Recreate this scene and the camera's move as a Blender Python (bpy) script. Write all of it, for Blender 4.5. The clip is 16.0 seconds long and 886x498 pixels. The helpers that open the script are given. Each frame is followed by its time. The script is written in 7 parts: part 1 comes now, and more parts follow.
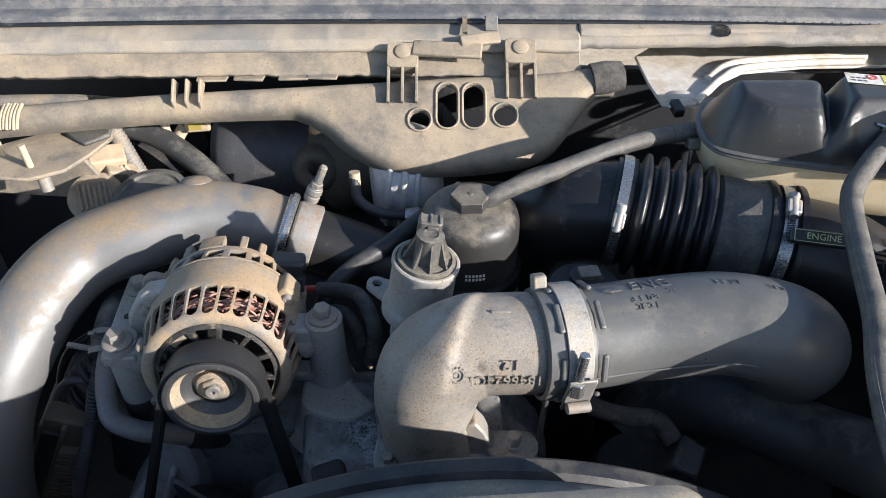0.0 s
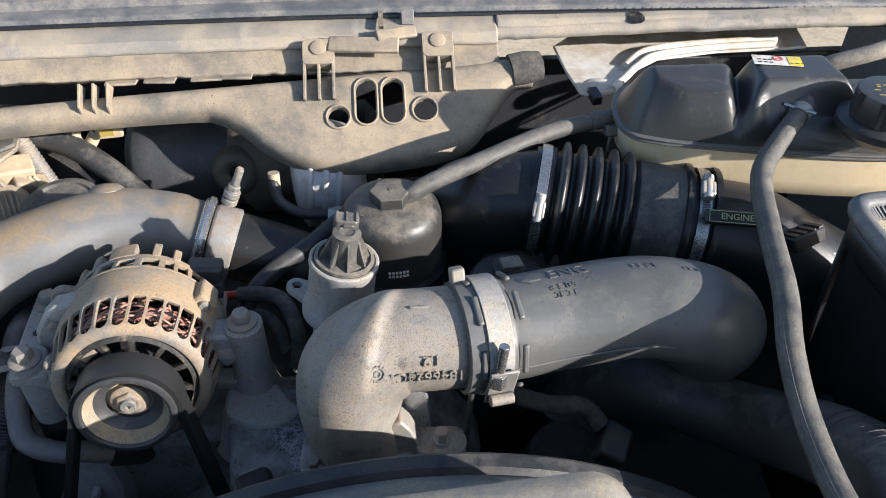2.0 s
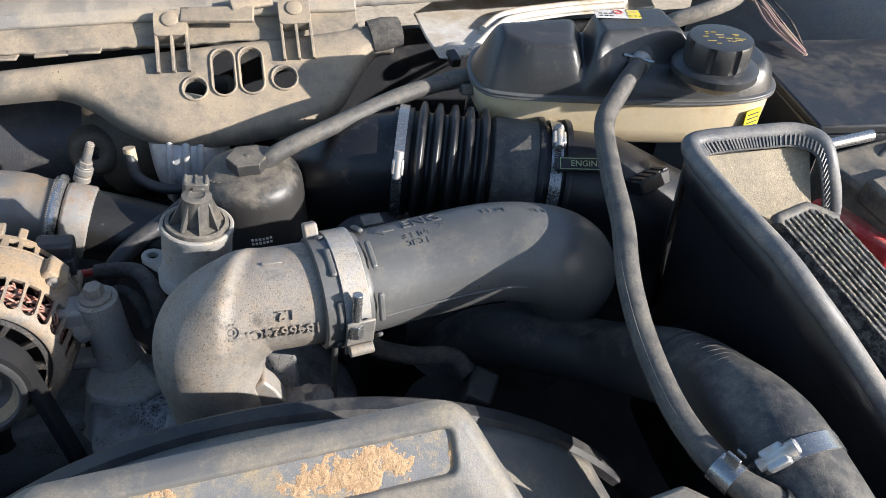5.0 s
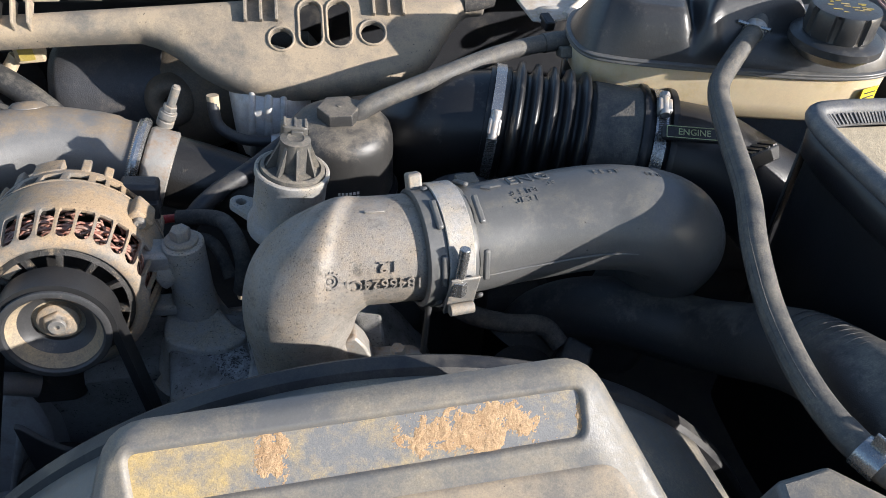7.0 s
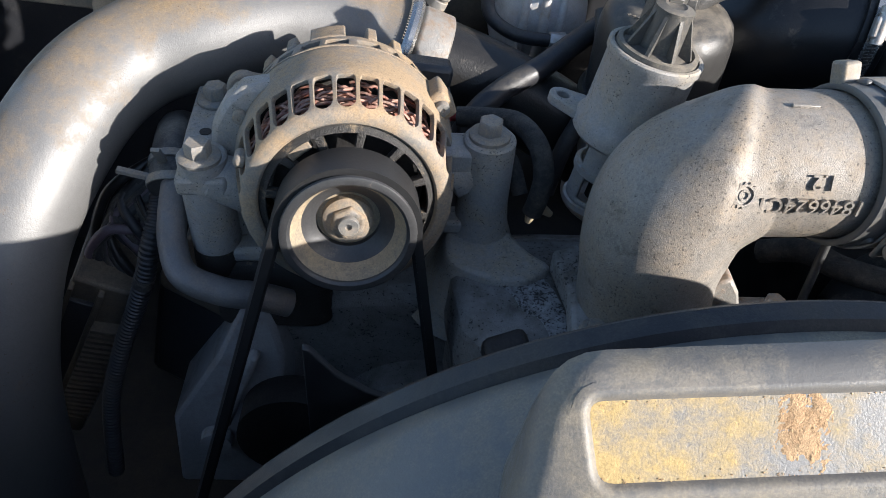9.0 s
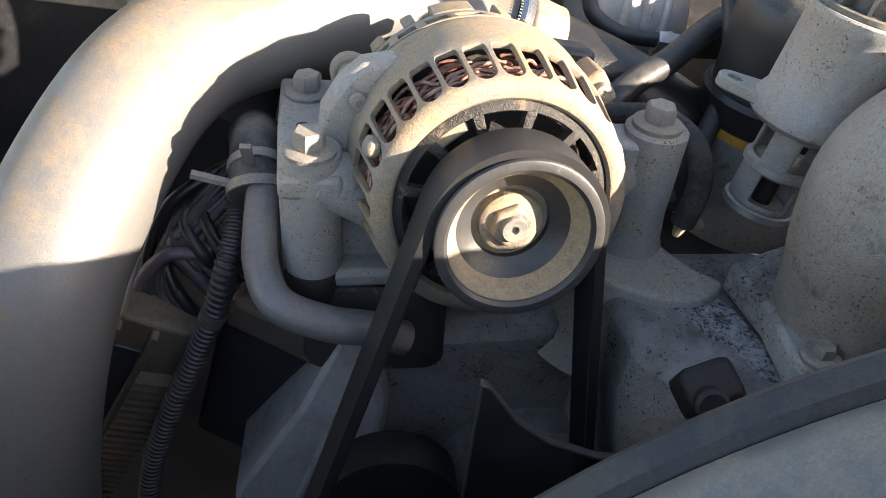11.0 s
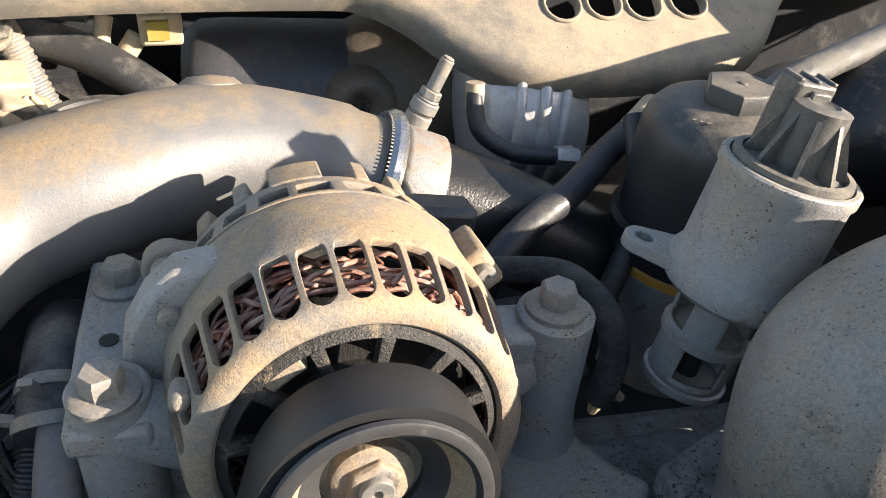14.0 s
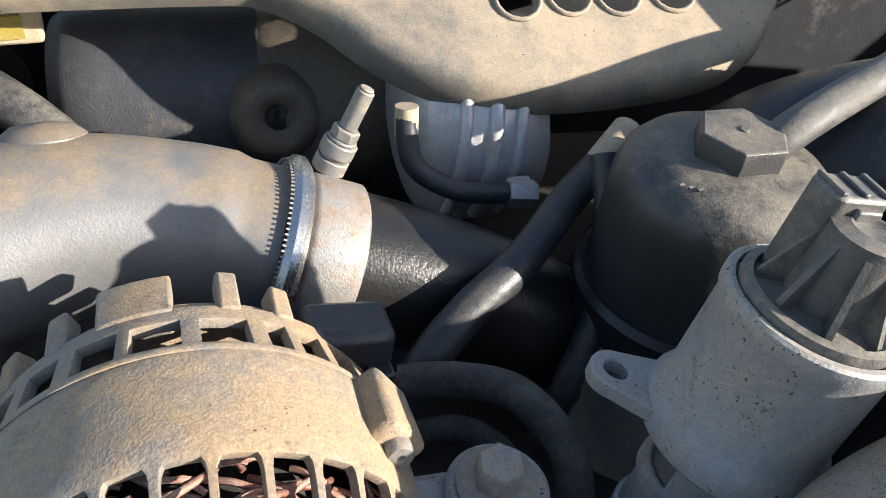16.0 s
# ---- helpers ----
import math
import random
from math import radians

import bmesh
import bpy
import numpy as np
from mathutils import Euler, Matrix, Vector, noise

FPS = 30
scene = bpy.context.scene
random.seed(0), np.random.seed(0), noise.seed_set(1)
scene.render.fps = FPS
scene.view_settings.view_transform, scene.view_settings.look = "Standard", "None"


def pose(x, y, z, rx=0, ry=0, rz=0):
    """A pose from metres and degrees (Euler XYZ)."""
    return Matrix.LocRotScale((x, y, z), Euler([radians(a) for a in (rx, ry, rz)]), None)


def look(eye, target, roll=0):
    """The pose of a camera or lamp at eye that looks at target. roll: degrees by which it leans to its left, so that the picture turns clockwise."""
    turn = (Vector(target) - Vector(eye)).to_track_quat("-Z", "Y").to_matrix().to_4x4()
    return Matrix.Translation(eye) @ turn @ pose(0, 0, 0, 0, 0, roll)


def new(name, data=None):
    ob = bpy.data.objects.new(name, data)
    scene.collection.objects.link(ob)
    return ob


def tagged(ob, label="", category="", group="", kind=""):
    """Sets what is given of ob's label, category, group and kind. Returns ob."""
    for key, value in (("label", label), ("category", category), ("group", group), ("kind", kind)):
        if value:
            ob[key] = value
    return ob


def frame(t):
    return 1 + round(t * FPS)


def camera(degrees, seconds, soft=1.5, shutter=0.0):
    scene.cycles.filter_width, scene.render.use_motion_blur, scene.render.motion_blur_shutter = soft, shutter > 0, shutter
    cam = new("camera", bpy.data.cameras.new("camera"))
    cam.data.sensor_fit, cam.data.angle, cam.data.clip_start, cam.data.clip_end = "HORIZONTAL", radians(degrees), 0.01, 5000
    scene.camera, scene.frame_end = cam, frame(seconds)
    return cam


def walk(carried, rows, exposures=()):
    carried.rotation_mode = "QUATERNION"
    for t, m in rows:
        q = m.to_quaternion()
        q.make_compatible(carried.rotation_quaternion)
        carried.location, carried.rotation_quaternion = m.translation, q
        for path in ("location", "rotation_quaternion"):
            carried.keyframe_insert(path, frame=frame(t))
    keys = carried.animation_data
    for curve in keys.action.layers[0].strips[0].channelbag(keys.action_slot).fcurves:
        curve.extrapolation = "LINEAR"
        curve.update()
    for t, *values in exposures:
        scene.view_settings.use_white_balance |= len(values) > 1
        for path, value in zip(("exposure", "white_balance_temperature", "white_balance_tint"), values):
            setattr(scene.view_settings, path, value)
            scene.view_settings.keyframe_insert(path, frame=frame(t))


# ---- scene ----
cam = camera(60.4, 16.0, soft=0.9)
METRES, EYE, TILT, LEAN, TURN = 0.9, 1.6, -40.0, 0.0, 0.0
ROWS = [
    (0.0, 0.0, 0.0, 0.0, -0.0, 0.0, -0.0),
    (0.5, 0.0109, 0.0039, -0.0007, -0.94, -0.02, 0.66),
    (1.0, 0.0161, 0.0031, -0.0005, -1.88, -0.02, 1.31),
    (1.5, 0.023, 0.0058, -0.0014, -2.84, -0.14, 2.0),
    (2.0, 0.031, 0.009, -0.0025, -3.8, -0.28, 2.78),
    (2.5, 0.0442, 0.0116, -0.0017, -4.83, -0.43, 3.64),
    (3.0, 0.0531, 0.0086, -0.0024, -5.94, -0.58, 4.64),
    (3.5, 0.0647, 0.0076, -0.0073, -7.22, -0.76, 5.65),
    (4.0, 0.0806, -0.0061, -0.0156, -8.64, -1.03, 6.63),
    (4.2, 0.0837, -0.0096, -0.0224, -9.3, -1.03, 6.97),
    (6.3, 0.0508, 0.0094, -0.0692, -10.58, -1.77, 5.04),
    (6.5, 0.0414, 0.0152, -0.0679, -10.05, -1.74, 4.57),
    (7.0, 0.0125, 0.0425, -0.0734, -8.58, -1.57, 3.1),
    (7.5, -0.0157, 0.0832, -0.0768, -6.96, -1.68, 1.54),
    (8.0, -0.0647, 0.1349, -0.0892, -5.39, -2.13, 0.02),
    (8.5, -0.1319, 0.1992, -0.1137, -3.98, -2.83, -1.32),
    (9.0, -0.191, 0.2301, -0.1246, -3.02, -3.3, -2.05),
    (9.5, -0.2408, 0.2677, -0.1375, -2.75, -3.27, -2.3),
    (9.7, -0.2551, 0.276, -0.1401, -2.85, -3.09, -2.24),
    (11.8, -0.3204, 0.3875, -0.1722, -9.22, 4.43, 0.61),
    (12.0, -0.3204, 0.3907, -0.1718, -9.73, 4.88, 1.01),
    (12.5, -0.3102, 0.3886, -0.1585, -10.48, 5.99, 2.05),
    (13.0, -0.2951, 0.3955, -0.1271, -10.76, 6.16, 2.77),
    (13.5, -0.2716, 0.4095, -0.0886, -10.96, 5.51, 3.21),
    (14.0, -0.2584, 0.4367, -0.0673, -11.24, 4.29, 3.49),
    (14.5, -0.2495, 0.4566, -0.0391, -11.65, 2.83, 3.81),
    (15.0, -0.2355, 0.4892, -0.0151, -12.26, 1.28, 4.05),
    (15.5, -0.2166, 0.5107, 0.0098, -12.89, -0.24, 4.23),
    (16.0, -0.2061, 0.5334, 0.0269, -13.58, -1.83, 4.15),
]
walk(cam, [(t, pose(0, 0, EYE, TILT, LEAN, TURN) @ pose(METRES * x, METRES * y, METRES * z, 90 + pitch, roll, yaw)) for t, x, y, z, yaw, pitch, roll in ROWS],
     exposures=[(0.0, 1.22, 6020, 11), (4.0, 1.26, 6020, 11), (7.0, 1.19, 6020, 11), (8.0, 1.17, 6020, 11), (9.0, 1.30, 6060, 11), (9.6, 1.65, 6200, 12), (11.8, 2.55, 7900, 15), (12.5, 2.45, 7900, 15), (13.2, 2.12, 7500, 14), (14.0, 1.80, 6900, 12), (16.0, 1.58, 6350, 10)])

# ---- world and sun ----
SUN_WAY = Vector((0.83, -0.46, 0.338)).normalized()      # towards the sun
world = bpy.data.worlds.new("sky")
scene.world = world
world.use_nodes = True
wn = world.node_tree.nodes
sky = wn.new("ShaderNodeTexSky")
sky.sky_type, sky.sun_disc = "NISHITA", False
sky.sun_elevation = math.asin(SUN_WAY.z)
sky.sun_rotation = math.atan2(SUN_WAY.x, SUN_WAY.y)
world.node_tree.links.new(sky.outputs[0], wn["Background"].inputs[0])
wn["Background"].inputs[1].default_value = 0.094
sun = new("sun", bpy.data.lights.new("sun", "SUN"))
sun.data.energy, sun.data.angle, sun.data.color = 4.6, radians(0.5), (1.0, 0.915, 0.80)
sun.matrix_world = look(SUN_WAY * 5, (0, 0, 0))

# ---- materials ----
TAN = (0.36, 0.275, 0.185)


def material(name, base, rough=0.6, metal=0.0, dust=TAN, amount=0.35, patch=28.0, grain=500.0, bump=0.25, vary=0.35,
             spots=0.0, spot_colour=(0.02, 0.02, 0.02), spot_scale=160.0, top=0.35, coat=0.0, sub=0.0, run=None, grime=0.0, grittiness=0.55):
    """A worn surface: base colour varied in patches and grain, settled dust (run: more of it along one axis), dark spots, fine relief."""
    m = bpy.data.materials.new(name)
    m.use_nodes = True
    n, l = m.node_tree.nodes, m.node_tree.links
    b = n["Principled BSDF"]
    geo = n.new("ShaderNodeNewGeometry")

    def node(kind, **values):
        x = n.new(kind)
        for k, v in values.items():
            x.inputs[k].default_value = v
        return x

    def maths(op, a, c, d=None):
        x = n.new("ShaderNodeMath")
        x.operation = op
        for i, v in enumerate((a, c, d)):
            if v is None:
                continue
            if isinstance(v, (int, float)):
                x.inputs[i].default_value = v
            else:
                l.new(v, x.inputs[i])
        return x.outputs[0]

    def noise_of(scale, detail, rough_=0.6):
        x = node("ShaderNodeTexNoise", Scale=scale, Detail=detail, Roughness=rough_)
        l.new(geo.outputs["Position"], x.inputs["Vector"])
        return x.outputs["Fac"]

    big, fine = noise_of(patch, 5), noise_of(grain, 3)
    grit = maths("MULTIPLY_ADD", maths("SUBTRACT", maths("ADD", maths("MULTIPLY", fine, 0.5), maths("MULTIPLY", noise_of(grain * 0.33, 6, 0.75), 0.5)), 0.5), 3.2, 0.5)
    mid = noise_of(patch * 4.3, 6, 0.7)
    sep = n.new("ShaderNodeSeparateXYZ")
    l.new(geo.outputs["Normal"], sep.inputs[0])
    # dust
    lift = maths("MULTIPLY", sep.outputs["Z"], top)
    mix_n = maths("ADD", maths("MULTIPLY", big, 1.1), maths("MULTIPLY", mid, 0.7))
    mask = maths("ADD", maths("MULTIPLY", maths("SUBTRACT", mix_n, 0.9), 2.5), lift)
    mask = maths("ADD", mask, maths("MULTIPLY", maths("SUBTRACT", grit, 0.5), 0.3))
    if run:
        at = n.new("ShaderNodeSeparateXYZ")
        l.new(geo.outputs["Position"], at.inputs[0])
        fade = node("ShaderNodeMapRange", **{"From Min": run[1], "From Max": run[2], "To Min": run[3], "To Max": 0.0})
        l.new(at.outputs[run[0]], fade.inputs[0])
        mask = maths("ADD", mask, fade.outputs[0])
    mask = maths("ADD", mask, amount - 0.5 * top)
    ramp = n.new("ShaderNodeClamp")
    l.new(mask, ramp.inputs[0])
    mask = ramp.outputs[0]
    # base variation
    tone = maths("MULTIPLY_ADD", maths("ADD", maths("MULTIPLY", mid, 0.55), maths("MULTIPLY", grit, 0.45)), vary * 2, 1 - vary)
    bc = n.new("ShaderNodeVectorMath")
    bc.operation = "SCALE"
    bc.inputs[0].default_value = base
    l.new(tone, bc.inputs["Scale"])
    dc = n.new("ShaderNodeVectorMath")
    dc.operation = "SCALE"
    dc.inputs[0].default_value = dust
    l.new(maths("MULTIPLY_ADD", grit, grittiness, 1 - grittiness / 2), dc.inputs["Scale"])
    mix = n.new("ShaderNodeMix")
    mix.data_type = "RGBA"
    l.new(mask, mix.inputs[0])
    l.new(bc.outputs[0], mix.inputs[6])
    l.new(dc.outputs[0], mix.inputs[7])
    colour = mix.outputs[2]
    if spots:
        sn = noise_of(spot_scale, 2)
        gate = maths("MULTIPLY", maths("GREATER_THAN", maths("ADD", sn, maths("MULTIPLY", big, 0.35)), 0.98 - 0.2 * spots), 0.85)
        sm = n.new("ShaderNodeMix")
        sm.data_type = "RGBA"
        l.new(gate, sm.inputs[0])
        l.new(colour, sm.inputs[6])
        sm.inputs[7].default_value = (*spot_colour, 1)
        colour = sm.outputs[2]
    if grime:
        # oily stains with ragged edges
        stain = n.new("ShaderNodeClamp")
        l.new(maths("MULTIPLY", maths("SUBTRACT", noise_of(patch * 1.7, 9, 0.78), 0.61 - 0.16 * grime), 8.0), stain.inputs[0])
        gm = n.new("ShaderNodeMix")
        gm.data_type = "RGBA"
        l.new(maths("MULTIPLY", stain.outputs[0], 0.75), gm.inputs[0])
        l.new(colour, gm.inputs[6])
        gm.inputs[7].default_value = (0.06, 0.052, 0.045, 1)
        colour = gm.outputs[2]
    l.new(colour, b.inputs["Base Color"])
    rr = maths("ADD", maths("MULTIPLY_ADD", mid, 0.12, rough - 0.06), maths("MULTIPLY", mask, max(0.0, 0.9 - rough)))
    l.new(rr, b.inputs["Roughness"])
    l.new(maths("MULTIPLY", maths("SUBTRACT", 1.0, mask), metal), b.inputs["Metallic"])
    b.inputs["Coat Weight"].default_value = coat
    if sub:
        b.inputs["Subsurface Weight"].default_value = sub
        b.inputs["Subsurface Radius"].default_value = (0.02, 0.015, 0.008)
    bp = node("ShaderNodeBump", Strength=min(1.0, bump * 1.3), Distance=0.0012)
    l.new(maths("ADD", maths("MULTIPLY", fine, 0.5), maths("MULTIPLY", mid, 0.8)), bp.inputs["Height"])
    l.new(bp.outputs[0], b.inputs["Normal"])
    return m


M = {}
M["alu_dusty"] = material("sand_caked_aluminium", (0.20, 0.188, 0.17), 0.55, 0.1, (0.315, 0.225, 0.135), 0.58, 26, 900, 0.42, top=0.35, spots=0.3, spot_scale=520, vary=0.45, grime=0.2)
M["alu_grey"] = material("grey_cast_aluminium", (0.29, 0.285, 0.28), 0.45, 0.12, (0.33, 0.28, 0.21), 0.36, 30, 900, 0.4, vary=0.4, spots=0.62, spot_scale=620, grime=0.22)
M["alu_oily"] = material("oily_cast_aluminium", (0.36, 0.352, 0.34), 0.5, 0.1, (0.13, 0.118, 0.10), 0.26, 20, 800, 0.8, vary=0.45, spots=0.75, spot_scale=420)
# Darker copy of alu_oily: deep shade below the alternator put into the colour.
M["alu_oily_shaded"] = material("shade_darkened_oily_casting", (0.25, 0.244, 0.235), 0.45, 0.1, (0.10, 0.09, 0.078), 0.26, 20, 800, 0.8, vary=0.45, spots=0.75, spot_scale=420)
# Near-black base stands in for the shadow over the turbo drum.
M["turbo_dark"] = material("shaded_turbo_drum", (0.065, 0.066, 0.072), 0.5, 0.2, (0.14, 0.12, 0.10), -0.1, 18, 700, 0.5, spots=0.3, spot_scale=300)
M["pipe_oily"] = material("oil_soaked_black_pipe", (0.018, 0.017, 0.016), 0.3, 0.1, (0.14, 0.11, 0.08), -0.6, 30, 500, 0.3)
M["alu_elbow"] = material("sand_cast_aluminium", (0.255, 0.235, 0.21), 0.44, 0.12, (0.26, 0.205, 0.145), 0.36, 22, 1300, 0.42, vary=0.7, spots=0.76, spot_scale=650, spot_colour=(0.06, 0.055, 0.05), grime=0.32)
M["alu_bright"] = material("bright_machined_aluminium", (0.46, 0.465, 0.475), 0.38, 0.4, (0.30, 0.25, 0.19), 0.12, 40, 700, 0.2)
M["silver_pipe"] = material("silver_painted_pipe", (0.155, 0.153, 0.150), 0.48, 0.30, (0.205, 0.148, 0.088), 0.08, 16, 900, 0.20, vary=0.18, spots=0.4, spot_colour=(0.10, 0.06, 0.04), spot_scale=600, top=1.2)
M["steel"] = material("dull_zinc_steel", (0.48, 0.48, 0.48), 0.42, 0.8, TAN, 0.25, 60, 800, 0.2, vary=0.2)
M["steel_dusty"] = material("dusty_steel", (0.22, 0.215, 0.205), 0.5, 0.4, (0.30, 0.24, 0.17), 0.35, 60, 900, 0.3)
M["steel_rusty"] = material("rust_stained_sleeve", (0.38, 0.36, 0.33), 0.38, 0.4, (0.22, 0.14, 0.08), 0.16, 60, 900, 0.3)
M["steel_bright"] = material("bright_steel_band", (0.36, 0.36, 0.36), 0.27, 0.85, (0.30, 0.25, 0.18), -0.5, 120, 1200, 0.1, vary=0.2)
M["plastic_tan"] = material("dust_covered_black_plastic", (0.15, 0.135, 0.115), 0.55, 0, (0.33, 0.262, 0.18), 0.50, 12, 1000, 0.25, vary=0.3, top=0.4, spots=0.25, spot_scale=240, grime=0.16, grittiness=0.22)
M["plastic_grey"] = material("weathered_grey_plastic", (0.125, 0.123, 0.120), 0.36, 0, (0.24, 0.205, 0.15), 0.26, 14, 900, 0.2, vary=0.16, top=0.25)
M["plastic_rim"] = material("black_shroud_rim", (0.018, 0.018, 0.020), 0.4, 0, (0.06, 0.056, 0.05), 0.2, 24, 900, 0.2, top=0.3)
M["plastic_black"] = material("black_plastic", (0.016, 0.016, 0.018), 0.38, 0, (0.09, 0.08, 0.07), -0.35, 14, 700, 0.2)
M["plastic_duct"] = material("satin_black_moulded_duct", (0.098, 0.098, 0.097), 0.36, 0, (0.13, 0.122, 0.105), -0.05, 40, 1200, 0.12, vary=0.2, top=0.15, spots=0.15, spot_scale=300)
M["plastic_cap"] = material("dusty_black_motor_cap", (0.075, 0.072, 0.067), 0.45, 0, (0.22, 0.19, 0.145), 0.35, 30, 1100, 0.3, vary=0.35, top=0.4)
M["filter_cap"] = material("black_filter_cap", (0.034, 0.033, 0.032), 0.38, 0, (0.19, 0.162, 0.125), 0.10, 22, 1100, 0.25, vary=0.35, top=1.0)
M["plastic_tank"] = material("satin_black_tank_shell", (0.036, 0.036, 0.037), 0.32, 0, (0.10, 0.094, 0.083), -0.20, 60, 900, 0.12, top=0.15, vary=0.3)
M["tank_clear"] = material("yellowed_translucent_plastic", (0.60, 0.50, 0.34), 0.35, 0, (0.42, 0.31, 0.14), 0.25, 12, 600, 0.08, vary=0.15, sub=0.3)
M["rubber"] = material("black_rubber", (0.013, 0.013, 0.014), 0.34, 0, (0.10, 0.09, 0.08), -0.35, 40, 700, 0.15)
M["rubber_dusty"] = material("dusty_black_rubber", (0.060, 0.058, 0.056), 0.5, 0, (0.15, 0.135, 0.112), 0.32, 60, 1200, 0.35, top=0.35)
M["rubber_grey"] = material("greyed_weatherstrip_rubber", (0.095, 0.098, 0.105), 0.45, 0, (0.24, 0.22, 0.19), 0.22, 18, 1000, 0.35, top=0.2, vary=0.3)
M["hose_black"] = material("matt_black_coolant_hose", (0.040, 0.040, 0.041), 0.5, 0, (0.17, 0.155, 0.13), 0.02, 24, 1000, 0.35, top=0.5)
M["belt"] = material("smooth_belt_rubber", (0.018, 0.018, 0.019), 0.45, 0, TAN, -0.9, 40, 700, 0.1, top=0)
M["pulley"] = material("worn_black_pulley", (0.06, 0.06, 0.062), 0.4, 0.3, (0.28, 0.23, 0.16), -0.5, 40, 700, 0.1, top=0.0)
M["pulley_dust"] = material("sand_caked_pulley_dish", (0.22, 0.19, 0.145), 0.7, 0, (0.36, 0.28, 0.18), 0.5, 40, 900, 0.2, top=0.0)
M["copper"] = material("dusty_copper_wire", (0.27, 0.105, 0.075), 0.42, 0.4, (0.36, 0.255, 0.20), 0.38, 70, 1200, 0.1, top=0.3)
M["dark"] = material("grimy_dark_metal", (0.018, 0.017, 0.017), 0.55, 0.2, (0.05, 0.044, 0.036), 0.1, 18, 600, 0.5)
M["dark_plastic"] = material("grimy_dark_plastic", (0.026, 0.027, 0.031), 0.42, 0, (0.08, 0.072, 0.06), 0.0, 18, 600, 0.3)
M["soil"] = material("caked_sand", (0.36, 0.23, 0.125), 0.95, 0, (0.45, 0.31, 0.18), 0.5, 90, 1500, 0.8, top=0.0)
M["tray_panel"] = material("sand_stained_grey_plastic", (0.165, 0.165, 0.165), 0.45, 0, (0.38, 0.28, 0.125), 0.12, 34, 1100, 0.3, vary=0.3, top=0.0, run=("X", -0.10, -0.02, 0.75))
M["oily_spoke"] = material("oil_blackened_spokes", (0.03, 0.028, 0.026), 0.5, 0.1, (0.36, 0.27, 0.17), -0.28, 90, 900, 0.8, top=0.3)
M["turbo_grey"] = material("heat_dulled_cast_housing", (0.17, 0.165, 0.165), 0.5, 0.3, (0.19, 0.15, 0.115), 0.1, 14, 700, 0.4)
M["cowl_top"] = material("blue_black_cowl_plastic", (0.040, 0.047, 0.060), 0.35, 0, (0.16, 0.158, 0.15), -0.25, 12, 900, 0.2, top=0.1)
M["speckled"] = material("bare_speckled_casting", (0.36, 0.36, 0.365), 0.5, 0.1, (0.08, 0.072, 0.065), 0.25, 80, 900, 0.7, vary=0.5, spots=1.2, spot_scale=520)
M["cowl_face"] = material("faded_cowl_face", (0.20, 0.19, 0.175), 0.5, 0, (0.35, 0.29, 0.21), 0.40, 7, 1000, 0.25, vary=0.25, top=0.3, grime=0.2, grittiness=0.22)
M["white_paint"] = material("dirty_white_body_paint", (0.66, 0.63, 0.58), 0.4, 0, (0.40, 0.31, 0.21), 0.40, 16, 700, 0.1, vary=0.12, top=0.3)
M["grey_paint"] = material("dusty_grey_inner_body", (0.25, 0.26, 0.28), 0.5, 0, (0.32, 0.28, 0.22), 0.15, 8, 400, 0.2)
M["tan_plastic"] = material("tan_connector_plastic", (0.45, 0.37, 0.25), 0.6, 0, TAN, 0.5, 30, 600, 0.3)
M["felt"] = material("dusty_tan_filter_panel", (0.27, 0.235, 0.175), 0.9, 0, (0.37, 0.31, 0.22), 0.35, 26, 700, 0.7, top=0.0, vary=0.35)
M["pleat"] = material("sooty_filter_pleat", (0.03, 0.03, 0.03), 0.9, 0, (0.30, 0.28, 0.25), 0.3, 120, 900, 1.0)
M["red"] = material("red_plastic", (0.45, 0.03, 0.035), 0.45, 0, TAN, 0.12, 30, 500, 0.1)
M["yellow"] = material("yellow_label", (0.75, 0.60, 0.03), 0.45, 0, TAN, 0.08, 30, 500, 0.05, vary=0.08)
M["white_label"] = material("white_label", (0.75, 0.74, 0.70), 0.45, 0, TAN, 0.10, 30, 500, 0.05, vary=0.08)
M["print_red"] = material("red_print", (0.55, 0.05, 0.05), 0.5, 0, TAN, 0.05, 30, 500, 0.02)
M["print_black"] = material("black_print", (0.03, 0.03, 0.03), 0.5, 0, TAN, 0.05, 30, 500, 0.02)
M["print_green"] = material("pale_green_print", (0.42, 0.50, 0.25), 0.5, 0, TAN, 0.05, 30, 500, 0.02)
M["print_gold"] = material("faded_gold_print", (0.34, 0.26, 0.06), 0.5, 0, TAN, 0.10, 30, 500, 0.02)
M["orange_ring"] = material("orange_seal_ring", (0.60, 0.30, 0.05), 0.45, 0, TAN, 0.1, 30, 500, 0.05)
M["red_wire"] = material("red_wire_sleeve", (0.32, 0.03, 0.03), 0.5, 0, TAN, 0.1, 30, 500, 0.05)
M["pink_wire"] = material("faded_wire_sleeves", (0.40, 0.25, 0.22), 0.6, 0, TAN, 0.3, 40, 500, 0.1)
M["wire_mauve"] = material("dull_mauve_wire", (0.085, 0.065, 0.085), 0.5, 0, (0.15, 0.13, 0.11), 0.0, 40, 500, 0.1)
M["cloth"] = material("dusty_cloth_tape", (0.045, 0.043, 0.042), 0.9, 0, (0.12, 0.105, 0.085), 0.30, 60, 1300, 0.9)
M["cloth_tan"] = material("dusty_wrapped_cloth_tape", (0.17, 0.155, 0.135), 0.85, 0, (0.30, 0.255, 0.20), 0.30, 60, 1300, 0.7)
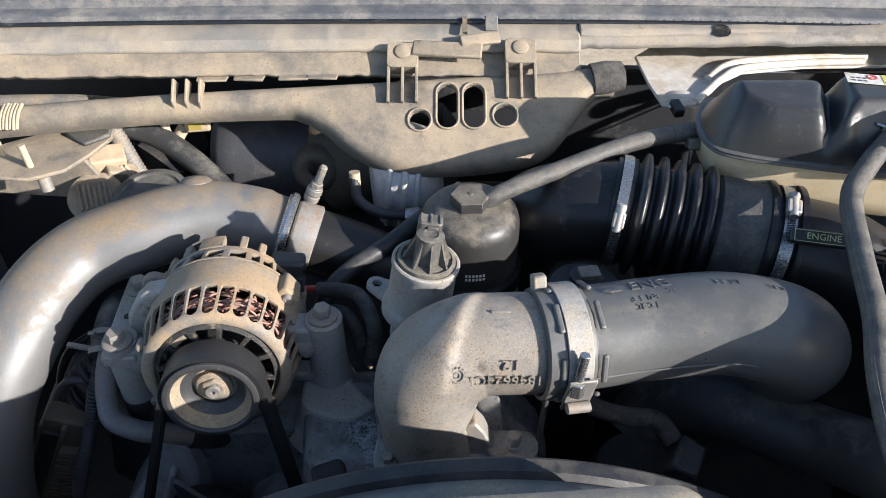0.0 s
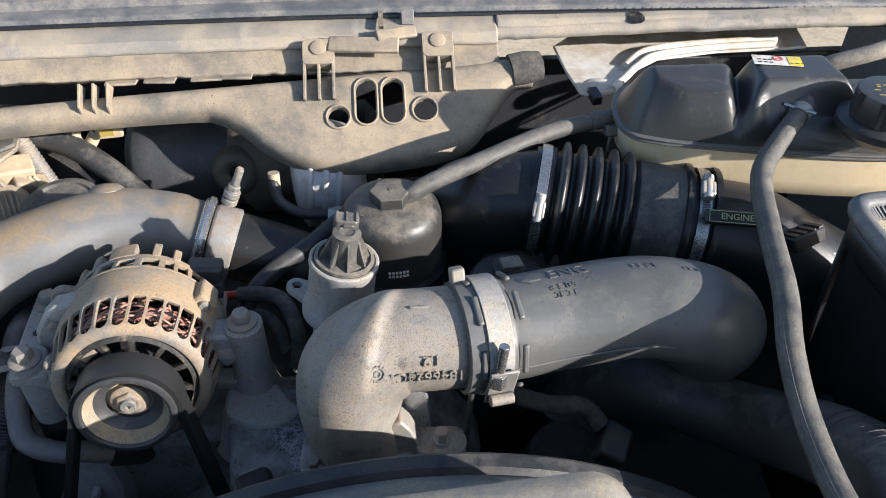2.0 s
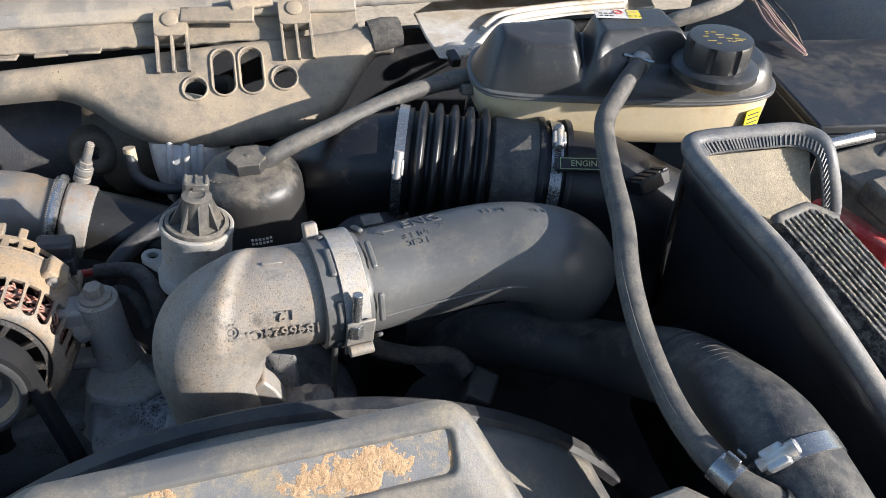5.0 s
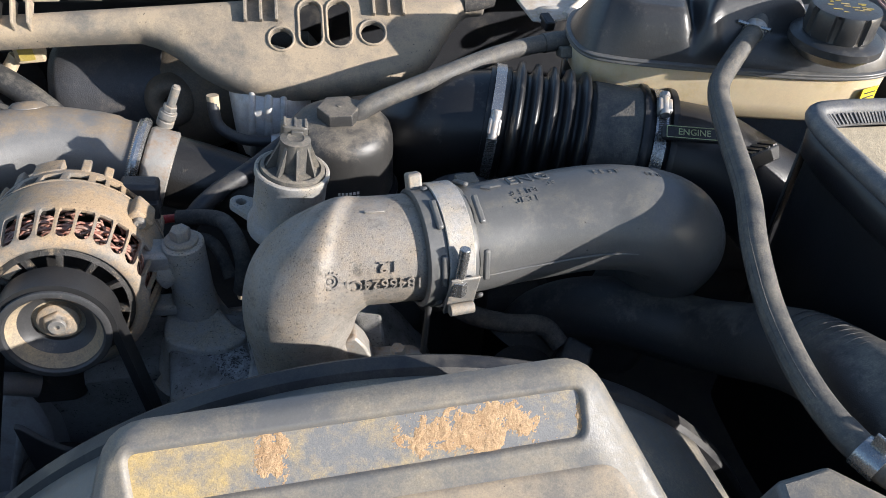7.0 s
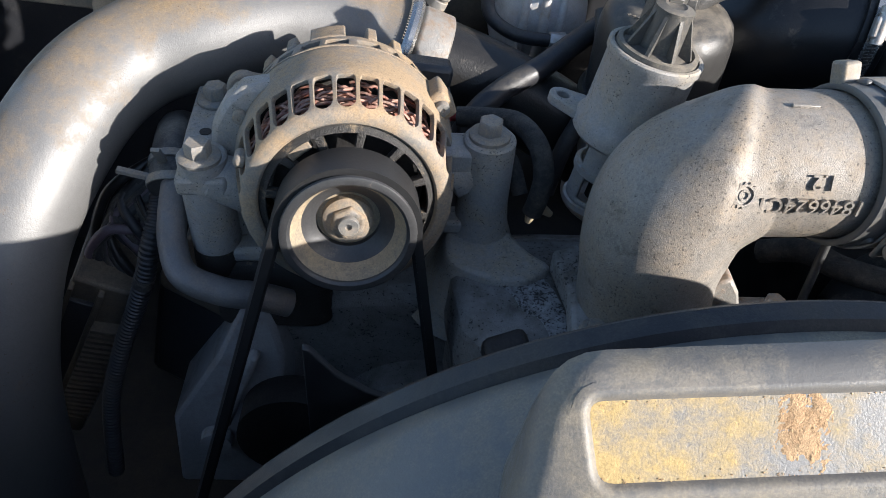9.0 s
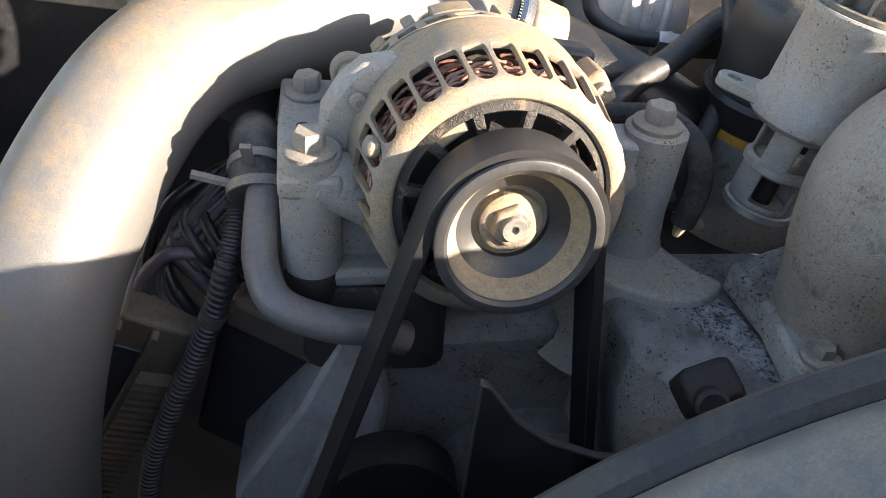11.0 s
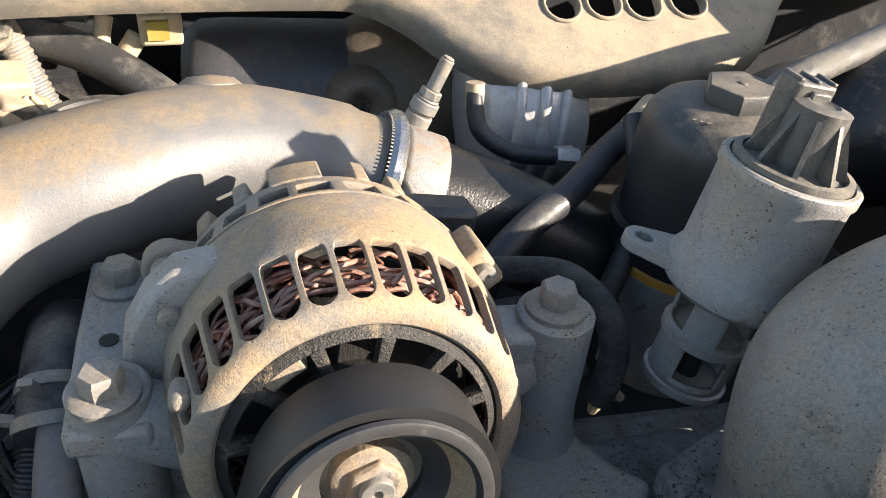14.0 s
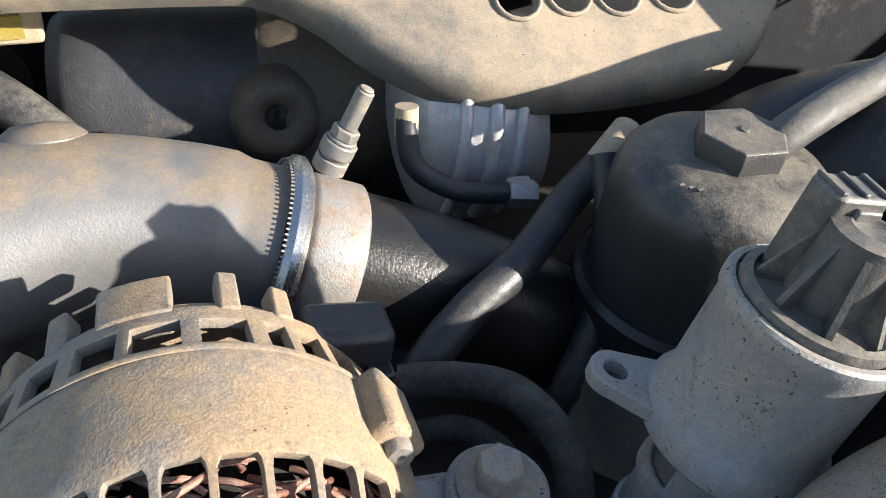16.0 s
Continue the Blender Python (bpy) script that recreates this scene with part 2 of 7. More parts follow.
M["brown_box"] = material("brown_grimy_housing", (0.10, 0.084, 0.066), 0.5, 0.1, (0.17, 0.13, 0.09), 0.3, 18, 700, 0.4)
M["grey_block"] = material("pale_grey_module", (0.36, 0.36, 0.365), 0.45, 0.2, (0.20, 0.17, 0.13), 0.2, 25, 700, 0.3)
M["sand"] = material("pale_bounce_sand", (0.40, 0.32, 0.22), 0.95, 0, (0.44, 0.36, 0.26), 0.4, 0.8, 40, 0.6)

# ---- shape helpers ----


class Shape:
    """Vertices and faces gathered from simple sweeps, in world metres."""

    def __init__(self):
        self.v, self.f = [], []

    def add(self, verts, faces):
        o = len(self.v)
        self.v.extend(tuple(x) for x in verts)
        self.f.extend(tuple(i + o for i in q) for q in faces)
        return self

    def rings(self, rings, closed=True, cap0=True, cap1=True, loop=False):
        """Skin a row of equal rings."""
        k, n = len(rings[0]), len(rings)
        faces = []
        for i in range(n if loop else n - 1):
            a, b = i * k, ((i + 1) % n) * k
            for j in range(k if closed else k - 1):
                j2 = (j + 1) % k
                faces.append((a + j, a + j2, b + j2, b + j))
        if closed and not loop:
            if cap0:
                faces.append(tuple(reversed(range(k))))
            if cap1:
                faces.append(tuple((n - 1) * k + j for j in range(k)))
        return self.add([p for r in rings for p in r], faces)

    def tube(self, path, radius, n=16, caps=True, loop=False, flat=1.0, up=None, twist=0.0):
        """A round (or flattened) tube along a path; radius a number, a list or a function of 0..1."""
        P = [Vector(p) for p in path]
        m = len(P)
        rings, side = [], None
        for i, p in enumerate(P):
            if loop:
                d = P[(i + 1) % m] - P[i - 1]
            else:
                d = P[min(i + 1, m - 1)] - P[max(i - 1, 0)]
            d.normalize()
            if up is not None:
                side = d.cross(Vector(up)).normalized()
            elif side is None:
                side = d.orthogonal().normalized()
            else:
                side = (side - d * side.dot(d)).normalized()
            other = d.cross(side)
            u = i / max(1, m - 1)
            r = radius(u) if callable(radius) else (radius[i] if isinstance(radius, (list, tuple)) else radius)
            rings.append([p + side * (r * math.cos(2 * math.pi * j / n + twist)) + other * (r * flat * math.sin(2 * math.pi * j / n + twist)) for j in range(n)])
        return self.rings(rings, cap0=caps, cap1=caps, loop=loop)

    def lathe(self, profile, m, n=48, caps=True, loop=False):
        """Turn a profile of (radius, height) about the local z axis of m."""
        rings = [[m @ Vector((r * math.cos(2 * math.pi * j / n), r * math.sin(2 * math.pi * j / n), h)) for j in range(n)] for r, h in profile]
        return self.rings(rings, cap0=caps, cap1=caps, loop=loop)

    def box(self, m, sx, sy, sz, taper=1.0):
        x, y, z = sx / 2, sy / 2, sz / 2
        c = [(-x, -y, -z), (x, -y, -z), (x, y, -z), (-x, y, -z)]
        c += [(a * taper, b * taper, z) for a, b, _ in c]
        return self.add([m @ Vector(q) for q in c], [(3, 2, 1, 0), (4, 5, 6, 7), (0, 1, 5, 4), (1, 2, 6, 5), (2, 3, 7, 6), (3, 0, 4, 7)])

    def prism(self, poly, z0, z1, m=Matrix()):
        """A flat outline raised between two heights of the local frame m."""
        k = len(poly)
        v = [m @ Vector((x, y, z0)) for x, y in poly] + [m @ Vector((x, y, z1)) for x, y in poly]
        f = [tuple(reversed(range(k))), tuple(range(k, 2 * k))]
        f += [(j, (j + 1) % k, k + (j + 1) % k, k + j) for j in range(k)]
        return self.add(v, f)



def spline(points, step=8, loop=False):
    """A smooth line through the points."""
    P = [Vector(p) for p in points]
    n, out = len(P), []
    for i in range(n if loop else n - 1):
        if loop:
            a, b, c, d = P[i - 1], P[i], P[(i + 1) % n], P[(i + 2) % n]
        else:
            a, b, c, d = P[max(i - 1, 0)], P[i], P[i + 1], P[min(i + 2, n - 1)]
        for k in range(step):
            t = k / step
            out.append(0.5 * ((2 * b) + (c - a) * t + (2 * a - 5 * b + 4 * c - d) * t * t + (3 * b - a - 3 * c + d) * t ** 3))
    if not loop:
        out.append(P[-1])
    return out


def spline2(points, step=6):
    return [(p.x, p.y) for p in spline([(x, y, 0) for x, y in points], step, True)]


def along(origin, axis, hint=(0, 0, 1)):
    """A frame at origin whose z runs along axis."""
    z = Vector(axis).normalized()
    x = Vector(hint)
    x = (x - z * x.dot(z))
    x = x.normalized() if x.length > 1e-6 else z.orthogonal().normalized()
    y = z.cross(x)
    return Matrix(((x.x, y.x, z.x, origin[0]), (x.y, y.y, z.y, origin[1]), (x.z, y.z, z.z, origin[2]), (0, 0, 0, 1)))


def round_rect(w, h, r, k=5, cx=0.0, cy=0.0):
    pts = []
    for ox, oy, a in ((w / 2 - r, h / 2 - r, 0), (-w / 2 + r, h / 2 - r, 90), (-w / 2 + r, -h / 2 + r, 180), (w / 2 - r, -h / 2 + r, 270)):
        for i in range(k + 1):
            t = radians(a + 90 * i / k)
            pts.append((cx + ox + r * math.cos(t), cy + oy + r * math.sin(t)))
    return pts


def inset(poly, d):
    """The outline moved inward by d (counter-clockwise outlines)."""
    out, n = [], len(poly)
    for i in range(n):
        a, b, c = Vector(poly[i - 1]), Vector(poly[i]), Vector(poly[(i + 1) % n])
        e1, e2 = (b - a), (c - b)
        e1 = e1.normalized() if e1.length > 1e-9 else e2.normalized()
        e2 = e2.normalized() if e2.length > 1e-9 else e1
        nn = Vector((-e1.y - e2.y, e1.x + e2.x))
        nn = nn.normalized() if nn.length > 1e-6 else Vector((-e1.y, e1.x))
        k = max(0.5, nn.dot(Vector((-e1.y, e1.x))))
        out.append(tuple(b + nn * (d / k)))
    return out


def mesh_of(name, shape, mat, smooth=38):
    me = bpy.data.meshes.new(name)
    me.from_pydata(shape.v, [], shape.f)
    me.validate()
    bm = bmesh.new()
    bm.from_mesh(me)
    bmesh.ops.recalc_face_normals(bm, faces=bm.faces)
    bm.to_mesh(me)
    bm.free()
    if smooth:
        me.shade_smooth()
        me.set_sharp_from_angle(angle=radians(smooth))
    me.materials.append(mat if not isinstance(mat, str) else M[mat])
    return me


def finish(ob, bevel=0.0, solid=0.0, sub=0):
    if solid:
        s = ob.modifiers.new("thick", "SOLIDIFY")
        s.thickness, s.offset = solid, -1
    if bevel:
        b = ob.modifiers.new("bevel", "BEVEL")
        b.width, b.segments, b.limit_method, b.angle_limit = bevel, 2, "ANGLE", radians(40)
        b.harden_normals = False
    if sub:
        s = ob.modifiers.new("sub", "SUBSURF")
        s.levels = s.render_levels = sub
    return ob


def thing(name, at, label, category, group="", kind=""):
    ob = new(name)
    ob.empty_display_size = 0.02
    ob.location = at
    ob["at"] = 0
    del ob["at"]
    return tagged(ob, label, category, group, kind)


def base_of(ob):
    p = Vector((0, 0, 0))
    while ob is not None:
        p += ob.location
        ob = ob.parent
    return p


def part(name, shape, mat, parent, label="", bevel=0.0, solid=0.0, smooth=38, sub=0):
    """One mesh under a thing or under a part; the shape is in world metres."""
    o = base_of(parent)
    shape.v = [(x - o.x, y - o.y, z - o.z) for x, y, z in shape.v]
    ob = new(name, mesh_of(name, shape, mat, smooth))
    ob.parent = parent
    tagged(ob, label)
    return finish(ob, bevel, solid, sub)


def solo(name, shape, mat, label, category="", group="", kind="", bevel=0.0, solid=0.0, smooth=38, sub=0):
    """A thing that is one mesh."""
    ob = new(name, mesh_of(name, shape, mat, smooth))
    tagged(ob, label, category, group, kind)
    return finish(ob, bevel, solid, sub)


def hex_bolt(m, r=0.009, h=0.007, washer=0.014, n_w=24, shank=0.0):
    """A flanged hexagon head whose seat is the local origin, pointing along local z."""
    s = Shape()
    s.lathe([(washer * 0.4, -0.001), (washer, -0.001), (washer, 0.0015), (washer * 0.86, 0.003), (washer * 0.4, 0.003)], m, n_w)
    ring = [(r * math.cos(radians(60 * i)), r * math.sin(radians(60 * i))) for i in range(6)]
    small = [(x * 0.86, y * 0.86) for x, y in ring]
    s.rings([[m @ Vector((x, y, 0.002)) for x, y in ring], [m @ Vector((x, y, h)) for x, y in ring], [m @ Vector((x, y, h + 0.0015)) for x, y in small]])
    if shank:
        s.tube([m @ Vector((0, 0, h)), m @ Vector((0, 0, h + shank))], r * 0.55, 12)
    return s


def lettering(text, size, depth=0.0006):
    """Raised letters as flat vertices and faces, from the built-in font."""
    cu = bpy.data.curves.new("letters", "FONT")
    cu.body, cu.size, cu.extrude, cu.align_x, cu.align_y = text, size, depth, "CENTER", "CENTER"
    cu.resolution_u = 3
    ob = bpy.data.objects.new("letters", cu)
    scene.collection.objects.link(ob)
    bpy.context.view_layer.update()
    me = bpy.data.meshes.new_from_object(ob.evaluated_get(bpy.context.evaluated_depsgraph_get()))
    verts, faces = [tuple(v.co) for v in me.vertices], [tuple(p.vertices) for p in me.polygons]
    bpy.data.objects.remove(ob)
    bpy.data.curves.remove(cu)
    bpy.data.meshes.remove(me)
    return verts, faces


def worm_clamp(thing_, m, r, width=0.011, screw_at=90.0, label="bright steel worm-drive band"):
    """Band, slots and screw housing of a hose clamp about the local z axis."""
    s = Shape()
    s.lathe([(r, -width / 2), (r + 0.0016, -width / 2), (r + 0.0016, width / 2), (r, width / 2)], m, 56, caps=False, loop=True)
    part("band", s, "steel_bright", thing_, label)
    a = radians(screw_at)
    h = m @ Matrix.Rotation(a, 4, "Z") @ Matrix.Translation((r + 0.005, 0, 0))
    s = Shape()
    s.box(h, 0.009, 0.016, width * 1.15)
    part("housing", s, "steel", thing_, bevel=0.0015)
    hz = h @ Matrix.Rotation(radians(90), 4, "X") @ Matrix.Translation((0.001, 0, 0.004))
    s = Shape()
    s.lathe([(0.0045, -0.016), (0.0045, 0.006), (0.0052, 0.006), (0.0052, 0.0115), (0.004, 0.0125)], hz, 10)
    part("screw", s, "steel", thing_)
    s = Shape()
    for i in range(9):
        k = m @ Matrix.Rotation(a + radians(10 + i * 4.2) * (0.032 / r), 4, "Z") @ Matrix.Translation((r + 0.0018, 0, 0)) @ Matrix.Rotation(radians(14), 4, "X")
        s.box(k, 0.0008, 0.0013, width * 0.6)
    part("slots", s, "print_black", thing_)

# ---- the large structure ----
# Unseen ground, coloured pale to bounce warm light into the bay.
g = Shape().add([(-400, -400, 0), (400, -400, 0), (400, 400, 0), (-400, 400, 0)], [(0, 1, 2, 3)])
solo("ground", g, "sand", "unseen ground under the truck, pale sand colour for bounce light", "ground", kind="structure")


def wall(name, m, sx, sy, sz, mat, label):
    return solo(name, Shape().box(m, sx, sy, sz), mat, label, "body panel", kind="structure", bevel=0.004)


wall("firewall", pose(0, 1.02, 0.78), 1.9, 0.02, 0.62, "dark_plastic", "dark grimy firewall behind the engine")
wall("inner_fender_west", pose(-0.78, 0.5, 0.80), 0.02, 1.5, 0.56, "grey_paint", "dusty grey inner fender of the engine bay")
wall("inner_fender_east", pose(0.93, 0.45, 0.80, 0, 0, 0), 0.02, 1.5, 0.56, "grey_paint", "dusty grey inner fender of the engine bay")
wall("radiator_panel", pose(0.05, 0.10, 0.78), 1.7, 0.03, 0.66, "dark", "black radiator core standing at the front of the bay")
wall("bay_floor", pose(0, 0.5, 0.50), 1.9, 1.2, 0.02, "dark", "black grimy underside of the engine bay")


# ---- windscreen cowl ----
def strip(profile, x0, x1, bow=0.0, lift=0.0, n=40, ragged=0.0):
    """A closed cross-section (y, z) drawn along x, bowed back at the ends; ragged wears its first edge."""
    s = Shape()
    rings = []
    for i in range(n + 1):
        x = x0 + (x1 - x0) * i / n
        b, up = -bow * (x - 0.05) ** 2, lift * (x - 0.05)
        w = ragged * (noise.noise(Vector((x * 22, 1.0, 0))) + 0.6 * noise.noise(Vector((x * 90, 5.0, 0))))
        d = ragged * 0.35 * noise.noise(Vector((x * 14, 9.0, 0)))
        rings.append([(x, y + b + (w if k in (0, len(profile) - 1) else 0.0), z + up + d) for k, (y, z) in enumerate(profile)])
    return s.rings(rings)


cowl = thing("windscreen_cowl", (0.05, 0.95, 1.16), "dusty black plastic windscreen cowl panel along the firewall", "cowl panel", kind="structure")
part("lower_flange", strip([(0.850, 1.163), (0.862, 1.172), (0.885, 1.182), (0.895, 1.178), (0.86, 1.155)], -0.75, 0.17, 0.05, -0.01, 150, 0.0055), "plastic_tan", cowl, "tan dust-covered lower flange", bevel=0.002)
part("face", strip([(0.893, 1.194), (0.899, 1.2015), (0.922, 1.205), (0.935, 1.20), (0.93, 1.176), (0.902, 1.182)], 0.17, 0.95, 0.05, 0.004, 70, 0.0030), "cowl_face", cowl, "dust-covered narrow face of the cowl", bevel=0.002)
part("face", strip([(0.876, 1.184), (0.884, 1.195), (0.922, 1.205), (0.935, 1.20), (0.93, 1.16), (0.89, 1.165)], -0.80, 0.17, 0.05, -0.005, 80, 0.0030), "cowl_face", cowl, "dust-covered face of the cowl", bevel=0.002)
part("seal_lip", strip([(0.915, 1.206), (0.918, 1.213), (0.935, 1.216), (0.950, 1.215), (0.950, 1.195), (0.92, 1.195)], -0.82, 0.97, 0.05, -0.003), "rubber_grey", cowl, "greyed ticked rubber lip", bevel=0.002)
part("weatherstrip", strip([(0.940, 1.217), (0.945, 1.226), (0.960, 1.232), (0.985, 1.231), (0.998, 1.222), (0.998, 1.19), (0.945, 1.19)], -0.85, 1.0, 0.05, 0.0), "rubber_grey", cowl, "grey hood weatherstrip", bevel=0.003)
part("groove", strip([(0.9505, 1.2285), (0.9515, 1.2312), (0.9540, 1.2318), (0.9550, 1.2295)], -0.85, 1.0, 0.05, 0.0), "rubber", cowl, "dark line in the weatherstrip")
part("shadow_gap", strip([(0.9105, 1.2045), (0.9115, 1.2070), (0.9150, 1.2080), (0.9155, 1.2045)], -0.82, 0.97, 0.05, -0.004), "rubber", cowl, "dark joint under the lip")
part("upper_panel", strip([(0.99, 1.222), (1.0, 1.228), (1.10, 1.262), (1.30, 1.30), (1.30, 1.20), (0.99, 1.19)], -0.95, 1.1, 0.05, 0.0), "cowl_top", cowl, "grey plastic cowl top below the windscreen", bevel=0.003)

# ---- loom carrier: the dusty moulded channel in front of the cowl ----
CO, CV = Vector((0.02, 0.797, 1.137)), Vector((0, 0.85, 0.527)).normalized()
CN = Vector((0, -CV.z, CV.y))
CM = Matrix(((1, CV.x, CN.x, CO.x), (0, CV.y, CN.y, CO.y), (0, CV.z, CN.z, CO.z), (0, 0, 0, 1)))


def plate_with_holes(outline, holes, edge=0.014, thick=0.026, drop=0.017):
    """Rounded plate in the carrier's frame, with open holes through it."""
    bm = bmesh.new()

    def ring(poly, z):
        return [bm.verts.new((x, y, z)) for x, y in poly]

    def skin(a, b):
        for i in range(len(a)):
            bm.faces.new((a[i], a[(i + 1) % len(a)], b[(i + 1) % len(a)], b[i]))

    levels = [(edge, 0.0), (edge * 0.55, -drop * 0.12), (edge * 0.2, -drop * 0.45), (0.0, -drop), (0.0, -thick)]
    loops = [ring(inset(outline, d), z) for d, z in levels]
    for a, b in zip(loops, loops[1:]):
        skin(a, b)
    edges = []

    def rim(vs):
        for i in range(len(vs)):
            e = bm.edges.get((vs[i], vs[(i + 1) % len(vs)])) or bm.edges.new((vs[i], vs[(i + 1) % len(vs)]))
            edges.append(e)

    rim(loops[0])
    for h in holes:
        a, b = ring(h, 0.0), ring(h, -0.006)
        skin(a, b)
        rim(a)
    made = bmesh.ops.triangle_fill(bm, use_beauty=True, edges=edges)["geom"]

    def inside(p, poly):
        hit = False
        for (x0, y0), (x1, y1) in zip(poly, poly[1:] + poly[:1]):
            if (y0 > p.y) != (y1 > p.y) and p.x < (x1 - x0) * (p.y - y0) / (y1 - y0) + x0:
                hit = not hit
        return hit

    top = [f for f in made if isinstance(f, bmesh.types.BMFace)]
    spare = [f for f in top if any(inside(f.calc_center_median(), h) for h in holes)]
    bmesh.ops.delete(bm, geom=spare, context="FACES_ONLY")
    s = Shape()
    bm.verts.index_update()
    s.add([CM @ v.co for v in bm.verts], [[v.index for v in f.verts] for f in bm.faces])
    bm.free()
    return s


carrier_outline = [(-0.60, -0.018), (-0.536, -0.013), (-0.38, 0.002), (-0.226, 0.009), (-0.192, 0.005), (-0.164, -0.011), (-0.136, -0.036), (-0.102, -0.056),
                   (-0.062, -0.066), (0.004, -0.066), (0.07, -0.057), (0.104, -0.043), (0.125, -0.021), (0.147, 0.013), (0.168, 0.036), (0.191, 0.042),
                   (0.187, 0.073), (0.157, 0.073), (0.101, 0.066), (0.01, 0.061), (-0.078, 0.055), (-0.187, 0.048), (-0.317, 0.040), (-0.45, 0.030), (-0.542, 0.021), (-0.60, 0.017)]


def slot(cx, cy, w, h, k=8):
    r = w / 2
    pts = []
    for i in range(k + 1):
        a = math.pi * i / k
        pts.append((cx + r * math.cos(a), cy + h / 2 - r + r * math.sin(a)))
    for i in range(k + 1):
        a = math.pi + math.pi * i / k
        pts.append((cx + r * math.cos(a), cy - h / 2 + r + r * math.sin(a)))
    return pts


SLOTS = [(-0.048, -0.004, 0.024, 0.026), (-0.015, 0.015, 0.023, 0.058), (0.017, 0.015, 0.024, 0.058), (0.054, 0.002, 0.026, 0.028)]
carrier = thing("wiring_carrier", tuple(CO), "dust-covered black plastic wiring channel with four open slots", "wiring channel")
s = plate_with_holes(spline2(carrier_outline, 5), [list(reversed(slot(*q))) for q in SLOTS])
part("channel", s, "plastic_tan", carrier, "dust-covered moulded plastic channel", smooth=50)
s = Shape()
for q in SLOTS:
    inner, outer = slot(q[0], q[1], q[2] + 0.001, q[3] + 0.001), slot(q[0], q[1], q[2] + 0.007, q[3] + 0.007)
    s.rings([[CM @ Vector((x, y, z)) for x, y in p] for p, z in ((inner, -0.002), (inner, 0.0022), (outer, 0.0022), (outer, -0.002))], loop=True)
part("slot_rim", s, "plastic_tan", carrier, "raised rims round the slots", bevel=0.0012)


def clip_tower(x, y, parent):
    s = Shape()
    top = CM @ Matrix.Translation((x, y, 0.012))
    s.prism(round_rect(0.038, 0.034, 0.006), -0.016, 0.0, top @ Matrix.Translation((0, 0.010, 0)))
    s.lathe([(0.010, 0.0), (0.0098, 0.0016), (0.008, 0.0024), (0.0, 0.0026)], top @ Matrix.Translation((0, 0.014, 0)), 24)
    for dx in (-0.017, 0.0, 0.017):
        w = 0.0018
        tri = [(-0.05, -0.012), (-0.052, -0.0035), (0.01, 0.0), (0.01, -0.014)]
        v = []
        for sx in (-w, w):
            v += [top @ Vector((dx + sx, a, b)) for a, b in tri]
        s.add(v, [(0, 1, 2, 3), (7, 6, 5, 4), (0, 4, 5, 1), (1, 5, 6, 2), (2, 6, 7, 3), (3, 7, 4, 0)])
    part("clip_tower", s, "plastic_tan", parent, "ribbed clip with a round push pin", bevel=0.001)


clip_tower(-0.069, 0.068, carrier)
clip_tower(0.074, 0.074, carrier)
s = Shape()
for dx in (-0.343, -0.327, -0.311):
    v = []
    for sx in (-0.0017, 0.0017):
        v += [CM @ Vector((dx + sx, a, b)) for a, b in ((0.012, -0.004), (0.016, 0.008), (0.044, 0.014), (0.048, -0.004))]
    s.add(v, [(0, 1, 2, 3), (7, 6, 5, 4), (0, 4, 5, 1), (1, 5, 6, 2), (2, 6, 7, 3), (3, 7, 4, 0)])
part("fin", s, "plastic_tan", carrier, "three small stiffening fins", bevel=0.001)
for x0, y0, x1, y1, r in ((0.162, 0.055, 0.200, 0.062, 0.020),):
    s = Shape()
    s.tube([CM @ Vector((x0, y0, -0.008)), CM @ Vector(((x0 + x1) / 2, (y0 + y1) / 2, -0.008)), CM @ Vector((x1, y1, -0.010))], [r, r * 1.03, r * 0.9], 20, flat=0.75)
    part("tape_wrap", s, "cloth", carrier, "cloth tape wrap at the end of the channel")

# ---- fan shroud at the front ----
FX, FZ, FR = 0.030, 0.7626, 0.3715
shroud = thing("fan_shroud", (FX, 0.25, FZ), "weathered black plastic fan shroud with a sand-stained tray on top", "fan shroud")


def arc(r, y, a0, a1, n):
    """Part of a circle round the fan's axis, leaning back a little towards the top."""
    pts = []
    for i in range(n + 1):
        a = radians(a0 + (a1 - a0) * i / n)
        dx, dz = r * math.sin(a), r * math.cos(a)
        pts.append((FX + dx, y + 0.0264 * dx + 0.118 * (dz - 0.3), FZ + dz))
    return pts


s = Shape()
prof = [(FR - 0.006, 0.3146), (FR, 0.3146), (FR + 0.0015, 0.312), (FR + 0.001, 0.302), (FR - 0.003, 0.2985), (FR - 0.010, 0.2985)]
s.rings([arc(r, y, -100, 100, 90) for r, y in prof], closed=False)
s.rings([arc(prof[-1][0], prof[-1][1], -100, 100, 90), arc(prof[0][0], prof[0][1], -100, 100, 90)], closed=False)
part("ring", s, "plastic_rim", shroud, "curved black rim of the fan ring", smooth=30)
s = Shape()
prof = [(FR - 0.002, 0.2975), (FR - 0.001, 0.287), (FR + 0.002, 0.262), (FR + 0.004, 0.240), (FR - 0.004, 0.200), (FR - 0.03, 0.135)]
s.rings([arc(r, y, -100, 44, 70) for r, y in prof], closed=False)
part("cone", s, "plastic_grey", shroud, "smooth dusty shell of the shroud", solid=0.004)
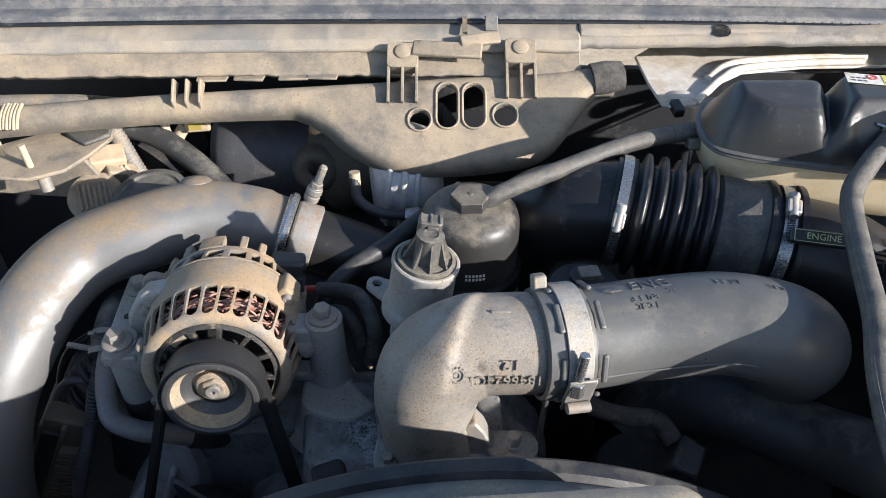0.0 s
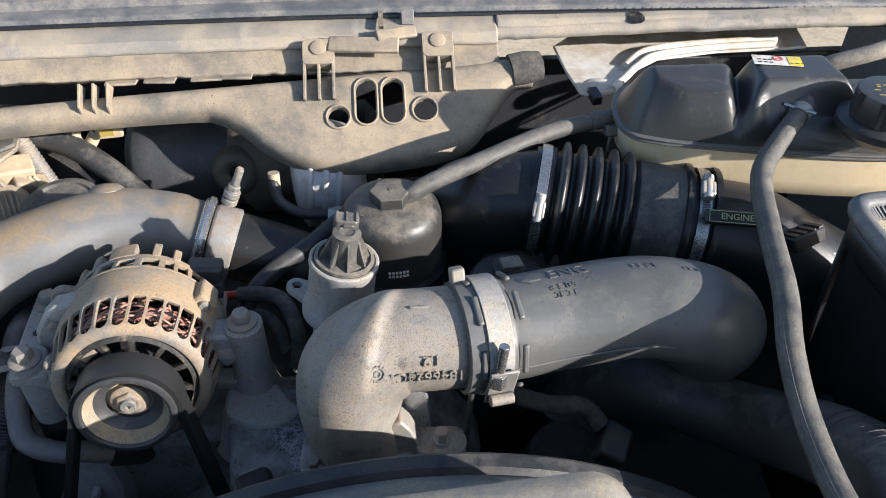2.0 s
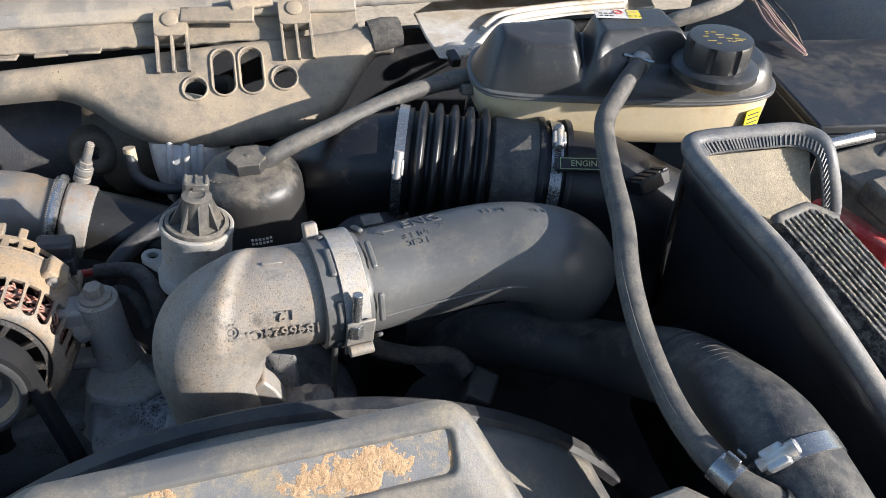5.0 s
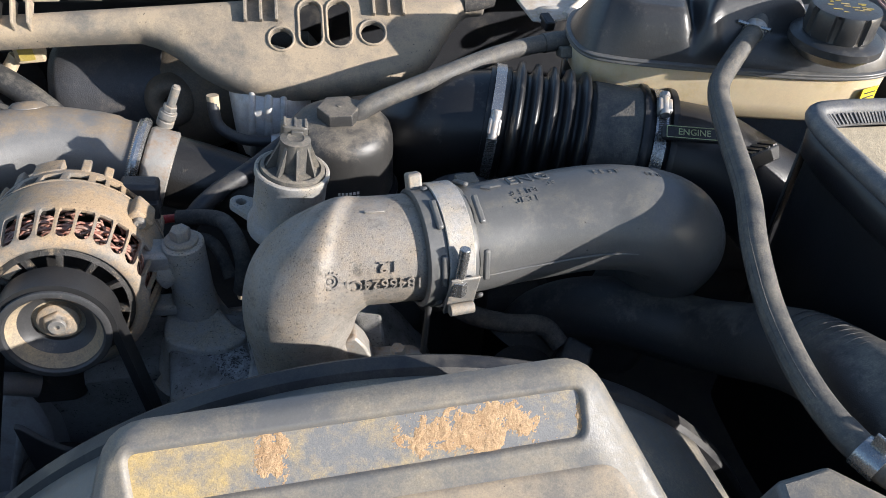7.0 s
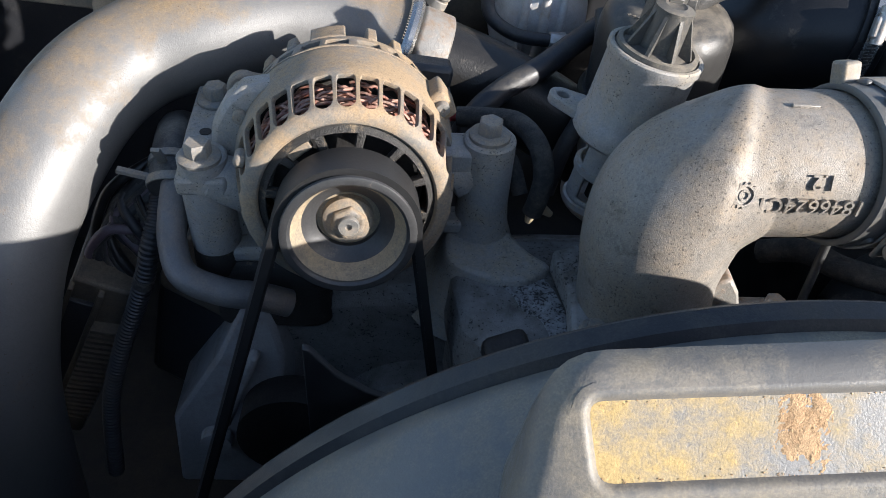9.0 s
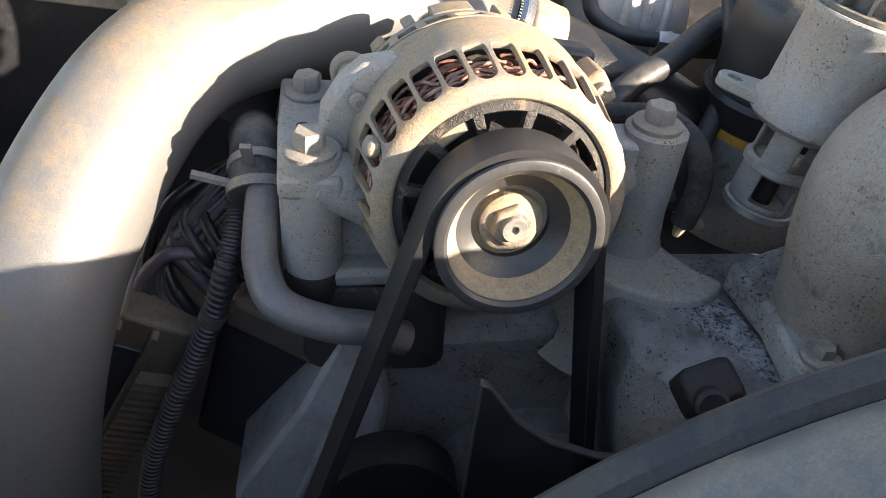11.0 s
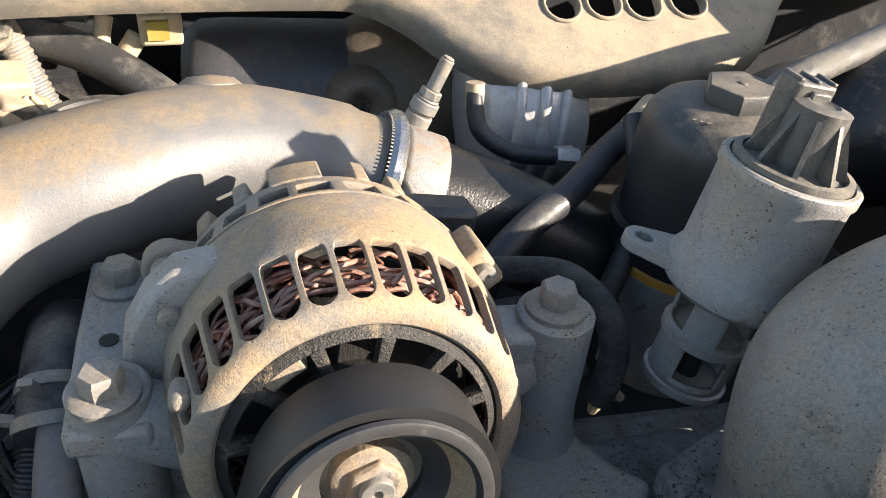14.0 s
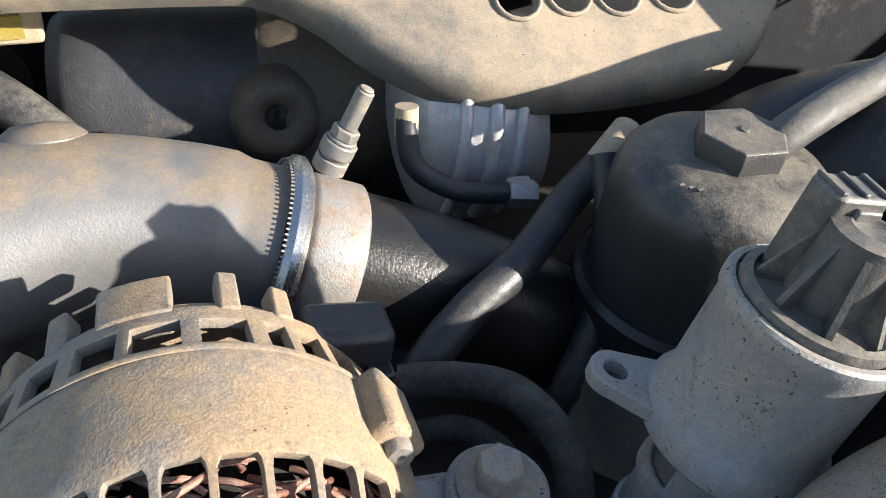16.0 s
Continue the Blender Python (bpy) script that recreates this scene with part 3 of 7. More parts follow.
# tray: raised box with a sunken panel
T1 = Vector((0.2559, 0.005, 0.0174)).normalized()
T2 = Vector((0.0, 0.746, 0.666))
T2 = (T2 - T1 * T2.dot(T1)).normalized()
T3 = T1.cross(T2)
TO = Vector((-0.1053, 0.2442, 1.1620)) + T1 * 0.1215 - T2 * 0.0555
TM = Matrix(((T1.x, T2.x, T3.x, TO.x), (T1.y, T2.y, T3.y, TO.y), (T1.z, T2.z, T3.z, TO.z), (0, 0, 0, 1)))
outer = [(-0.172, -0.075), (0.198, -0.075), (0.142, 0.069), (-0.129, 0.068)]


def soft_quad(c, r, k=5):
    pts, n = [], len(c)
    for i in range(n):
        p, a, b = Vector(c[i]), Vector(c[i - 1]), Vector(c[(i + 1) % n])
        p0, p1 = p + (a - p).normalized() * r, p + (b - p).normalized() * r
        for j in range(k + 1):
            t = j / k
            pts.append(tuple((1 - t) ** 2 * p0 + 2 * t * (1 - t) * p + t * t * p1))
    return pts


rec = [(-0.1190, 0.0245), (0.1330, 0.0265), (0.1350, 0.0555), (-0.1215, 0.0555)]
rec2 = [(-0.160, -0.068), (0.185, -0.068), (0.150, 0.012), (-0.128, 0.012)]
s = Shape()
O1, R1 = soft_quad(outer, 0.018), soft_quad(rec, 0.007)
rings = [(inset(O1, -0.006), -0.014), (inset(O1, -0.004), -0.010), (O1, -0.003), (inset(O1, 0.006), 0.0), (inset(R1, -0.006), 0.0), (inset(R1, -0.0035), 0.0012), (inset(R1, -0.0015), 0.0010), (R1, -0.0002), (inset(R1, 0.0012), -0.0020)]
DOWN = Vector((0, 0, -1))
skirt = [[TM @ Vector((x, y, -0.010)) + DOWN * d for x, y in inset(O1, w)] for w, d in ((-0.012, 0.060), (-0.006, 0.010))]
s.rings(skirt + [[TM @ Vector((x, y, z)) for x, y in p] for p, z in rings[1:]], cap0=False, cap1=False)
part("tray", s, "plastic_grey", shroud, "weathered tray round a sunken panel", smooth=60)
part("panel", Shape().prism(inset(R1, 0.0010), -0.0060, -0.0018, TM), "tray_panel", shroud, "sunken panel stained with yellow sand")
part("lower_step", Shape().rings([[TM @ Vector((x, y, z)) for x, y in p] for p, z in ((soft_quad(rec2, 0.014), -0.002), (inset(soft_quad(rec2, 0.014), 0.002), 0.0008), (inset(soft_quad(rec2, 0.014), 0.006), 0.0016))], cap0=False), "plastic_tan", shroud, "dusty raised step of the tray", smooth=60)

# ---- alternator ----
AF = Vector((0.09, -0.9861, 0.1396)).normalized()      # towards the pulley's face
AC = Vector((-0.2037, 0.4251, 1.0687))                 # centre of the pulley's front
AM = along(AC, -AF, (0, 0, 1))                         # local z runs back along the shaft, local x up, local y to one side
alt = thing("alternator", tuple(AC - AF * 0.09), "sand-caked cast aluminium alternator with copper windings behind its slots", "alternator")


def shell(profile, windows, n=180):
    """A turned skin with open windows: (first ring, last ring, list of angle spans in degrees)."""
    s = Shape()
    v, f = [], []
    for r, h in profile:
        v += [AM @ Vector((r * math.cos(2 * math.pi * j / n), r * math.sin(2 * math.pi * j / n), h)) for j in range(n)]
    for i in range(len(profile) - 1):
        for j in range(n):
            a = (j + 0.5) * 360 / n
            if any(i0 <= i < i1 and any((a - lo) % 360 < (hi - lo) for lo, hi in spans) for i0, i1, spans in windows):
                continue
            j2 = (j + 1) % n
            f.append((i * n + j, i * n + j2, (i + 1) * n + j2, (i + 1) * n + j))
    return s.add(v, f)




def slotted(profile, first, last, count, half, turn=0.0, cols=3):
    """A turned skin with a ring of round-cornered openings between two of its rings; half: half an opening's width in degrees at each ring."""
    v, f, n = [], [], count * 2 * cols
    for i, (r, h) in enumerate(profile):
        w = half[min(max(i - first, 0), len(half) - 1)]
        for k in range(count):
            mid = turn + k * 360 / count
            gap = 360 / count - 2 * w
            for c in range(cols):
                a = radians(mid - w + 2 * w * c / cols)
                v.append(AM @ Vector((r * math.cos(a), r * math.sin(a), h)))
            for c in range(cols):
                a = radians(mid + w + gap * c / cols)
                v.append(AM @ Vector((r * math.cos(a), r * math.sin(a), h)))
    for i in range(len(profile) - 1):
        for j in range(n):
            if first <= i < last and j % (2 * cols) < cols:
                continue
            j2 = (j + 1) % n
            f.append((i * n + j, i * n + j2, (i + 1) * n + j2, (i + 1) * n + j))
    return Shape().add(v, f)


def arc_block(a0, a1, r0, r1, h0, h1, n=0):
    """A bent bar between two angles, two radii and two depths."""
    n = n or max(2, int((a1 - a0) / 4))
    out = []
    for i in range(n + 1):
        a = radians(a0 + (a1 - a0) * i / n)
        out.append([AM @ Vector((r * math.cos(a), r * math.sin(a), h)) for r, h in ((r0, h0), (r1, h0), (r1, h1), (r0, h1))])
    return Shape().rings(out)


spokes = [(k * 30 + 11.5 + 3.0, k * 30 + 11.5 + 27.0) for k in range(12)]
s = shell([(0.014, 0.045), (0.026, 0.045), (0.030, 0.0445), (0.0530, 0.0425), (0.0560, 0.0415), (0.0570, 0.0400)], [(2, 4, spokes)])
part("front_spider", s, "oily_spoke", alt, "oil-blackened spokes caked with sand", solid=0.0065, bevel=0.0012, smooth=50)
prof = [(0.0562, 0.0440), (0.0562, 0.0385), (0.0578, 0.0366), (0.0615, 0.0364), (0.0650, 0.0376), (0.0672, 0.0396), (0.0676, 0.0404), (0.0681, 0.0416), (0.0686, 0.0434), (0.0690, 0.0456), (0.0699, 0.0510), (0.0709, 0.0570), (0.0719, 0.0630),
        (0.0728, 0.0690), (0.0733, 0.0718), (0.0736, 0.0735), (0.0745, 0.0765), (0.0751, 0.0800), (0.0756, 0.0860), (0.0764, 0.1080), (0.0767, 0.1135)]
s = slotted(prof, 5, 15, 31, [1.0, 2.4, 3.6, 4.4, 4.75, 4.85, 4.85, 4.85, 4.8, 4.5, 3.8], 1.0, 4)
part("front_housing", s, "alu_dusty", alt, "sand-caked slotted front housing", solid=0.0034, bevel=0.0009, smooth=50)
posts = [-126, -110, -94, -79, -66, -52, -38, -24.5, -10.5, 5.5, 21.5, 31.5, 42, 54, 68, 84, 100, 116, 134]
prof = [(0.0772, 0.1139), (0.0774, 0.1155), (0.0768, 0.1175), (0.0756, 0.1250), (0.0744, 0.1330), (0.0742, 0.1350), (0.0740, 0.1385), (0.0736, 0.1410), (0.0700, 0.1425), (0.0690, 0.1490), (0.058, 0.151), (0.0, 0.152)]
s = shell(prof, [(2, 4, [(a + 2.0, b - 2.0) for a, b in zip(posts, posts[1:])])], 240)
part("rear_housing", s, "alu_dusty", alt, "rear housing with a ring of windows", solid=0.004, bevel=0.0008, smooth=50)
for a0, a1, h1, deep in ((-84, -76, 0.157, 0.008), (-66, -59, 0.158, 0.008), (-50, -43, 0.157, 0.008), (-32, -26, 0.158, 0.008), (-18, 1.5, 0.160, 0.010), (13, 19, 0.161, 0.008), (28, 34, 0.157, 0.008), (47, 53, 0.157, 0.008), (64, 71, 0.157, 0.008), (82, 89, 0.157, 0.008)):
    part("tab", arc_block(a0, a1, 0.0742 - deep, 0.0748, 0.1385, h1), "alu_dusty", alt, "crown tab", bevel=0.0014)
for a0, a1, r0, r1 in ((-52, -26, 0.0440, 0.0575), (20, 30, 0.050, 0.0575)):
    part("web", arc_block(a0, a1, r0, r1, 0.0392, 0.0440, 8), "alu_dusty", alt, "sand-caked web in the front opening", bevel=0.0016)
# stator core and windings
s = Shape().lathe([(0.060, 0.088), (0.0700, 0.088), (0.0700, 0.116), (0.060, 0.116)], AM, 60, caps=False, loop=True)
part("stator_core", s, "dark", alt, "dark laminated stator core")
rng = random.Random(4)
s = Shape()
for k in range(300):
    a0 = 360 * k / 300 + rng.uniform(-2, 2)
    r0, h0, da = rng.uniform(0.0575, 0.0650), rng.uniform(0.054, 0.084), rng.uniform(12, 22)
    lean, pts = rng.uniform(-0.010, 0.010), []
    for q in range(6):
        t = q / 5
        a = radians(a0 + da * t)
        r = r0 + 0.0025 * math.sin(math.pi * t) + rng.uniform(-0.0005, 0.0005)
        pts.append(AM @ Vector((r * math.cos(a), r * math.sin(a), h0 + lean * math.sin(2.2 * t + k))))
    s.tube(spline(pts, 2), 0.0011, 6)
tagged(part("winding", s, "copper", alt, "dusty copper winding", smooth=60), kind="stuff")
s = Shape().lathe([(0.02, 0.055), (0.048, 0.055), (0.050, 0.060), (0.050, 0.16), (0.02, 0.16)], AM, 48)
part("rotor", s, "dark", alt, "dark rotor inside the housing")
s = Shape().lathe([(0.0, 0.028), (0.020, 0.028), (0.022, 0.044), (0.030, 0.050), (0.030, 0.056)], AM, 40)
part("hub", s, "dark", alt, "black bearing hub")
# pulley
PM = AM
s = Shape().lathe([(0.0415, 0.0005), (0.0418, 0.0025), (0.0400, 0.004), (0.0400, 0.030), (0.0418, 0.0315), (0.0418, 0.034), (0.020, 0.034), (0.020, 0.020), (0.026, 0.017), (0.030, 0.012), (0.0345, 0.006), (0.0352, 0.0015), (0.0370, 0.0), (0.0405, 0.0)], PM, 72, caps=False, loop=True)
pulley = part("pulley", s, "pulley", alt, "worn black ribbed belt pulley")
s = Shape().lathe([(0.0350, 0.0028), (0.0335, 0.0045), (0.0315, 0.0100), (0.0290, 0.0125), (0.0280, 0.0165), (0.0235, 0.0185), (0.0225, 0.0235), (0.012, 0.0240)], PM, 64, caps=False)
part("dish", s, "pulley_dust", pulley, "sand-coloured dished pulley centre")
s = Shape().lathe([(0.0, 0.0245), (0.0165, 0.0245), (0.0160, 0.0190), (0.0140, 0.0175), (0.0, 0.0175)], PM, 40)
part("collar", s, "alu_dusty", pulley)
ring = [(0.0118 * math.cos(radians(60 * i + 10)), 0.0118 * math.sin(radians(60 * i + 10))) for i in range(6)]
s = Shape().rings([[PM @ Vector((x, y, 0.019)) for x, y in ring], [PM @ Vector((x, y, 0.0150)) for x, y in ring], [PM @ Vector((x * 0.86, y * 0.86, 0.0136)) for x, y in ring]])
part("nut", s, "alu_dusty", pulley, "sand-coloured hexagon nut", bevel=0.0018)
s = Shape().lathe([(0.0, 0.0130), (0.0020, 0.0130), (0.0022, 0.0108), (0.0062, 0.0106), (0.0068, 0.0114), (0.0068, 0.0155), (0.0, 0.0155)], PM, 28)
part("shaft_end", s, "steel_dusty", pulley, "threaded shaft end")
# ears, through bolts and lugs
m = AM @ Matrix.Rotation(radians(56), 4, "Z") @ Matrix.Translation((0.0765, 0, 0.102))
part("ear", Shape().box(m, 0.017, 0.021, 0.029), "alu_dusty", alt, "cast ear on the housing", bevel=0.003)
for angle, h0 in ((56, 0.0875), (-62, 0.0920)):
    m = AM @ Matrix.Rotation(radians(angle), 4, "Z") @ Matrix.Translation((0.0780, 0, h0)) @ Matrix.Rotation(radians(180), 4, "X")
    part("screw", Shape().lathe([(0.0052, 0.0), (0.0052, 0.0035), (0.0044, 0.0048), (0.0018, 0.0050), (0.0012, 0.0040), (0.0, 0.0040)], m, 20), "steel_dusty", alt, "round through-bolt head")
wing = [(0.060, -0.040), (0.056, -0.066), (0.046, -0.078), (0.030, -0.088), (0.004, -0.092), (-0.030, -0.092), (-0.052, -0.078), (-0.052, -0.040), (0.0, -0.050)]
part("mounting_wing", Shape().prism(wing, 0.0925, 0.1150, AM), "alu_grey", alt, "broad cast mounting wing", bevel=0.004)
m = AM @ Matrix.Rotation(radians(-67), 4, "Z") @ Matrix.Translation((0.0715, 0, 0.0505))
part("lug", Shape().box(m, 0.008, 0.009, 0.014), "alu_dusty", alt, "small cast lug", bevel=0.003)
for p, q in (((-0.272, 0.498, 1.045), (-0.303, 0.492, 1.060)), ((-0.268, 0.555, 1.050), (-0.310, 0.570, 1.050)), ((-0.140, 0.512, 1.055), (-0.116, 0.513, 1.065))):
    part("mounting_arm", Shape().tube([p, q], [0.020, 0.015], 12, flat=0.75), "alu_grey", alt, "cast mounting arm", bevel=0.002)
LUG = AM @ Matrix.Rotation(radians(-58), 4, "Z")
lug = [(0.066, -0.016), (0.080, -0.016)] + [(0.080 + 0.0115 * math.cos(radians(t)), -0.0045 + 0.0115 * math.sin(radians(t))) for t in range(-90, 91, 20)] + [(0.066, 0.012)]
part("ear", Shape().prism(lug, 0.1285, 0.1405, LUG), "alu_dusty", alt, "rounded rear ear", bevel=0.002)
part("bush", Shape().lathe([(0.0075, 0.115), (0.0075, 0.1295)], LUG @ Matrix.Translation((0.080, -0.0045, 0.0)), 20), "steel_dusty", alt, "steel bush between the ears")
plug = part("connector", Shape().box(AM @ Matrix.Translation((0.045, 0.061, 0.1455)) @ Matrix.Rotation(radians(8), 4, "Z"), 0.018, 0.034, 0.024), "dark_plastic", alt, "black plug connector", bevel=0.004)
part("latch", Shape().box(AM @ Matrix.Translation((0.030, 0.071, 0.1400)), 0.016, 0.010, 0.026), "dark_plastic", plug, bevel=0.001)

# ---- charge air pipe ----
pipe_path = [(-0.178, 0.6712, 1.0622), (-0.222, 0.677, 1.073), (-0.273, 0.668, 1.084), (-0.331, 0.640, 1.083), (-0.380, 0.613, 1.075), (-0.411, 0.565, 1.060), (-0.440, 0.500, 1.018), (-0.458, 0.468, 0.966), (-0.477, 0.450, 0.880), (-0.492, 0.448, 0.780), (-0.505, 0.446, 0.66)]
pipe = thing("charge_air_pipe", pipe_path[0], "silver-painted metal charge air pipe dusted with tan sand", "pipe")
part("tube", Shape().tube(spline(pipe_path, 8), lambda u: 0.041 if u > 0.06 else 0.039, 40), "silver_pipe", pipe, "silver-painted pipe with dust and chips", smooth=60)

# ---- pipe end, V-band and the dark pipe beyond ----
part("port_cap", Shape().lathe([(0.020, -0.004), (0.0175, 0.007), (0.013, 0.0105), (0.0, 0.012)], along((-0.272, 0.688, 1.112), (0.0, 0.4, 1)), 28), "silver_pipe", pipe, "small capped port on the pipe")
vb = thing("vband_clamp", (-0.177, 0.671, 1.062), "steel V-band clamp with a long bolt on the charge pipe joint", "clamp")
VD = Vector((0.94, -0.05, -0.34)).normalized()
VM = along((-0.177, 0.671, 1.062), VD)
part("band", Shape().lathe([(0.038, -0.006), (0.0430, -0.006), (0.0460, -0.003), (0.0460, 0.001), (0.0430, 0.004), (0.038, 0.004)], VM, 48, caps=False, loop=True), "steel_bright", vb, "bright steel band")
s = Shape()
for k in range(110):
    a = radians(360 * k / 110)
    s.box(VM @ Matrix.Rotation(a, 4, "Z") @ Matrix.Translation((0.0428, 0, -0.0066)), 0.0008, 0.0009, 0.0016)
part("serration", s, "steel_dusty", vb)
V0, V1 = Vector((-0.1500, 0.6975, 1.088)), Vector((-0.1306, 0.7009, 1.1309))
s = Shape()
for k, (u0, u1, r_) in enumerate(((0.0, 0.16, 0.0088), (0.16, 0.20, 0.0075), (0.20, 0.36, 0.0090), (0.36, 0.40, 0.0076), (0.40, 0.52, 0.0072), (0.52, 0.97, 0.0046), (0.97, 1.0, 0.0038))):
    s.tube([V0.lerp(V1, u0), V0.lerp(V1, u1)], r_, 6 if k == 4 else 14)
part("bolt", s, "steel_dusty", vb, "long clamp bolt with its nut", bevel=0.0008)
hot = thing("turbo_outlet_pipe", (-0.10, 0.672, 1.04), "rust-stained sleeve and oily black pipe joining the charge pipe", "pipe")
part("sleeve", Shape().lathe([(0.038, 0.0), (0.040, 0.004), (0.040, 0.027), (0.037, 0.029)], along(Vector((-0.177, 0.671, 1.062)) + VD * 0.005, VD), 40, caps=False), "steel_rusty", hot, "rust-stained steel sleeve", solid=0.002)
part("pipe", Shape().tube(spline([(-0.150, 0.669, 1.052), (-0.095, 0.665, 1.031), (-0.035, 0.655, 1.002), (0.025, 0.64, 0.955), (0.05, 0.62, 0.89)], 6), 0.0375, 32), "pipe_oily", hot, "black oily pipe", smooth=60)

# ---- cast intake elbow ----
elbow = thing("intake_elbow", (-0.01, 0.43, 0.98), "sand-dusted cast aluminium intake elbow with raised casting numbers", "intake elbow")
centre = spline([(0.105, 0.446, 1.122), (0.06, 0.446, 1.121), (0.025, 0.445, 1.118), (-0.005, 0.440, 1.100), (-0.015, 0.432, 1.070), (-0.013, 0.428, 1.03), (-0.009, 0.427, 0.98)], 7)
crease = spline([(0.030, 0.466, 1.1520), (0.0215, 0.450, 1.1555), (0.0135, 0.4325, 1.1500), (0.0065, 0.4195, 1.1395), (0.0010, 0.4115, 1.1255), (-0.0030, 0.4060, 1.1080)], 7)


def ridged(shape, path, line, height, soft, steep):
    """Raise a blunt ridge along a line on a tube: a long slope on one side, a short step on the other."""
    P, L = np.array([tuple(p) for p in path]), np.array([tuple(p) for p in line])
    T = np.gradient(L, axis=0)
    T /= np.linalg.norm(T, axis=1)[:, None]
    for i, v in enumerate(shape.v):
        v = np.array(v)
        k = int(np.argmin(((L - v) ** 2).sum(1)))
        out = v - P[int(np.argmin(((P - v) ** 2).sum(1)))]
        out /= max(1e-6, np.linalg.norm(out))
        side = np.cross(out, T[k])
        side *= 1 if side[0] > 0 else -1
        d, gap = float((v - L[k]) @ side), float(abs((v - L[k]) @ T[k]))
        u = k / (len(L) - 1)
        fade = math.exp(-(gap / 0.006) ** 2) * min(1.0, 0.35 + 4 * u) * min(1.0, 0.15 + 2.4 * (1 - u))
        rise = math.exp(-(d / soft) ** 2) if d < 0 else math.exp(-(d / steep) ** 2)
        shape.v[i] = tuple(v + out * height * fade * rise)
    return shape


fine = spline(centre, 4)
s = Shape().tube(fine, lambda u: 0.0435 + 0.004 * max(0, math.sin(math.pi * min(1, max(0, (u - 0.3) / 0.45)))), 150, up=(0, 1, 0))
part("body", ridged(s, fine, spline(crease, 3), 0.0053, 0.018, 0.0058), "alu_elbow", elbow, "sand-cast elbow body with a blunt ridge across its bend", smooth=80)
for x0 in (0.047,):
    part("parting_bar", Shape().box(pose(x0, 0.440, 1.1645, 6, 0, 0), 0.016, 0.0022, 0.0018), "alu_elbow", elbow, bevel=0.0005)
XZ = Matrix(((1, 0, 0, 0), (0, 0, -1, 0), (0, 1, 0, 0), (0, 0, 0, 1)))
s = Shape().prism([(0.018, 1.060), (0.028, 1.064), (0.036, 1.052), (0.044, 1.030), (0.080, 1.029), (0.080, 1.016), (0.018, 1.014)], -0.424, -0.404, XZ)
s.prism(round_rect(0.046, 0.030, 0.012, cx=0.062, cy=0.409), 1.018, 1.030)
part("lug", s, "steel_rusty", elbow, "cast lug on the elbow", bevel=0.002)
part("bolt", hex_bolt(pose(0.063, 0.407, 1.031), 0.0065, 0.013, 0.008, 18), "steel", elbow)
part("foot_bolt", hex_bolt(pose(-0.049, 0.396, 1.022), 0.0060, 0.007, 0.0105, 20), "steel_dusty", elbow)


def wrap(text, size, angle, x, m_axis, r, flip=1, depth=0.0007):
    """Raised letters laid on a lying cylinder: local z of m_axis is the run, angle from its local x."""
    v, f = lettering(text, size, depth)
    out = []
    for a, b, c in v:
        th = radians(angle) - flip * b / r
        rr = r + 0.0002 + c
        out.append(m_axis @ Vector((rr * math.cos(th), rr * math.sin(th), x + flip * a)))
    return Shape().add(out, f)


LM = along((0.0, 0.446, 1.121), (1, 0, 0), (0, 0, 1))   # local x up, local y towards the front (-y world)
part("casting_number", wrap("1846624C1", 0.0132, 84, 0.050, LM, 0.0449, -1, 0.0011), "alu_elbow", elbow, "raised casting number", smooth=0)
part("casting_number", wrap("1.2", 0.0125, 66, 0.0545, LM, 0.0445, -1, 0.0009), "alu_elbow", elbow, "raised casting mark", smooth=0)
WM = along((0.0113, 0.4013, 1.1313), (0.03, -0.92, 0.4))
s = Shape()
teeth = [(0.0076 if k % 4 < 2 else 0.0062) for k in range(56)]
disc = [(r * math.cos(2 * math.pi * k / 56), r * math.sin(2 * math.pi * k / 56)) for k, r in enumerate(teeth)]
hub_ = [(0.0050 * math.cos(2 * math.pi * k / 56), 0.0050 * math.sin(2 * math.pi * k / 56)) for k in range(56)]
s.rings([[WM @ Vector((x, y, z)) for x, y in p] for p, z in ((disc, -0.0008), (disc, 0.0009), (hub_, 0.0009), (hub_, -0.0008))], loop=True)
part("date_ring", Shape().rings([[WM @ Vector((r * math.cos(2 * math.pi * k / 24), r * math.sin(2 * math.pi * k / 24), z)) for k in range(24)] for r, z in ((0.0032, -0.0008), (0.0032, 0.0009), (0.0020, 0.0009), (0.0020, -0.0008))], loop=True), "alu_elbow", elbow, "raised inner ring")
part("date_wheel", s, "alu_elbow", elbow, "raised round foundry mark")

# ---- moulded charge air duct ----
duct = thing("charge_air_duct", (0.2, 0.46, 1.10), "satin black moulded rubber charge air duct with raised lettering", "air duct")
duct_path = spline([(0.082, 0.447, 1.1215), (0.126, 0.454, 1.1205), (0.177, 0.462, 1.122), (0.237, 0.462, 1.129), (0.284, 0.453, 1.127), (0.314, 0.464, 1.097), (0.326, 0.494, 1.042), (0.324, 0.522, 0.97), (0.318, 0.54, 0.88)], 8)
part("tube", Shape().tube(duct_path, lambda u: 0.0462 if u < 0.03 else 0.0445, 48, up=(0, 1, 0.3)), "plastic_duct", duct, "satin black moulded tube", smooth=60)
DD = Vector((0.065, 0.012, -0.003)).normalized()
DM = along((0.125, 0.451, 1.122), DD, (0, 0, 1))


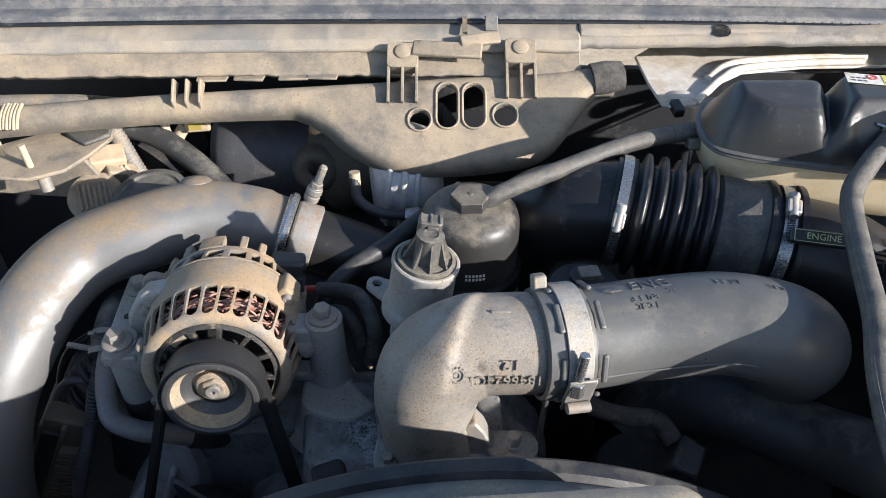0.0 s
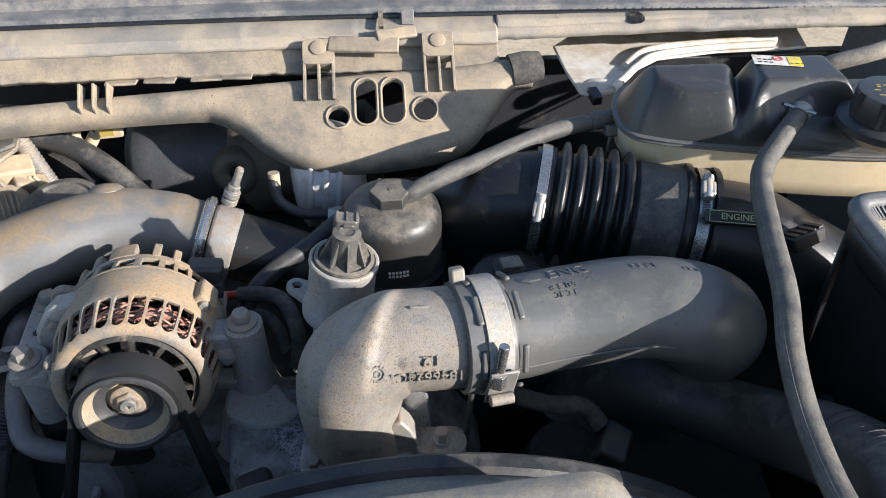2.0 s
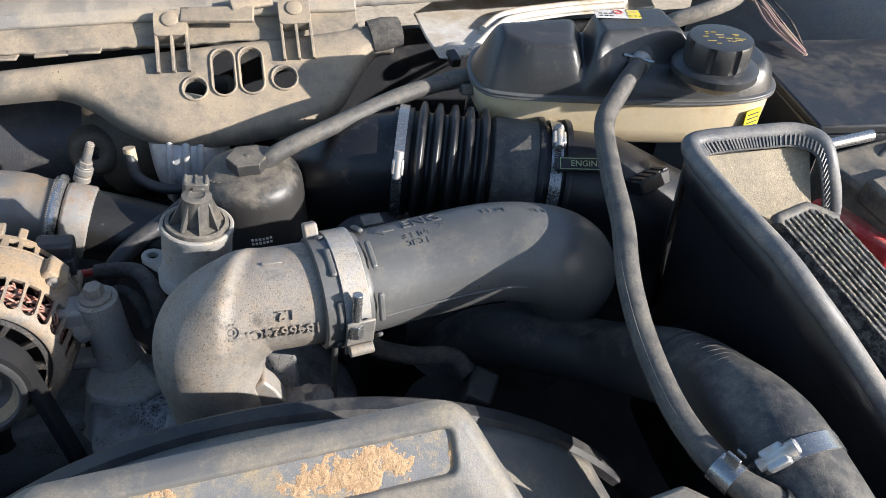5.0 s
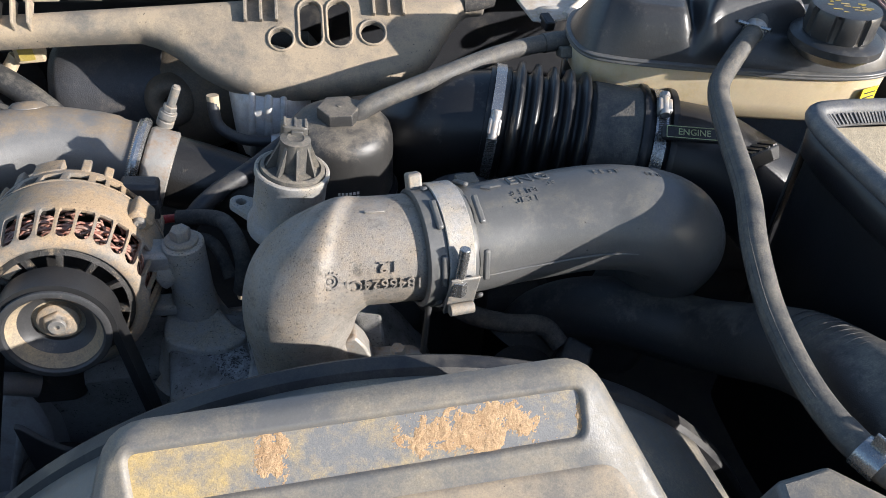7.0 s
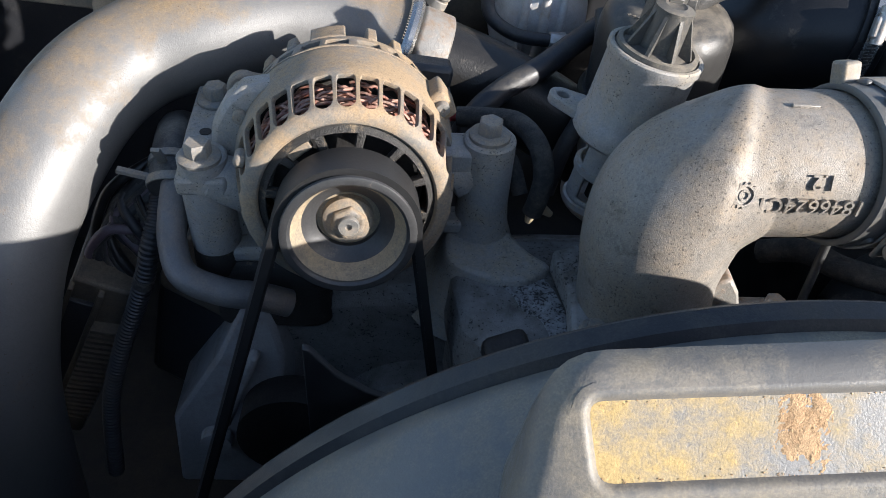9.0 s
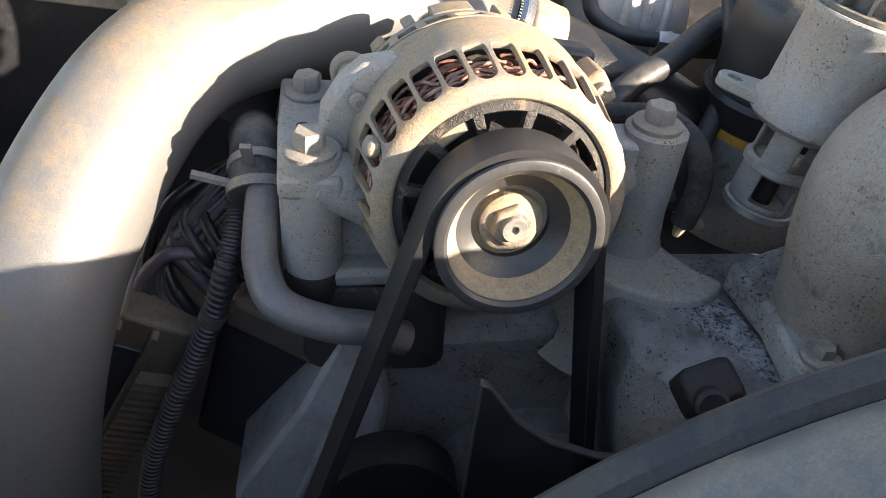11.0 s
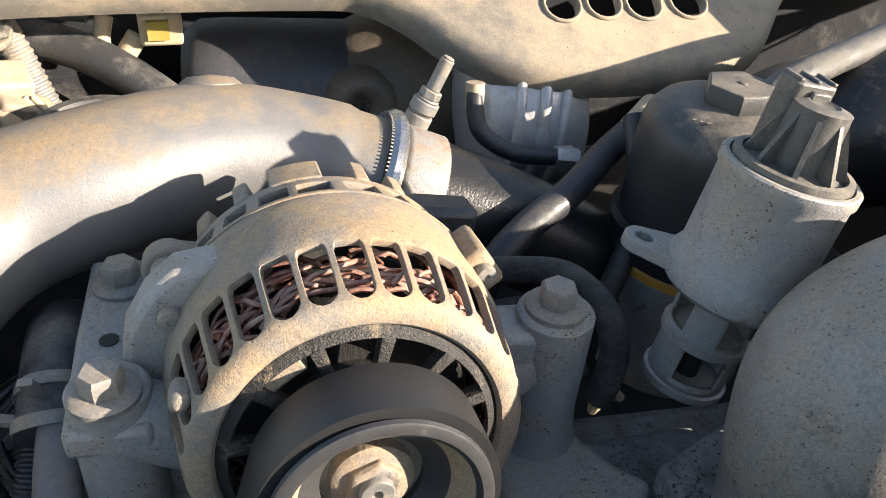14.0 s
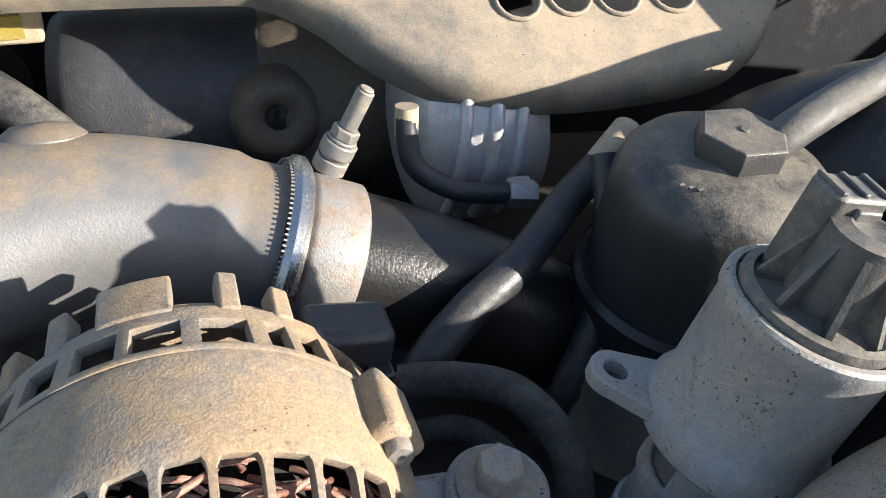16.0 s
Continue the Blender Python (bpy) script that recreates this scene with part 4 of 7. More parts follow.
def on_duct(x, turn, r):
    """A spot on the duct: x along its run, turn in radians from its top towards the front."""
    wx = 0.125 + 0.983 * x
    for a, b in zip(duct_path, duct_path[1:]):
        if a.x <= wx <= b.x:
            c0 = a.lerp(b, (wx - a.x) / (b.x - a.x))
            return c0 + (DM.to_3x3() @ Vector((r * math.cos(turn), r * math.sin(turn), 0)))
    return DM @ Vector((r * math.cos(turn), r * math.sin(turn), x))


v, f = lettering("ENG", 0.0180, 0.0011)
part("raised_letters", Shape().add([on_duct(0.049 + a, radians(-13) - b / 0.0447, 0.0447 + c0) for a, b, c0 in v], f), "plastic_duct", duct, "raised moulded letters", smooth=0)
rng = random.Random(17)
for x0, x1, turn, size in ((0.028, 0.050, 8, 0.0050), (0.060, 0.066, 2, 0.0050), (0.030, 0.052, 18, 0.0050), (0.060, 0.076, 19, 0.0058), (0.102, 0.124, -5, 0.0050), (0.144, 0.158, -4, 0.0042)):
    s, x = Shape(), x0
    while x < x1:
        for dx, dt, wx_, wt in rng.sample(((0, 0, 0.12, 1.0), (0.25, 0.4, 0.5, 0.14), (0.25, -0.4, 0.5, 0.14), (0.5, 0, 0.12, 0.8), (0.25, 0, 0.5, 0.14)), 3):
            q = []
            for r in (0.0440, 0.0455):
                q += [on_duct(x + size * (dx + wx_ * i), radians(turn) + size * (dt + wt * j) / 0.0445, r) for i, j in ((-0.5, -0.5), (0.5, -0.5), (0.5, 0.5), (-0.5, 0.5))]
            s.add(q, [(3, 2, 1, 0), (4, 5, 6, 7), (0, 1, 5, 4), (1, 2, 6, 5), (2, 3, 7, 6), (3, 0, 4, 7)])
        x += size * rng.uniform(0.95, 1.5)
    part("raised_mark", s, "plastic_duct", duct, "row of small raised marks", smooth=0)
part("mould_seam", Shape().tube([p + Vector((0, -0.0455, -0.0015)) for p in duct_path[4:28]], 0.0009, 6), "plastic_duct", duct, "thin mould seam")
v = [(0.007, 0.0), (0.014, 0.0045), (0.014, 0.0015), (0.024, 0.0015), (0.024, -0.0015), (0.014, -0.0015), (0.014, -0.0045)]
s = Shape()
vv = []
for rr in (0.0436, 0.0460):
    vv += [on_duct(a, radians(-9) + b / 0.044, rr) for a, b in v]
s.add(vv, [tuple(range(7)), tuple(range(13, 6, -1))] + [(i, (i + 1) % 7, 7 + (i + 1) % 7, 7 + i) for i in range(7)])
part("raised_arrow", s, "plastic_duct", duct, "raised arrow")
for x in (-0.038, -0.004):
    for a in (75, 20, 130, 200, 270, 330):
        m = DM @ Matrix.Rotation(radians(a), 4, "Z") @ Matrix.Translation((0.047, 0, x))
        part("bead", Shape().box(m, 0.004, 0.026, 0.0055), "plastic_duct", duct, bevel=0.0018)
clamp = thing("duct_clamp", (0.103, 0.447, 1.122), "wide steel band clamp with a tee bolt on the duct joint", "clamp")
CMB = along((0.101, 0.4475, 1.122), DD, (0, 0, 1))
part("sleeve_end", Shape().lathe([(0.0445, -0.026), (0.0478, -0.024), (0.0484, -0.012), (0.0484, 0.010), (0.0478, 0.014), (0.0458, 0.016)], CMB, 56, caps=False), "plastic_duct", clamp, "black rubber sleeve end", solid=0.002)
part("band", Shape().lathe([(0.0487, -0.0105), (0.0507, -0.0105), (0.0507, 0.0105), (0.0487, 0.0105)], CMB, 64, caps=False, loop=True), "alu_grey", clamp, "wide dusty steel band", bevel=0.0006)
m = CMB @ Matrix.Rotation(radians(100), 4, "Z") @ Matrix.Translation((0.0525, 0.0, 0))
part("strap", Shape().box(m, 0.003, 0.042, 0.024), "steel_dusty", clamp, "folded strap end", bevel=0.0012)
m = CMB @ Matrix.Rotation(radians(104), 4, "Z") @ Matrix.Translation((0.059, 0.006, 0.0))
part("trunnion", Shape().lathe([(0.0048, -0.010), (0.0048, 0.010)], m, 18), "steel_dusty", clamp, "steel trunnion", bevel=0.0008)
s = Shape().tube([(0.106, 0.393, 1.118), (0.107, 0.395, 1.130)], 0.0068, 6)
s.tube([(0.107, 0.395, 1.126), (0.1105, 0.399, 1.158)], 0.0042, 12)
part("tee_bolt", s, "steel_bright", clamp, "bright threaded tee bolt", bevel=0.0005)
part("tab", Shape().box(pose(0.080, 0.470, 1.168, -25, 0, 10), 0.012, 0.012, 0.016), "steel_dusty", clamp, bevel=0.002)

# ---- exhaust gas valve ----
GA = Vector((0.16, 0.02, 1.0)).normalized()
GM = along((-0.0345, 0.517, 1.030), GA, (1, 0, 0))
egr = thing("exhaust_gas_valve", (-0.0345, 0.517, 1.02), "grey cast exhaust gas valve with a ribbed black motor cap", "valve")
part("body", Shape().lathe([(0.019, 0.055), (0.0310, 0.057), (0.0338, 0.060), (0.0340, 0.0685), (0.0315, 0.0725), (0.0303, 0.075), (0.0298, 0.116), (0.0312, 0.118), (0.0312, 0.1225), (0.0300, 0.1235), (0.0280, 0.1235), (0.0275, 0.1205), (0.0, 0.1205)], GM, 56), "alu_grey", egr, "grey cast valve body")
s = Shape()
ear_c = GM.inverted() @ Vector((-0.064, 0.541, 1.099))
d = Vector((ear_c.x, ear_c.y)).normalized()
nrm = Vector((-d.y, d.x))
pts = [d * 0.030 + nrm * 0.014, d * 0.030 - nrm * 0.014] + [d * (ear_c.xy.length) + (d * math.cos(t) + nrm * math.sin(t)) * 0.010 for t in [radians(-90 + 18 * k) for k in range(11)]]
hole = [d * ear_c.xy.length + Vector((math.cos(radians(30 * k)), math.sin(radians(30 * k)))) * 0.0048 for k in range(12)]
bm = bmesh.new()
loops = []
for z in (0.0615, 0.0685):
    loops.append(([bm.verts.new((p.x, p.y, z)) for p in pts], [bm.verts.new((p.x, p.y, z)) for p in hole]))
for a, b in ((loops[0][0], loops[1][0]), (loops[0][1], loops[1][1])):
    for i in range(len(a)):
        bm.faces.new((a[i], a[(i + 1) % len(a)], b[(i + 1) % len(a)], b[i]))
for o_, h_ in loops:
    es = []
    for vs in (o_, h_):
        es += [bm.edges.get((vs[i], vs[(i + 1) % len(vs)])) for i in range(len(vs))]
    bmesh.ops.triangle_fill(bm, use_beauty=True, edges=es)
bm.verts.index_update()
s.add([GM @ v.co for v in bm.verts], [[v.index for v in f.verts] for f in bm.faces])
bm.free()
part("ear", s, "alu_grey", egr, "flat ear with a bolt hole", bevel=0.001)


def cage(h0, h1, r, spans):
    s, n = Shape(), 72
    prof = [(r, h0), (r, h0 + 0.004), (r, h1 - 0.004), (r, h1)]
    v = []
    for rr, h in prof:
        v += [GM @ Vector((rr * math.cos(2 * math.pi * j / n), rr * math.sin(2 * math.pi * j / n), h)) for j in range(n)]
    f = []
    for i in range(3):
        for j in range(n):
            a = (j + 0.5) * 360 / n
            if i == 1 and any((a - lo) % 360 < (hi - lo) for lo, hi in spans):
                continue
            f.append((i * n + j, i * n + (j + 1) % n, (i + 1) * n + (j + 1) % n, (i + 1) * n + j))
    return s.add(v, f)


part("upper_cage", cage(0.030, 0.056, 0.0205, [(250, 330), (20, 90), (130, 200)]), "alu_grey", egr, "windowed neck", solid=0.003)
part("lower_cage", cage(0.004, 0.030, 0.0200, [(215, 285), (300, 350), (60, 140)]), "alu_grey", egr, "windowed lower cage", solid=0.003)
s = Shape()
for h, r in ((0.030, 0.0222), (0.0015, 0.0218)):
    s.lathe([(r - 0.003, h - 0.003), (r, h - 0.002), (r, h + 0.002), (r - 0.003, h + 0.003)], GM, 44)
part("ring", s, "steel", egr, "sealing rings")
part("stem", Shape().tube([GM @ Vector((0, 0, 0.0)), GM @ Vector((0, 0, 0.058))], 0.006, 14), "dark", egr)
cap = part("motor_cap", Shape().lathe([(0.027, 0.122), (0.0265, 0.126), (0.0235, 0.1265), (0.0225, 0.124), (0.014, 0.126), (0.0125, 0.150), (0.0, 0.150)], GM, 40), "plastic_cap", egr, "dusty black motor cap")
for k in range(8):
    m = GM @ Matrix.Rotation(radians(45 * k + 10), 4, "Z")
    w = 0.0011
    v = []
    for sy in (-w, w):
        v += [m @ Vector((x, sy, z)) for x, z in ((0.011, 0.123), (0.0225, 0.1235), (0.0225, 0.1255), (0.0125, 0.149))]
    part("rib", Shape().add(v, [(0, 1, 2, 3), (7, 6, 5, 4), (0, 4, 5, 1), (1, 5, 6, 2), (2, 6, 7, 3), (3, 7, 4, 0)]), "plastic_cap", cap)
s = Shape().lathe([(0.010, 0.148), (0.0125, 0.149), (0.0125, 0.152), (0.007, 0.1535), (0.0055, 0.1525), (0.0, 0.1525)], GM, 28)
part("boss", s, "plastic_cap", cap, "round boss with concentric rings")
m = GM @ Matrix.Translation((-0.001, 0.014, 0.144))
part("plug_socket", Shape().prism(round_rect(0.022, 0.015, 0.004), -0.024, 0.015, m), "plastic_cap", egr, "dusty black plug socket", bevel=0.0015)
part("latch", Shape().box(m @ Matrix.Translation((0.002, -0.008, 0.006)), 0.010, 0.003, 0.012), "plastic_cap", egr, bevel=0.001)
part("socket_mouth", Shape().box(m @ Matrix.Translation((0.0110, 0.0, 0.0095)), 0.0012, 0.009, 0.006), "print_black", egr, "dark opening in the plug socket")
for x in (-0.0085, 0.0, 0.0085):
    part("socket_ridge", Shape().box(m @ Matrix.Translation((x, 0.0, 0.0155)), 0.0022, 0.013, 0.0016), "plastic_cap", egr, bevel=0.0005)

# ---- oil filter ----
OX, OY = 0.0285, 0.634
oil = thing("oil_filter_housing", (OX, OY, 1.0), "dusty black oil filter cap on a grey cast housing", "oil filter")
OM = pose(OX, OY, 0)
lid = part("cap", Shape().lathe([(0.0525, 1.048), (0.0525, 1.100), (0.0520, 1.110), (0.0495, 1.119), (0.0440, 1.1255), (0.034, 1.1295), (0.0, 1.132)], OM, 64), "filter_cap", oil, "dusty black plastic cap")
hexr = [(0.0218 * math.cos(radians(60 * i + 2)), 0.0218 * math.sin(radians(60 * i + 2))) for i in range(6)]
s = Shape().rings([[OM @ Vector((x, y, 1.126)) for x, y in hexr], [OM @ Vector((x, y, 1.1410)) for x, y in hexr], [OM @ Vector((x * 0.96, y * 0.96, 1.1420)) for x, y in hexr]])
s.lathe([(0.0025, 1.1415), (0.0025, 1.1427), (0.0, 1.1427)], OM, 14)
part("hexagon", s, "filter_cap", lid, "hexagon for the wrench", bevel=0.0006)
part("collar", Shape().lathe([(0.0525, 1.030), (0.0575, 1.032), (0.0580, 1.050), (0.0550, 1.054), (0.0525, 1.054)], OM, 64), "plastic_black", oil, "black ribbed collar")
part("seal", Shape().lathe([(0.0545, 1.022), (0.0562, 1.024), (0.0562, 1.029), (0.0545, 1.031)], OM, 64), "orange_ring", oil, "orange sealing ring")
part("housing", Shape().lathe([(0.048, 0.86), (0.053, 0.88), (0.055, 0.97), (0.0565, 1.024), (0.050, 1.024)], OM, 56), "alu_grey", oil, "grey cast housing")
s = Shape()
for k in range(5):
    s.box(pose(OX - 0.030, OY - 0.018 - 0.003 * (k % 3), 1.1285, 12, 6, 20) @ Matrix.Translation((0.004 * (k - 2), 0, 0)), 0.003, 0.0012, 0.0008)
s.lathe([(0.0052, 0), (0.0058, 0.0006), (0.0052, 0.001), (0.0046, 0.0006)], along((OX - 0.005, OY - 0.031, 1.1275), (0, -0.25, 1)), 20, caps=False, loop=True)
part("moulded_mark", s, "filter_cap", lid)
s = Shape()
for k in range(6):
    th = radians(-95 + 4 * k)
    for z in (1.070, 1.075):
        s.box(pose(OX + 0.0527 * math.cos(th), OY + 0.0527 * math.sin(th), z, 0, 0, math.degrees(th)), 0.0006, 0.0024, 0.0028)
part("print", s, "white_label", lid, "small white print")

# ---- fuel filter cap behind the duct ----
ff = thing("fuel_filter_cap", (0.139, 0.548, 1.09), "round black fuel filter cap with a square socket", "filter cap")
FM = pose(0.139, 0.548, 0)
part("cap", Shape().lathe([(0.036, 1.02), (0.037, 1.06), (0.040, 1.075), (0.038, 1.090), (0.034, 1.094), (0.016, 1.095), (0.016, 1.108), (0.0, 1.108)], FM, 48), "plastic_black", ff, "black cap")
part("socket", Shape().box(pose(0.141, 0.548, 1.110, 0, 0, 8), 0.020, 0.016, 0.006), "plastic_cap", ff, bevel=0.001)
part("body", Shape().lathe([(0.036, 0.85), (0.036, 1.022)], FM, 40), "dark", ff)

# ---- intake tube and bellows ----
intake = thing("air_intake_tube", (0.2, 0.66, 1.09), "black rubber air intake tube with a glossy bellows", "air tube")
IA, IB = Vector((0.185, 0.655, 1.105)), Vector((0.352, 0.612, 1.092))
ID = (IB - IA).normalized()
IM = along(IA, ID, (0, 0, 1))
part("inlet_pipe", Shape().tube(spline([(0.195, 0.655, 1.104), (0.15, 0.665, 1.098), (0.110, 0.688, 1.070), (0.088, 0.71, 1.02), (0.078, 0.73, 0.95)], 6), 0.055, 40), "rubber", intake, "black moulded pipe to the turbocharger", smooth=60)
prof = [(0.057, -0.008), (0.0585, 0.012)]
h = 0.014
for k in range(5):
    prof += [(0.0545, h), (0.0555, h + 0.003), (0.0655, h + 0.006), (0.0665, h + 0.0085), (0.0655, h + 0.011), (0.0555, h + 0.0145)]
    h += 0.0165
prof += [(0.0570, h + 0.001), (0.0575, h + 0.004), (0.0575, 0.172)]
part("bellows", Shape().lathe(prof, IM, 64), "rubber", intake, "glossy black bellows", smooth=70)
part("cuff", Shape().lathe([(0.0585, 0.098), (0.0590, 0.100), (0.0590, 0.142), (0.0605, 0.146), (0.0605, 0.150)], IM, 56, caps=False), "rubber_dusty", intake, "dusty smooth cuff", solid=0.002)
for h0 in (0.145, 0.173):
    part("ring", Shape().lathe([(0.058, h0 - 0.001), (0.064, h0), (0.0645, h0 + 0.003), (0.064, h0 + 0.006), (0.058, h0 + 0.007)], IM, 56), "rubber", intake, "black rubber ring")
part("meter_pipe", Shape().tube([IA + ID * 0.17, IA + ID * 0.22, IA + ID * 0.30 + Vector((0, -0.01, -0.03)), IA + ID * 0.36 + Vector((0, -0.02, -0.09))], 0.054, 40), "plastic_black", intake, "black plastic meter pipe", smooth=60)
c1 = thing("hose_clamp", tuple(IA), "bright steel worm clamp round the bellows", "clamp", "hose clamps on the intake")
worm_clamp(c1, IM @ Matrix.Translation((0, 0, 0.002)), 0.0590, 0.0105, 62)
c2 = thing("hose_clamp", tuple(IA + ID * 0.162), "bright steel worm clamp round the intake cuff", "clamp", "hose clamps on the intake")
worm_clamp(c2, IM @ Matrix.Translation((0, 0, 0.163)), 0.0598, 0.012, 18)
sticker = thing("engine_sticker", (0.352, 0.553, 1.148), "black strip with green engine lettering on the meter pipe", "sticker")
SM = Matrix.Translation((0.358, 0.556, 1.146)) @ Matrix.Rotation(radians(-12), 4, "Z") @ Matrix.Rotation(radians(38), 4, "X")
part("strip", Shape().box(SM, 0.060, 0.015, 0.008), "plastic_black", sticker, bevel=0.003)
v, f = lettering("ENGINE", 0.0088, 0.0002)
part("letters", Shape().add([SM @ Vector((a, b, c + 0.0044)) for a, b, c in v], f), "print_green", sticker, "pale green letters", smooth=0)
s = Shape()
for x0, y0, w, h_ in ((0, 0.0055, 0.052, 0.0006), (0, -0.0055, 0.052, 0.0006), (-0.026, 0, 0.0006, 0.011), (0.026, 0, 0.0006, 0.011)):
    s.box(SM @ Matrix.Translation((x0, y0, 0.0042)), w, h_, 0.0006)
part("border", s, "print_green", sticker)

# ---- coolant tank ----
tank = thing("coolant_tank", (0.42, 0.68, 1.10), "coolant expansion tank, black above and yellowed translucent below", "coolant tank")
seam = [(0.279, 0.664), (0.300, 0.651), (0.331, 0.641), (0.388, 0.627), (0.446, 0.614), (0.505, 0.604), (0.556, 0.602), (0.590, 0.614), (0.606, 0.642), (0.604, 0.684), (0.578, 0.728), (0.50, 0.757), (0.40, 0.775), (0.31, 0.772), (0.280, 0.740), (0.271, 0.695)]
SEAM = spline2(seam, 8)
s = Shape()
low = [(inset(SEAM, 0.004), 1.175), (inset(SEAM, 0.006), 1.140), (inset(SEAM, 0.010), 1.122), (inset(SEAM, 0.024), 1.112), (inset(SEAM, 0.045), 1.106)]
s.rings([[(x, y, z) for x, y in p] for p, z in low])
part("lower_shell", s, "tank_clear", tank, "yellowed translucent lower shell", smooth=60)
s = Shape().rings([[(x, y, z) for x, y in p] for p, z in ((inset(SEAM, 0.004), 1.1715), (SEAM, 1.1725), (SEAM, 1.1745), (inset(SEAM, 0.0006), 1.1755), (SEAM, 1.1765), (SEAM, 1.1780), (inset(SEAM, 0.004), 1.1790))])
part("seam", s, "plastic_duct", tank, "welded seam flange", bevel=0.0006)


def smoothstep(a, b, x):
    u = min(1.0, max(0.0, (x - a) / (b - a)))
    return u * u * (3 - 2 * u)


def tank_top(x, y, deep):
    """Height over the seam: two steep-sided domes with a deep valley between, and a low shoulder under the filler."""
    width = 0.021 + 0.024 * (1 - smoothstep(0.285, 0.330, x))
    rise = 1 - (1 - min(1.0, deep / width)) ** 2.5
    cut_ = smoothstep(0.384, 0.408, x)
    low = max(cut_ * (1 - smoothstep(0.634, 0.660, y)), smoothstep(0.482, 0.508, x))
    high = 0.050 + 0.012 * cut_ + 0.006 * smoothstep(0.64, 0.72, y) * (1 - cut_)
    high = (high * (1 - low) + 0.0290 * low) * (1 - 0.72 * smoothstep(0.700, 0.765, y))
    valley = math.exp(-((x - 0.381 - 0.30 * (y - 0.65)) / 0.0085) ** 2) * 0.021 * (1 - 0.45 * low)
    return 1.177 + rise * max(0.010, high - valley)


mid = (0.415, 0.672)
FINE = spline2(seam, 18)
edge_ = np.array(FINE)
rim = inset(FINE, 0.0035)
rings = []
for k in range(84):
    q = 1 - (k / 83) * 0.985
    ring_ = []
    for x, y in rim:
        px, py = mid[0] + (x - mid[0]) * q, mid[1] + (y - mid[1]) * q
        deep = float(np.sqrt(((edge_ - (px, py)) ** 2).sum(1)).min()) - 0.0035
        ring_.append((px, py, tank_top(px, py, max(0.0, deep))))
    rings.append(ring_)
part("upper_shell", Shape().rings(rings, cap0=False), "plastic_tank", tank, "black upper shell with two domes", smooth=80)
part("filler_flange", Shape().lathe([(0.030, 1.200), (0.0435, 1.212), (0.0435, 1.219), (0.040, 1.222), (0.028, 1.223)], pose(0.505, 0.607, 0), 56), "plastic_tank", tank, "black filler flange")
s = Shape()
n = 96
rings = []
for z, r0 in ((1.222, 0.0305), (1.226, 0.0325), (1.246, 0.0325), (1.249, 0.0312), (1.2495, 0.028)):
    rings.append([(0.503 + (r0 - (0.0032 if (j % 12) < 3 and 1.222 < z < 1.249 else 0)) * math.cos(2 * math.pi * j / n), 0.606 + (r0 - (0.0032 if (j % 12) < 3 and 1.222 < z < 1.249 else 0)) * math.sin(2 * math.pi * j / n), z) for j in range(n)])
s.rings(rings)
lid = part("filler_cap", s, "plastic_tank", tank, "ribbed black filler cap with gold print", smooth=30)
s = Shape()
rng = random.Random(8)
for k in range(16):
    a, b = rng.uniform(-0.018, 0.018), rng.uniform(-0.014, 0.014)
    s.box(pose(0.503 + a, 0.606 + b, 1.2497, 0, 0, -14), rng.uniform(0.003, 0.009), 0.0013, 0.0006)
part("print", s, "print_gold", lid, "faded gold print")
lab = thing("tank_label", (0.445, 0.73, 1.239), "white and yellow warning label on the coolant tank", "label")
lift_ = [tank_top(0.429, y, 0.05) for y in (0.684, 0.693, 0.702)]
LMX = Matrix.Translation((0.429, 0.693, lift_[1] + 0.0012)) @ Matrix.Rotation(radians(-12), 4, "Z") @ Matrix.Rotation(math.atan((lift_[2] - lift_[0]) / 0.018), 4, "X")
part("sheet", Shape().box(LMX, 0.048, 0.020, 0.0008), "white_label", lab)
part("yellow_field", Shape().box(LMX @ Matrix.Translation((0.0175, 0, 0.0004)), 0.0135, 0.020, 0.0008), "yellow", lab, "yellow field")
s = Shape().lathe([(0.0042, 0), (0.0056, 0.0004), (0.0042, 0.0008)], LMX @ Matrix.Translation((0.001, 0.0035, 0.0004)), 24, caps=False, loop=True)
s.box(LMX @ Matrix.Translation((0.001, 0.0035, 0.0006)) @ Matrix.Rotation(radians(35), 4, "Z"), 0.010, 0.0013, 0.0006)
part("red_symbol", s, "print_red", lab, "red round symbol")
s = Shape()
for k in range(9):
    s.box(LMX @ Matrix.Translation((-0.018 + 0.0055 * (k % 3) * 1.0 + (0.031 if k > 5 else 0), -0.006 + 0.006 * (k // 3 % 2), 0.0007)), 0.0035, 0.0016, 0.0006)
part("small_print", s, "print_black", lab)
lab = thing("tank_label", (0.565, 0.60, 1.15), "small yellow label on the translucent tank side", "label")
LM2 = Matrix.Translation((0.5690, 0.6065, 1.146)) @ Matrix.Rotation(radians(20), 4, "Z") @ Matrix.Rotation(radians(88), 4, "X")
part("sheet", Shape().box(LM2, 0.024, 0.030, 0.0008), "yellow", lab)
s = Shape()
for k in range(5):
    s.box(LM2 @ Matrix.Translation((0, -0.010 + 0.005 * k, 0.0006)), 0.017, 0.0014, 0.0006)
part("small_print", s, "print_black", lab)

